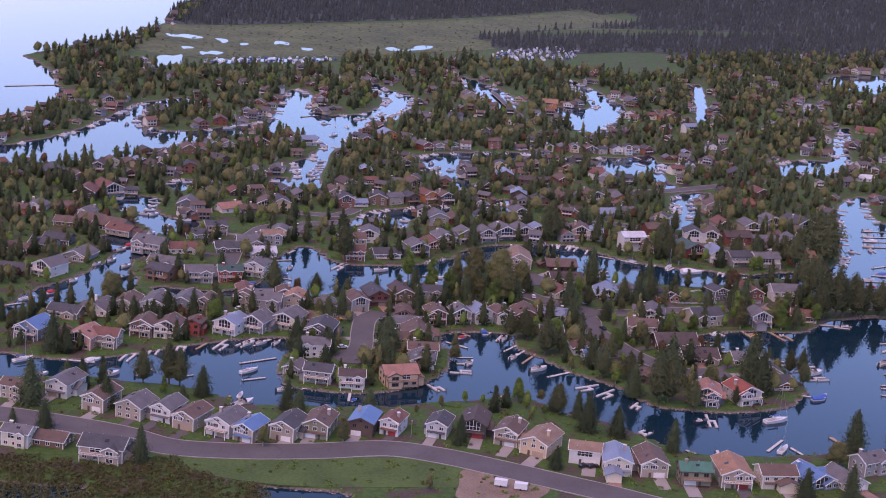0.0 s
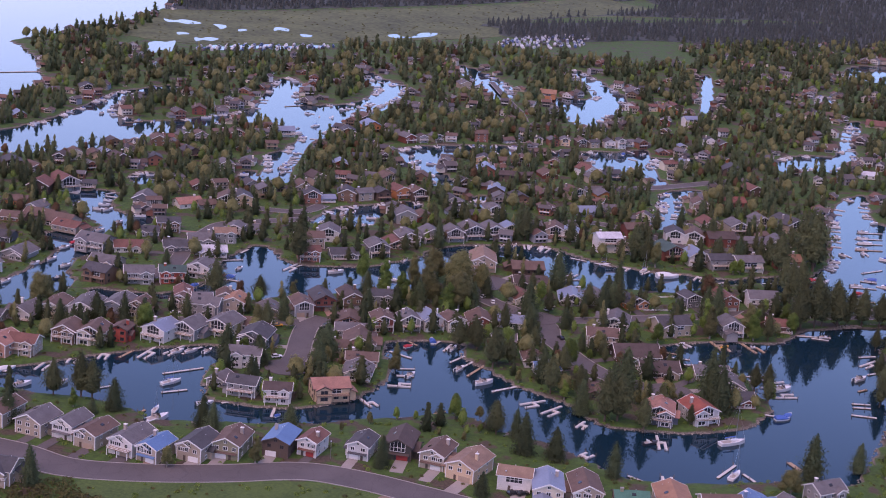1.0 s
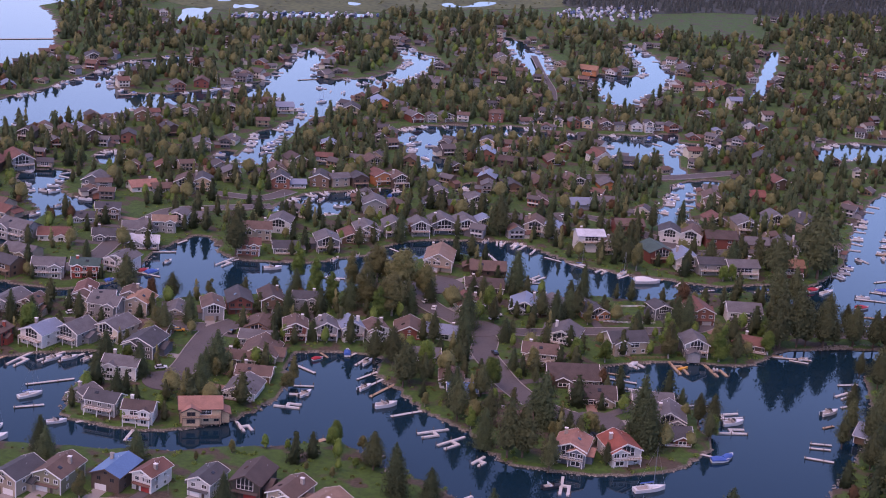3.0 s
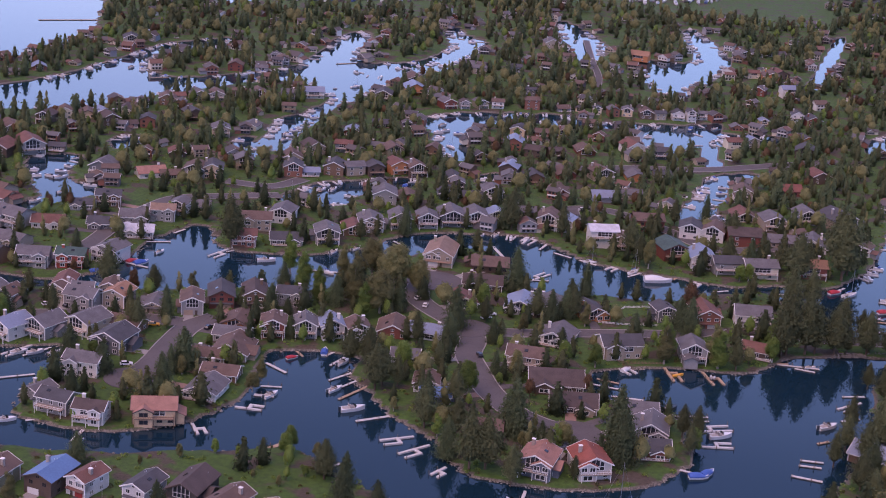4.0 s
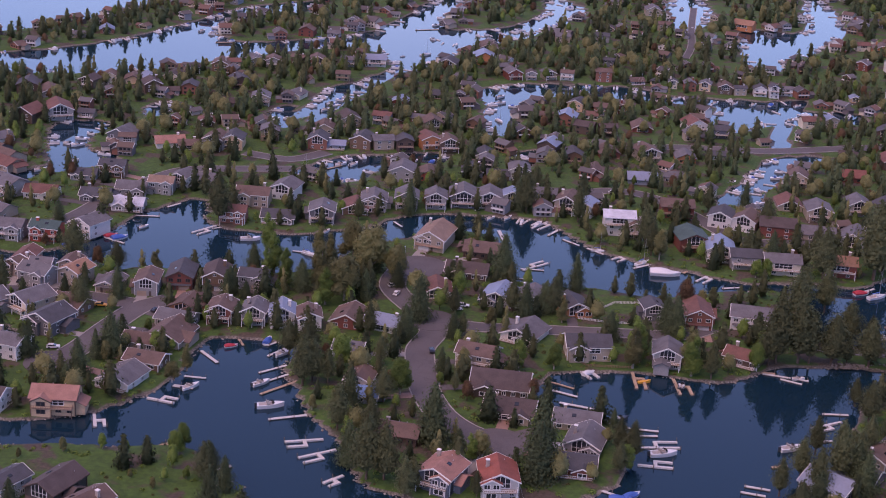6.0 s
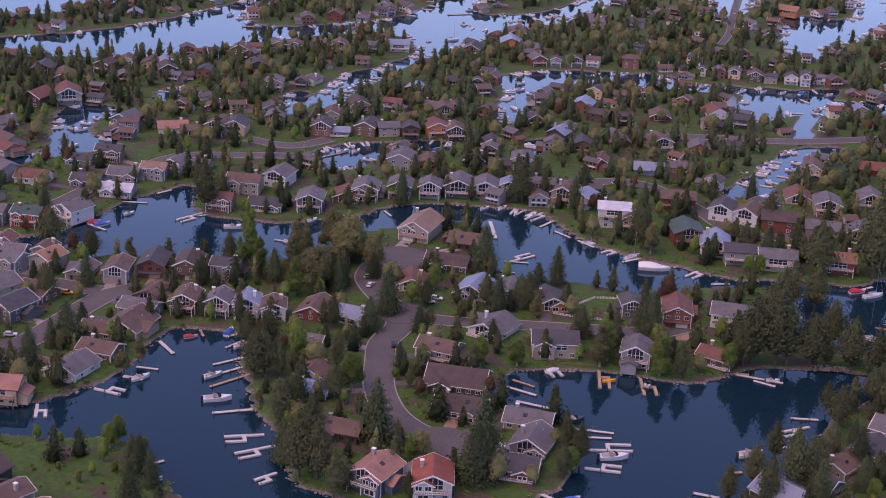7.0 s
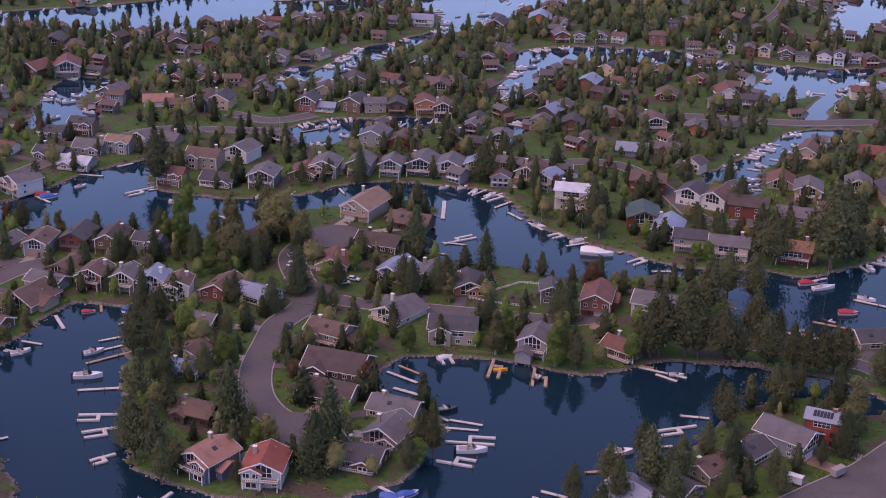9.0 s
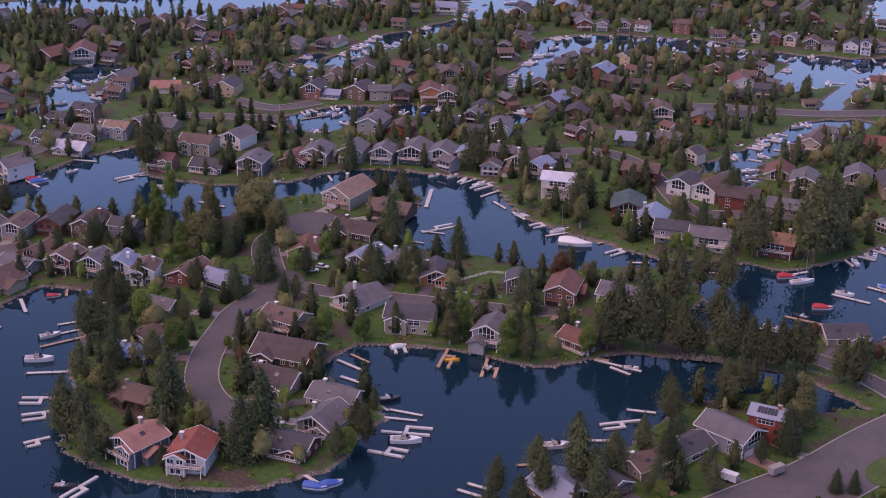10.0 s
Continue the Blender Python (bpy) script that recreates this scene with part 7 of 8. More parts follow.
tree(4.2, 485.8, 9.8, "y")
tree(13.8, 485.8, 12.5, "y")
tree(99.1, 476.6, 9.9, "y")
tree(111.0, 479.7, 9.9, "y")
tree(-210.6, 846.2, 7.0, "p")
tree(-199.8, 863.6, 7.1, "p")
tree(-181.6, 895.9, 8.5, "y")
tree(-181.1, 853.4, 8.1, "y")
tree(85.8, 550.8, 10.8, "p")
tree(146.8, 567.9, 13.9, "p")
tree(135.8, 530.8, 12.2, "p")

# ---- docks, boats, cars and street things ----
dock(4.6, 438.9, 11.0, 434.6, 1.1, True)
dock(7.7, 425.0, 12.6, 426.1, .9, True)
u_dock(6.0, 411.8, 12.3, 412.1, 2.0, True)
dock(7.9, 419.7, 12.5, 420.4, 1.6, True)
dock(25.7, 440.2, 21.8, 433.8, .9, True)
dock(28.0, 435.9, 23.6, 427.1, .9, True)
dock(31.5, 434.0, 26.9, 424.0, 1.0, False)
dock(40.2, 419.0, 33.7, 413.7, 1.1, True)
u_dock(47.8, 410.3, 41.2, 405.8, 2.2, True)
u_dock(52.0, 407.2, 46.6, 400.7, 2.2, True)
u_dock(57.6, 397.8, 55.3, 393.3, 1.6, True)
dock(21.6, 449.3, 19.6, 442.9, .9, True)
dock(19.2, 453.9, 16.9, 448.3, .9, True)
boat(22.1, 445.5, 65, "m", 1)
boat(24.6, 429.0, 60, "m", 1)
boat(31.4, 419.6, 35, "m", 1.3)
boat(16.0, 450.6, 100, "b", 1)
boat(9.6, 444.3, 45, "r", .7)
boat(11.6, 420.7, 63, "m", 1)
dock(11.9, 445.9, 9.4, 448.6, .8, False)
u_dock(86.7, 468.0, 90.9, 463.9, 2, True)
boat(89.6, 466.9, 63, "w", .5)
u_dock(98.1, 473.5, 101.7, 463.5, 2, False)
boat(102.4, 467.7, 35, "k", 1.4)
u_dock(108.2, 472.3, 111.4, 464.8, 2.6, False)
boat(110.8, 469.1, 92, "d", 1)
dock(126.8, 484.7, 137.4, 485.3, 1.0, True)
dock(131.1, 483.5, 136.2, 482.7, 1.0, True)
dock(126.0, 485.2, 129.6, 485.9, 1.2, False)
dock(82.5, 454.4, 90.5, 453.3, 1.0, True)
dock(83.1, 458.2, 88.7, 457.1, .8, False)
dock(87.6, 448.7, 95.5, 448.8, 1.1, True)
boat(101.7, 446.1, 44, "d", 1.1)
dock(99.0, 443.1, 104.2, 442.2, 1.0, True)
dock(104.1, 442.7, 110.8, 444.2, .9, True)
dock(104.7, 439.3, 111.1, 441.9, .9, True)
u_dock(107.8, 434.6, 116.5, 438.6, 2.5, True)
boat(113.9, 434.1, 31, "m", 1.3)
u_dock(110.0, 427.3, 117.0, 429.0, 2.2, True)
dock(105.6, 413.7, 112.2, 412.1, 1.0, True)
boat(111.9, 413.7, 58, "b", 1)
u_dock(146.8, 466.4, 141.1, 460.3, 1.8, True)
dock(145.9, 456.1, 141.6, 453.1, 1.0, True)
boat(138.3, 448.3, 40, "m", 1.2)
dock(138.5, 440.3, 135.7, 438.1, 1.0, False)
dock(136.8, 428.1, 131.7, 427.7, 1.0, True)
dock(136.3, 425.2, 131.3, 424.9, 1.0, True)
dock(136.3, 418.2, 129.6, 419.0, 1.1, True)
boat(92.3, 539.2, 17, "w", 1)
dock(96.7, 542.6, 99.1, 548.9, 1.0, False)
u_dock(104.2, 546.0, 101.2, 538.1, 2, True)
dock(112.8, 538.7, 108.5, 535.9, 1, True)
boat(84.8, 544.6, 63, "s", .9)
dock(88.1, 546.6, 83.5, 539.8, 1.0, True)
u_dock(79.4, 549.6, 76.4, 543.8, 2, True)
boat(71.3, 548.8, 7, "s", .7)
dock(67.8, 549.6, 73.3, 546.8, 1.0, True)
dock(65.2, 550.7, 59.5, 553.6, 1.0, True)
u_dock(52.6, 569.7, 48.9, 558.9, 2, True)
dock(56.7, 562.7, 54.9, 554.8, 1, True)
dock(46.2, 566.6, 45.0, 560.0, 1, True)
boat(35.4, 561.3, 64, "m", .8)
boat(39.8, 564.0, 70, "m", .9)
dock(41.6, 567.4, 38.7, 564.8, .8, True)
dock(40.8, 552.1, 47.2, 539.9, 1.4, True)
u_dock(56.5, 524.3, 61.2, 532.7, 1.8, True)
dock(55.6, 524.9, 61.7, 526.7, .8, True)
dock(52.7, 516.6, 61.0, 518.5, .8, True)
boat(143.6, 549.2, 40, "r", 1)
boat(147.7, 548.5, 47, "s", 1)
dock(146.5, 555.1, 142.1, 548.3, 1, True)
boat(-18.8, 512.0, 27, "m", 1.2)
u_dock(-32.3, 517.7, -35.4, 509.4, 2, True)
dock(-29.8, 518.0, -32.0, 515.0, .9, True)
boat(-50.6, 496.1, 58, "b", 1.1)
boat(-53.5, 496.7, 65, "r", .9)
dock(-54.4, 494.9, -47.5, 493.2, 1.0, True)
boat(-49.5, 507.2, 69, "m", .8)
dock(-57.1, 514.7, -50.1, 517.4, 1, True)
boat(-59.6, 484.8, 65, "b", .9)
dock(-52.2, 525.8, -50.5, 530.4, 1, True)
boat(0.3, 508.7, -21, "s", .8)
dock(-4.6, 509.1, 3.6, 510.1, 1, True)
boat(-2.9, 527.4, 73, "m", .9)
boat(2.6, 533.0, 66, "m", .9)
dock(11.1, 545.0, 14.7, 542.0, .8, True)
boat(-111.0, 566.8, -10, "m", 1)
boat(-107.9, 566.9, 51, "m", 1)
boat(-95.1, 562.1, -1, "m", 1)
boat(-90.4, 565.8, 7, "m", 1)
boat(-24.6, 589.5, 55, "m", 1)
boat(-20.9, 591.6, 77, "m", 1)
boat(-30.5, 574.3, 65, "s", .8)
boat(-13.5, 604.0, 76, "m", .9)
boat(0.7, 606.5, 88, "b", .9)
dock(-27.3, 581.5, -23.9, 588.5, .8, False)
boat(-170.0, 738.8, 70, "m", 1.2)
boat(-176.7, 706.9, 35, "m", 1)
boat(-155.2, 742.2, 79, "m", .9)
boat(-104.9, 755.3, 57, "s", 1)
boat(-107.4, 751.5, 27, "m", 1.2)
boat(-62.3, 744.6, 55, "m", .5)
boat(-55.1, 752.7, 51, "s", .9)
boat(-47.4, 741.7, 54, "m", 1)
boat(-2.6, 691.5, 43, "m", 1)
boat(-5.4, 700.6, 63, "m", 1)
boat(-57.4, 657.9, 55, "m", 1)
boat(-55.8, 648.7, 65, "m", 1)
boat(-50.2, 640.9, 86, "m", 1)
boat(4.7, 667.0, -45, "s", .8)
boat(15.5, 660.0, 44, "m", .9)
boat(15.3, 729.0, 67, "m", 1)
boat(24.4, 736.0, 62, "m", 1)
boat(40.7, 736.5, -18, "s", 1)
boat(56.0, 734.7, 55, "m", 1)
boat(71.1, 736.2, 65, "m", .9)
boat(78.1, 739.4, 63, "m", .9)
boat(85.1, 741.6, 64, "m", .9)
boat(91.5, 745.0, 76, "b", .9)
boat(101.6, 723.7, 57, "m", 1)
boat(101.3, 748.5, 58, "m", .9)
boat(117.1, 663.6, 54, "m", 1)
boat(94.9, 632.8, 65, "m", 1)
boat(99.4, 649.1, 54, "m", 1)
boat(98.1, 642.1, 9, "m", 1)
boat(102.1, 661.9, 51, "m", 1)
boat(85.0, 696.9, 86, "m", .8)
boat(-160.6, 770.7, 81, "m", 1)
boat(-162.0, 791.7, 74, "m", 1.2)
boat(-162.2, 814.6, 75, "m", 1)
boat(-136.9, 835.2, 84, "m", 1)
boat(-134.0, 818.3, 82, "m", 1)
boat(83.5, 933.4, 75, "m", 1)
boat(87.0, 917.2, 66, "m", 1)
boat(100.3, 930.6, 76, "m", 1)
boat(21.4, 921.2, 79, "m", .9)
boat(34.9, 917.7, 86, "m", .9)
boat(68.7, 829.5, 77, "m", .9)
boat(-99.4, 856.7, 88, "m", .9)
boat(-33.6, 871.6, 88, "m", .9)
dock(-172.0, 716.4, -180.8, 702.2, 1, False)
dock(-169.5, 747.6, -171.4, 734.9, 1, False)
dock(-67.8, 804.6, -76.3, 797.1, 1, False)
dock(-133.2, 730.5, -140.0, 725.4, 1, False)
dock(-100.2, 399.2, -91.0, 398.7, 1.2, True)
boat(-91.7, 400.4, 48, "w", .6)
boat(-110.0, 396.7, 45, "s", 1)
dock(-106.5, 404.1, -110.1, 398.4, 1, True)
u_dock(-82.7, 414.1, -84.8, 401.8, 2, True)
u_dock(-77.9, 418.3, -78.4, 408.6, 2, True)
u_dock(-71.0, 420.8, -71.4, 413.6, 1.8, True)
dock(-63.3, 423.6, -66.2, 415.8, 1, False)
u_dock(-58.8, 426.7, -61.5, 416.9, 2, True)
u_dock(-51.5, 429.1, -55.5, 421.3, 1.6, True)
boat(-52.4, 423.9, 48, "m", 1)
dock(-46.6, 429.4, -50.6, 422.4, 1, True)
boat(-48.9, 425.2, 48, "m", 1)
boat(-44.5, 426.3, 66, "m", .9)
dock(-43.1, 413.2, -52.5, 406.4, 1, True)
boat(-49.0, 400.6, 46, "s", 1)
dock(-44.0, 396.5, -49.9, 393.0, 1, True)
boat(-37.9, 388.2, 31, "m", 1)
dock(-33.8, 389.3, -29.5, 392.8, 1, True)
boat(-19.0, 384.2, 55, "b", .5)
dock(-20.4, 389.7, -20.4, 383.1, 1, True)
u_dock(0.1, 400.2, 3.3, 395.4, 1.8, True)
boat(-47.0, 375.2, 51, "m", 1.5)
dock(-50.8, 369.1, -45.9, 375.0, 1.4, True)
boat(-48.7, 381.7, 84, "s", .7)
dock(-52.9, 377.6, -51.1, 380.6, 1, False)
boat(-102.4, 386.0, 44, "m", 1)
boat(-94.4, 386.4, 40, "m", 1)
boat(-84.8, 390.2, 42, "m", 1.2)
boat(-76.3, 393.2, 42, "m", 1.2)
dock(-66.6, 392.0, -63.2, 394.5, 1, True)
boat(-37.4, 373.7, 49, "m", 1)
dock(-35.0, 363.7, -34.2, 370.4, 1, True)
dock(-25.9, 368.6, -24.2, 375.0, 1.2, True)
boat(73.3, 386.6, 32, "d", 1.1)
u_dock(75.4, 392.4, 75.3, 383.5, 1.6, True)
boat(94.2, 391.3, 27, "s", 1.25)
boat(92.0, 370.6, 61, "s", 1)
dock(87.7, 368.8, 93.1, 377.4, 1, True)
dock(96.4, 368.2, 94.2, 372.4, 1, True)
boat(110.1, 411.3, 19, "b", 1)
u_dock(55.6, 372.2, 58.8, 376.1, 2, True)
u_dock(76.3, 360.8, 76.5, 366.7, 2, True)
dock(69.5, 362.8, 66.2, 365.5, 1, True)
dock(31.0, 383.7, 36.0, 392.0, 1, True)
boat(38.4, 383.9, 58, "m", 1)
dock(19.4, 393.7, 21.7, 396.8, 1.6, False)
dock(109.1, 376.7, 106.7, 382.0, 1.6, False)
boat(172.1, 665.1, 62, "m", .9)
boat(167.8, 649.7, 27, "m", .9)
boat(163.7, 632.1, 49, "m", 1)
boat(155.3, 573.9, 38, "m", .8)
boat(135.0, 485.5, 27, "m", .7)
boat(-123.9, 451.2, 50, "s", .9)
boat(-118.1, 459.7, 44, "r", .9)
boat(-115.3, 473.4, 64, "m", 1)
boat(-112.8, 494.0, 59, "m", 1)
boat(-109.0, 500.1, 61, "m", 1)
boat(-108.9, 514.3, 51, "m", 1)
boat(-106.8, 520.8, 45, "r", .9)
boat(-100.5, 515.6, 58, "m", 1)
boat(-102.9, 494.3, 55, "m", 1)
boat(-101.0, 481.0, 46, "d", 1)
dock(-97.4, 470.7, -91.8, 474.8, 1, True)
dock(-129.0, 443.0, -123.6, 447.1, 1, True)
boat(-103.4, 538.6, 57, "m", 1)
boat(-100.0, 551.3, 57, "m", .9)
boat(-98.3, 570.0, 61, "m", 1)
dock(147.9, 470.7, 142.4, 468.7, 1, True)
dock(125.1, 540.8, 130.4, 542.4, 1, True)
boat(129.6, 543.6, 103, "b", .7)
boat(157.0, 536.8, 30, "r", 1)
car(30.2, 495.5, 50, "w")
car(32.9, 490.6, 92, "w")
car(53.3, 460.6, 115, "k")
car(50.2, 487.5, 38, "w")
car(-28.8, 450.5, 18, "y")
car(-25.2, 424.2, 28, "w")
car(-59.2, 454.1, 39, "w")
car(-54.2, 455.2, 77, "k")
car(50.9, 490.6, 12, "w")
car(39.2, 348.0, 31, "k")
car(41.3, 348.1, 31, "k")
car(103.0, 498.9, 37, "k")
car(127.4, 576.5, 37, "w")
car(62.9, 601.0, 29, "w")
car(-15.4, 453.6, 81, "k")
street_lamp(-3.1, 359.2)
street_lamp(70.9, 342.1)
street_lamp(37.3, 350.7)
street_lamp(28.4, 504.9)
street_lamp(176.4, 470.4)
street_lamp(26.3, 513.9)
fence([(78.5, 496.7), (81.4, 501.4), (85.1, 510.6), (92.1, 513.7)], True)
fence([(79.3, 496.2), (85.1, 496.6), (95.0, 499.6)], True)
fence([(79.0, 475.6), (88.5, 469.1), (98.3, 472.5)], False)
trailer(176.7, 460.7, 68, CONCRETE, "grey box trailer parked beside the road")
trailer(170.7, 453.7, -2, GEL_WHITE, "white box trailer parked beside the road")
trailer(18.7, 332.7, -10, GEL_WHITE, "white box trailer parked beside the road")
trailer(23.3, 331.5, -10, GEL_WHITE, "white box trailer parked beside the road")
dock(-212.2, 842.9, -239.1, 825.0, 1.8, False)
dock(185.9, 627.6, 175.7, 626.0, 1.1, True)
boat(178.3, 627.7, 5, "m", 0.95)
dock(183.5, 617.5, 172.6, 615.7, 1.1, True)
boat(175.8, 617.4, 175, "m", 0.95)
dock(181.7, 609.5, 171.3, 607.8, 1.1, True)
boat(175.1, 609.5, 5, "s", 0.95)
dock(179.5, 600.0, 168.9, 598.2, 1.1, False)
boat(171.5, 599.9, 175, "m", 0.95)
dock(172.8, 571.2, 164.2, 565.0, 1.1, True)
dock(167.1, 553.7, 161.3, 554.2, 1.1, True)
boat(165.1, 555.9, 175, "b", 0.95)
dock(165.0, 545.5, 155.8, 545.5, 1.1, True)
boat(158.4, 547.2, 5, "m", 0.95)
dock(160.7, 528.5, 151.3, 527.8, 1.1, False)
boat(154.5, 529.5, 175, "d", 0.95)
dock(158.5, 519.9, 148.0, 518.7, 1.1, True)
boat(151.8, 520.4, 5, "m", 0.95)
lay_kerbs()

# ---- far houses beyond the lagoons, joined ----
far_rng = random.Random(77)


def island_colours(name, colours, rough):
    """One of several paints for each separate piece of a joined mesh."""
    m = bpy.data.materials.new(name)
    m.use_nodes = True
    nodes, links = m.node_tree.nodes, m.node_tree.links
    geo, ramp = nodes.new("ShaderNodeNewGeometry"), nodes.new("ShaderNodeValToRGB")
    ramp.color_ramp.interpolation = "CONSTANT"
    for k, col in enumerate(colours):
        el = ramp.color_ramp.elements[k] if k < 2 else ramp.color_ramp.elements.new(k / len(colours))
        el.position, el.color = k / len(colours), (*col, 1)
    links.new(geo.outputs["Random Per Island"], ramp.inputs[0])
    links.new(ramp.outputs[0], nodes["Principled BSDF"].inputs["Base Color"])
    nodes["Principled BSDF"].inputs["Roughness"].default_value = rough
    return m


def far_houses(spots):
    walls, roofs, glass, trim = Shape(), Shape(), Shape(), Shape()
    for px, py in spots:
        w, n = far_rng.uniform(4.4, 6.8), far_rng.choice((1, 2, 2))
        dp, h, along, turn = w * far_rng.uniform(0.7, 1.1), STOREY * n, far_rng.random() < 0.5, pose(px, py, LAND, 0, 0, far_rng.uniform(-40, 40)) @ Matrix.Diagonal((0.84, 0.84, 0.84, 1))
        rise = (w if along else dp) * 0.24
        for gathered, piece in ((walls, body(w, dp, h, rise, along)), (roofs, roof_slabs(w, dp, h, rise, along))):
            gathered.add([turn @ Vector(v) for v in piece.v], piece.f)
        for level in range(n):
            for k in (-0.28, 0.0, 0.28):
                q = Shape().box(w * k - 0.5, -dp / 2 - 0.05, level * STOREY + 0.45, w * k + 0.5, -dp / 2 + 0.05, level * STOREY + 1.3)
                glass.add([turn @ Vector(v) for v in q.v], q.f)
        for end in (-1, 1):
            q = fascia(w, dp, h, rise, along, end)
            trim.add([turn @ Vector(v) for v in q.v], q.f)
        if n == 2:
            q = Shape().box(-w * 0.42, -dp / 2 - 1.1, STOREY - 0.12, w * 0.42, -dp / 2, STOREY).box(-w * 0.42, -dp / 2 - 1.1, STOREY, w * 0.42, -dp / 2 - 1.02, STOREY + 0.5)
            trim.add([turn @ Vector(v) for v in q.v], q.f)
        # a lower wing beside the house
        side = far_rng.choice((-1, 1))
        wing = turn @ pose(side * w * 0.68, far_rng.uniform(-1, 1), 0, 0, 0, 0)
        for gathered, piece in ((walls, body(w * 0.55, dp * 0.8, STOREY, rise * 0.6, not along)), (roofs, roof_slabs(w * 0.55, dp * 0.8, STOREY, rise * 0.6, not along))):
            gathered.add([wing @ Vector(v) for v in piece.v], piece.f)
        HOUSES.append((px, py, w * 0.6))
    tagged(new("far_house_trim", trim.mesh("far_house_trim", island_colours("far_trims", ((0.5, 0.48, 0.47), (0.12, 0.08, 0.06), (0.3, 0.26, 0.22), (0.55, 0.53, 0.52)), 0.7))), "gable boards and balconies of many far houses", "houses", kind="stuff")
    tagged(new("far_house_walls", walls.mesh("far_house_walls", island_colours("far_sidings", ((0.33, 0.27, 0.21), (0.16, 0.10, 0.06), (0.25, 0.24, 0.25), (0.56, 0.49, 0.4), (0.22, 0.09, 0.06), (0.6, 0.58, 0.56), (0.12, 0.1, 0.1)), 0.8))), "walls of many far timber houses", "houses", kind="stuff")
    tagged(new("far_house_roofs", roofs.mesh("far_house_roofs", island_colours("far_shingles", ((0.10, 0.095, 0.10), (0.10, 0.068, 0.055), (0.06, 0.055, 0.06), (0.125, 0.07, 0.055), (0.08, 0.07, 0.07)), 0.9))), "roofs of many far timber houses", "houses", kind="stuff")
    tagged(new("far_house_windows", glass.mesh("far_house_windows", GLASS)), "dark windows of many far houses", "windows", kind="stuff")




def shore_first(spots, n):
    """The n places nearest to the water, then those inland."""
    d = shore_distance(spots)
    return [spots[k] for k in np.argsort(d, kind="stable")[:n]]


far_houses(shore_first(free_spots(2600, -270, 330, 560, 780, 60, 2.6, 1.2, 6.4, 1.2), 165) + shore_first(free_spots(5200, -305, 440, 780, 1240, 61, 2.6, 1.0, 6.6, 1.2), 340))

# ---- planting ----
plant(250, -130, 235, 372, 500, 21, "ccccppbbyyor", 4.2, 9.0, gap=4.0, shore=1.0, road=1.3)
grove(free_spots(3300, -190, 260, 380, 600, 22, 2.2, 1.0, 3.2, 0.8), "cccccppppppbbbooyyr", 4.4, 8.8, 32)
grove(free_spots(4300, -260, 300, 600, 780, 23, 4.5, 1.0, 3.3, 0.72), "ccccccpppppbbooyr", 4.8, 8.8, 33, 3)
grove(free_spots(8400, -345, 440, 780, 1260, 24, 4.5, 1.0, 3.5, 0.68), "ccccccppppbboooyyr", 5.0, 9.8, 34, 6)
far_berths(620, 560, 1080, 91)
bushes("shrubs", "low green garden shrubs near the water and houses", free_spots(4800, -150, 250, 305, 640, 31, 0.0, 0.8, 1.2, 0.72), 0.4, 1.0, LEAF_GREEN, 41)
bushes("dry_shrubs", "low olive-brown shrubs along the banks", free_spots(2200, -150, 250, 305, 640, 35, 0.1, 0.8, 1.3, 0.75), 0.3, 0.7, SCRUB, 45)
stones("bank_stones", shore_spots(4200, 640, 51), 52)
rubble_rng = random.Random(53)
RUBBLE_LINE = [(141.1, 496.7), (152.4, 501.3), (162.8, 504.6), (174.8, 504.2), (178.6, 503.7)]
rubble = []
for (ax, ay), (bx, by) in zip(RUBBLE_LINE[:-1], RUBBLE_LINE[1:]):
    for k in range(int(math.hypot(bx - ax, by - ay) * 11)):
        u, off = rubble_rng.random(), rubble_rng.uniform(-2.2, 0.2)
        rubble.append((ax + (bx - ax) * u, ay + (by - ay) * u + off, 0.35 + 0.16 * (off + 2.2)))
stones("causeway_stones", rubble, 54)

# ---- marsh, woods and scrub beyond and before the houses ----


def patch(name, outline, z, mat, label):
    loop = smooth_loop(outline, 4)
    s = Shape().loft([[(x, y, z - 0.3) for x, y in loop], [(x, y, z) for x, y in loop]])
    tagged(new(name, s.mesh(name, mat)), label, "ground", kind="structure")


def inside_spots(n, outline, seed, gap):
    loop = smooth_loop(outline, 4)
    rng = np.random.default_rng(seed)
    lo, hi = loop.min(0), loop.max(0)
    pts = rng.uniform(lo, hi, (n, 2))
    pts = pts[signed_reach(pts, loop) < -0.3]
    cells, kept = {}, []
    for p in pts:
        i, j = int(p[0] // 6), int(p[1] // 6)
        if all((p[0] - q[0]) ** 2 + (p[1] - q[1]) ** 2 > gap * gap for a in (-1, 0, 1) for b in (-1, 0, 1) for q in cells.get((i + a, j + b), ())):
            kept.append(p)
            cells.setdefault((i, j), []).append(p)
    return kept


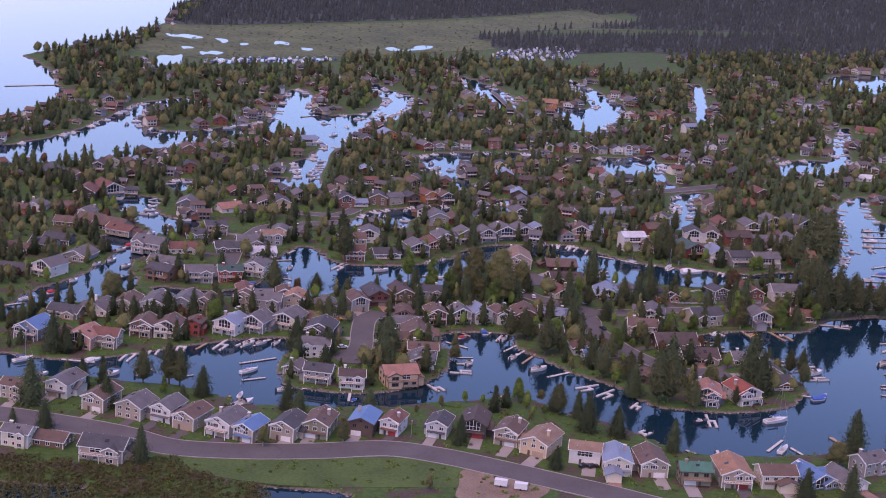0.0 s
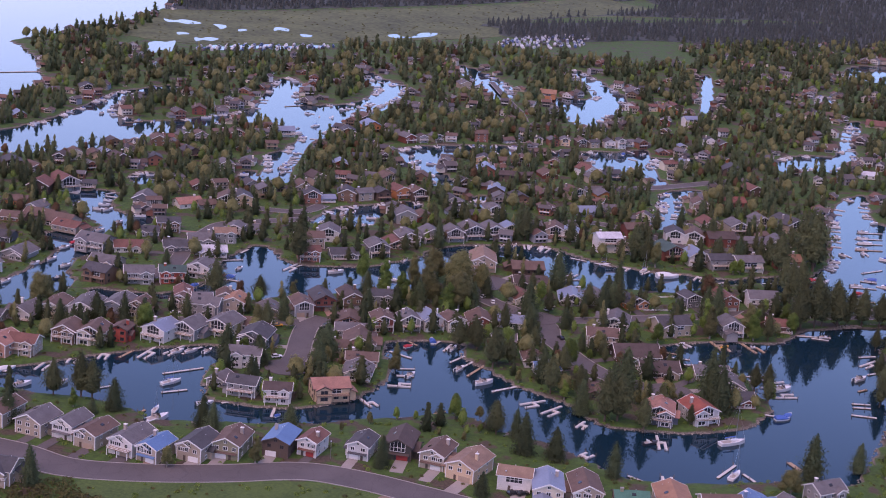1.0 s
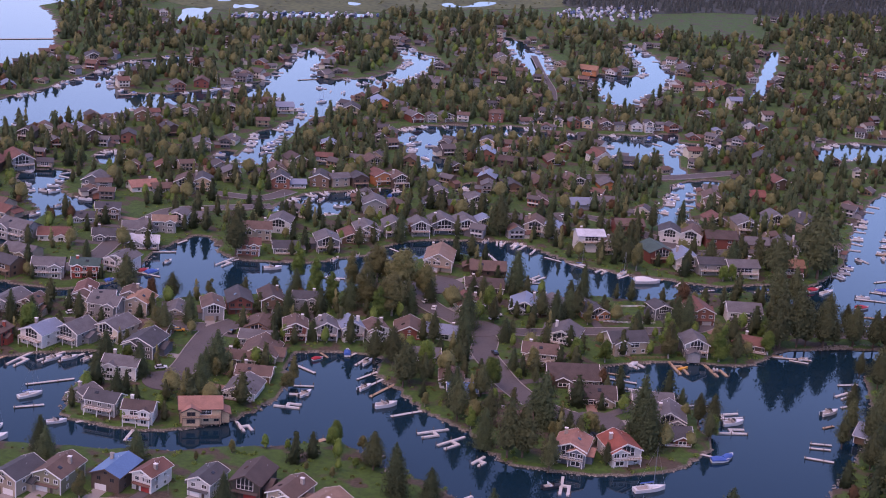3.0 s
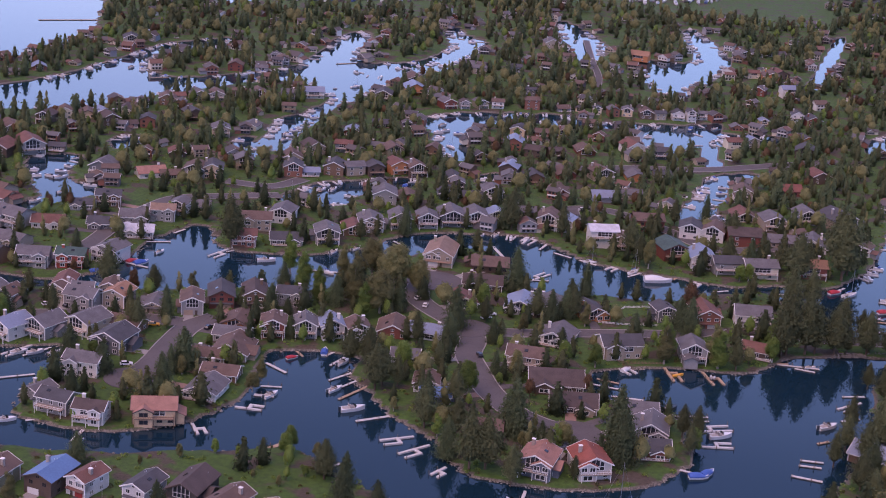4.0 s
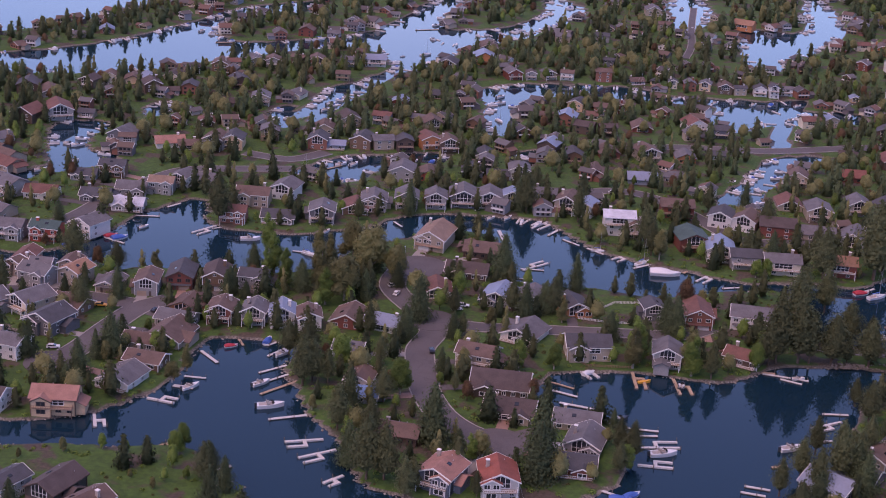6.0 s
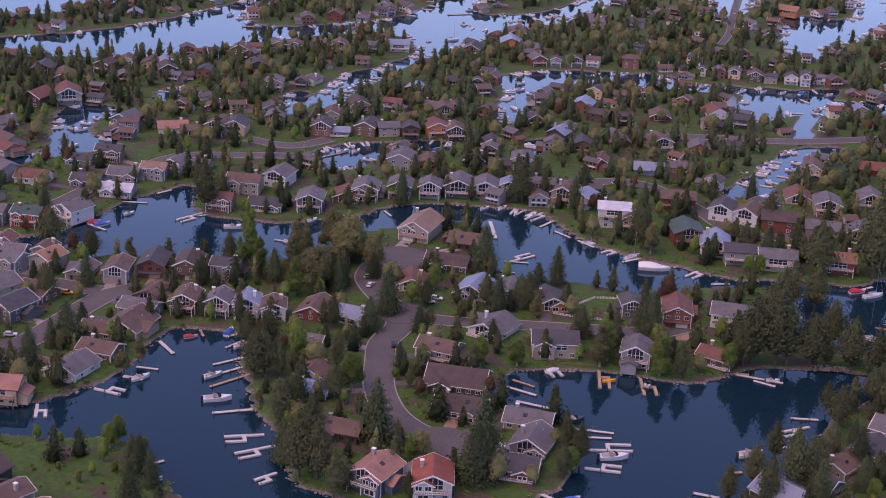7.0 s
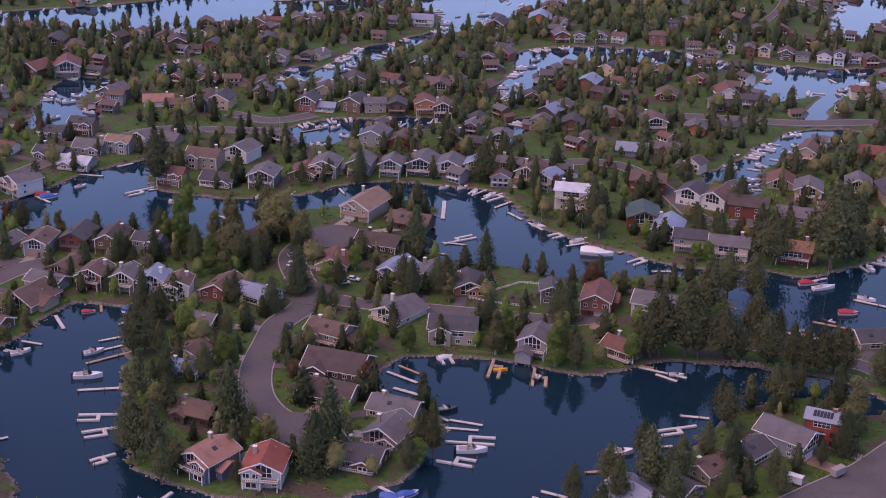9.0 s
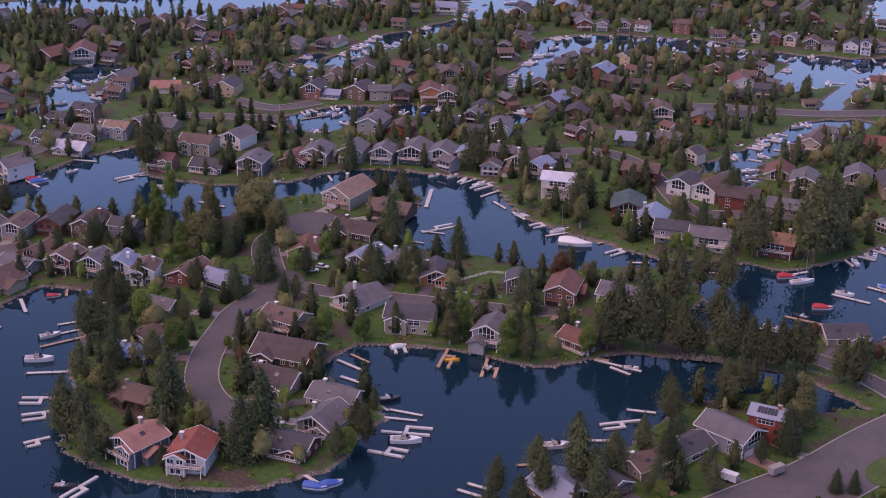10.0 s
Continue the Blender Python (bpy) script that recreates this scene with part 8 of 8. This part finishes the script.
MARSH_EDGE = [(-216, 1055), (-208, 1138), (-164, 1153), (-91, 1212), (-19, 1278), (49, 1358), (116, 1444), (140, 1419), (164, 1389), (163, 1335), (96, 1290), (45, 1225), (30, 1171), (35, 1138), (0, 1097), (-39, 1066), (-76, 1031), (-120, 1004), (-154, 982), (-172, 981), (-191, 986), (-209, 1002)]
patch("marsh", MARSH_EDGE, LAND + 0.12, MARSH, "flat olive marsh meadow beyond the houses")
bushes("marsh_reeds", "olive reed clumps scattered over the marsh", inside_spots(1100, MARSH_EDGE, 71, 4), 0.5, 1.2, SCRUB, 72)
patch("forest_floor", [(-212, 1150), (-164, 1161), (-92, 1227), (-20, 1295), (50, 1376), (117, 1465), (141, 1443), (237, 1637), (297, 2077), (-5, 1737), (-192, 1614), (-222, 1303)], LAND + 0.19, FOREST_HAZED, "dark needle-covered forest floor under conifers")
wood("far_wood_west", "dense dark conifer forest behind the marsh", inside_spots(26000, [(-212, 1150), (-164, 1161), (-92, 1227), (-20, 1295), (50, 1376), (117, 1465), (141, 1443), (237, 1637), (297, 2077), (-5, 1737), (-192, 1614), (-222, 1303)], 73, 3.3), 4.2, 7.2, FOREST_HAZED, 74)
patch("forest_floor", [(36, 1219), (96, 1298), (163, 1335), (404, 1443), (515, 1567), (836, 2577), (485, 2252), (224, 1800), (157, 1518), (166, 1399)], LAND + 0.20, FOREST_HAZED, "dark needle-covered forest floor under conifers")
wood("far_wood_east", "dense dark conifer forest on the flat shore", inside_spots(40000, [(36, 1219), (96, 1298), (163, 1335), (404, 1443), (515, 1567), (836, 2577), (485, 2252), (224, 1800), (157, 1518), (166, 1399)], 75, 3.3), 4.2, 7.2, FOREST_HAZED, 76)
patch("forest_floor", [(31, 1172), (45, 1217), (404, 1443), (505, 1529), (420, 1263), (342, 1213), (221, 1183), (169, 1179), (133, 1169), (87, 1134), (35, 1131)], LAND + 0.21, FOREST_HAZED, "dark needle-covered forest floor under conifers")
wood("near_wood_east", "belt of dark conifers beyond the last houses", inside_spots(8000, [(31, 1172), (45, 1217), (404, 1443), (505, 1529), (420, 1263), (342, 1213), (221, 1183), (169, 1179), (133, 1169), (87, 1134), (35, 1131)], 77, 3.0), 4.2, 7.2, FOREST_HAZED, 78)
patch("traffic_island", [(189.5, 471.9), (191.2, 477.5), (194.4, 473), (194.8, 467.4), (191.5, 467.8)], LAND + 0.24, LAWN, "grassy island in the wide road")
patch("meadow", [(-55, 336), (-43, 338), (-25, 343), (-7, 345), (7, 345), (12, 339), (10, 331), (-5, 328), (-24, 325), (-37, 325), (-47, 327), (-54, 331)], LAND + 0.072, LAWN, "mown green meadow beside the road")
patch("bare_lot", [(10, 341), (18, 341), (29, 337), (29, 330), (20, 322), (9, 324), (9, 332)], LAND + 0.088, EARTH, "bare earth building lot beside the road")
bushes("willow_scrub", "olive-brown willow scrub at the marsh edge", inside_spots(1500, [(-102, 329), (-85, 330), (-68, 329), (-59, 336), (-52, 330), (-44, 325), (-35, 323), (-35, 315), (-53, 305), (-77, 304), (-95, 306)], 79, 0.9), 0.8, 1.7, SCRUB, 80)
bushes("meadow_scrub", "olive scrub beyond the meadow", inside_spots(500, [(-54, 308), (-18, 319), (10, 323), (20, 321), (-4, 305), (-51, 297)], 81, 1.2), 0.6, 1.3, SCRUB, 82)
YARD_HULLS = island_colours("yard_hulls", ((0.55, 0.55, 0.57), (0.30, 0.31, 0.34), (0.05, 0.08, 0.18), (0.45, 0.44, 0.43), (0.12, 0.10, 0.10)), 0.4)


def boat_yard(name, outline, seed, gap, label):
    """Rows of laid-up boats in a far yard, joined into one object."""
    rng, s = random.Random(seed), Shape()
    for px, py in inside_spots(1500, outline, seed, gap):
        place = pose(px, py, LAND + 0.3, 0, 0, rng.choice((78, 90, 100, 258)))
        long = rng.uniform(4.0, 7.0)
        piece = Shape().loft(hull_rings(long, long * 0.34, 0.3, 0.9)).box(-long * 0.2, -0.6, 0.9, long * 0.15, 0.6, 1.7)
        s.add([place @ Vector(v) for v in piece.v], piece.f)
    tagged(new(name, s.mesh(name, YARD_HULLS)), label, "boats", kind="stuff")


boat_yard("yard_boats", [(34, 1111), (89, 1164), (86, 1107), (36, 1071)], 83, 4.6, "rows of laid-up white boats in a yard")
boat_yard("canal_boats", [(-149, 974), (-82, 1013), (-83, 995), (-145, 956)], 84, 4.6, "white boats along the far marsh canal")
patch("pond", [(-185, 968), (-182, 978), (-176, 978), (-172, 986), (-168, 962), (-165, 939), (-172, 944), (-173, 924), (-178, 935), (-181, 953)], LAND + 0.17, WATER, "still pale pond in the marsh")
patch("pond", [(-149, 972), (-146, 982), (-139, 977), (-134, 989), (-122, 991), (-116, 1003), (-104, 999), (-92, 1012), (-82, 1013), (-84, 1003), (-96, 995), (-108, 983), (-121, 980), (-133, 964), (-145, 963)], LAND + 0.17, WATER, "still pale pond in the marsh")
patch("pond", [(-201, 1084), (-193, 1079), (-188, 1087), (-176, 1080), (-173, 1072), (-180, 1065), (-188, 1070), (-195, 1069)], LAND + 0.17, WATER, "still pale pond in the marsh")
patch("pond", [(-47, 1089), (-42, 1098), (-38, 1090), (-31, 1088), (-25, 1115), (-14, 1119), (-17, 1101), (-28, 1087), (-38, 1079), (-43, 1078)], LAND + 0.17, WATER, "still pale pond in the marsh")
patch("pond", [(-165, 1075), (-159, 1076), (-156, 1073), (-154, 1063), (-156, 1054), (-160, 1064)], LAND + 0.17, WATER, "still pale pond in the marsh")
patch("pond", [(-164, 1006), (-159, 1006), (-157, 1013), (-149, 1009), (-151, 997), (-157, 998), (-160, 991)], LAND + 0.17, WATER, "still pale pond in the marsh")
patch("pond", [(-124, 1081), (-121, 1086), (-114, 1080), (-113, 1068), (-119, 1071), (-122, 1066)], LAND + 0.17, WATER, "still pale pond in the marsh")
patch("pond", [(-145, 1058), (-142, 1063), (-139, 1059), (-140, 1053), (-143, 1050)], LAND + 0.17, WATER, "still pale pond in the marsh")
patch("pond", [(-103, 1060), (-95, 1058), (-96, 1048), (-101, 1049)], LAND + 0.17, WATER, "still pale pond in the marsh")
patch("pond", [(-179, 1024), (-173, 1025), (-170, 1019), (-174, 1015), (-176, 1013)], LAND + 0.17, WATER, "still pale pond in the marsh")
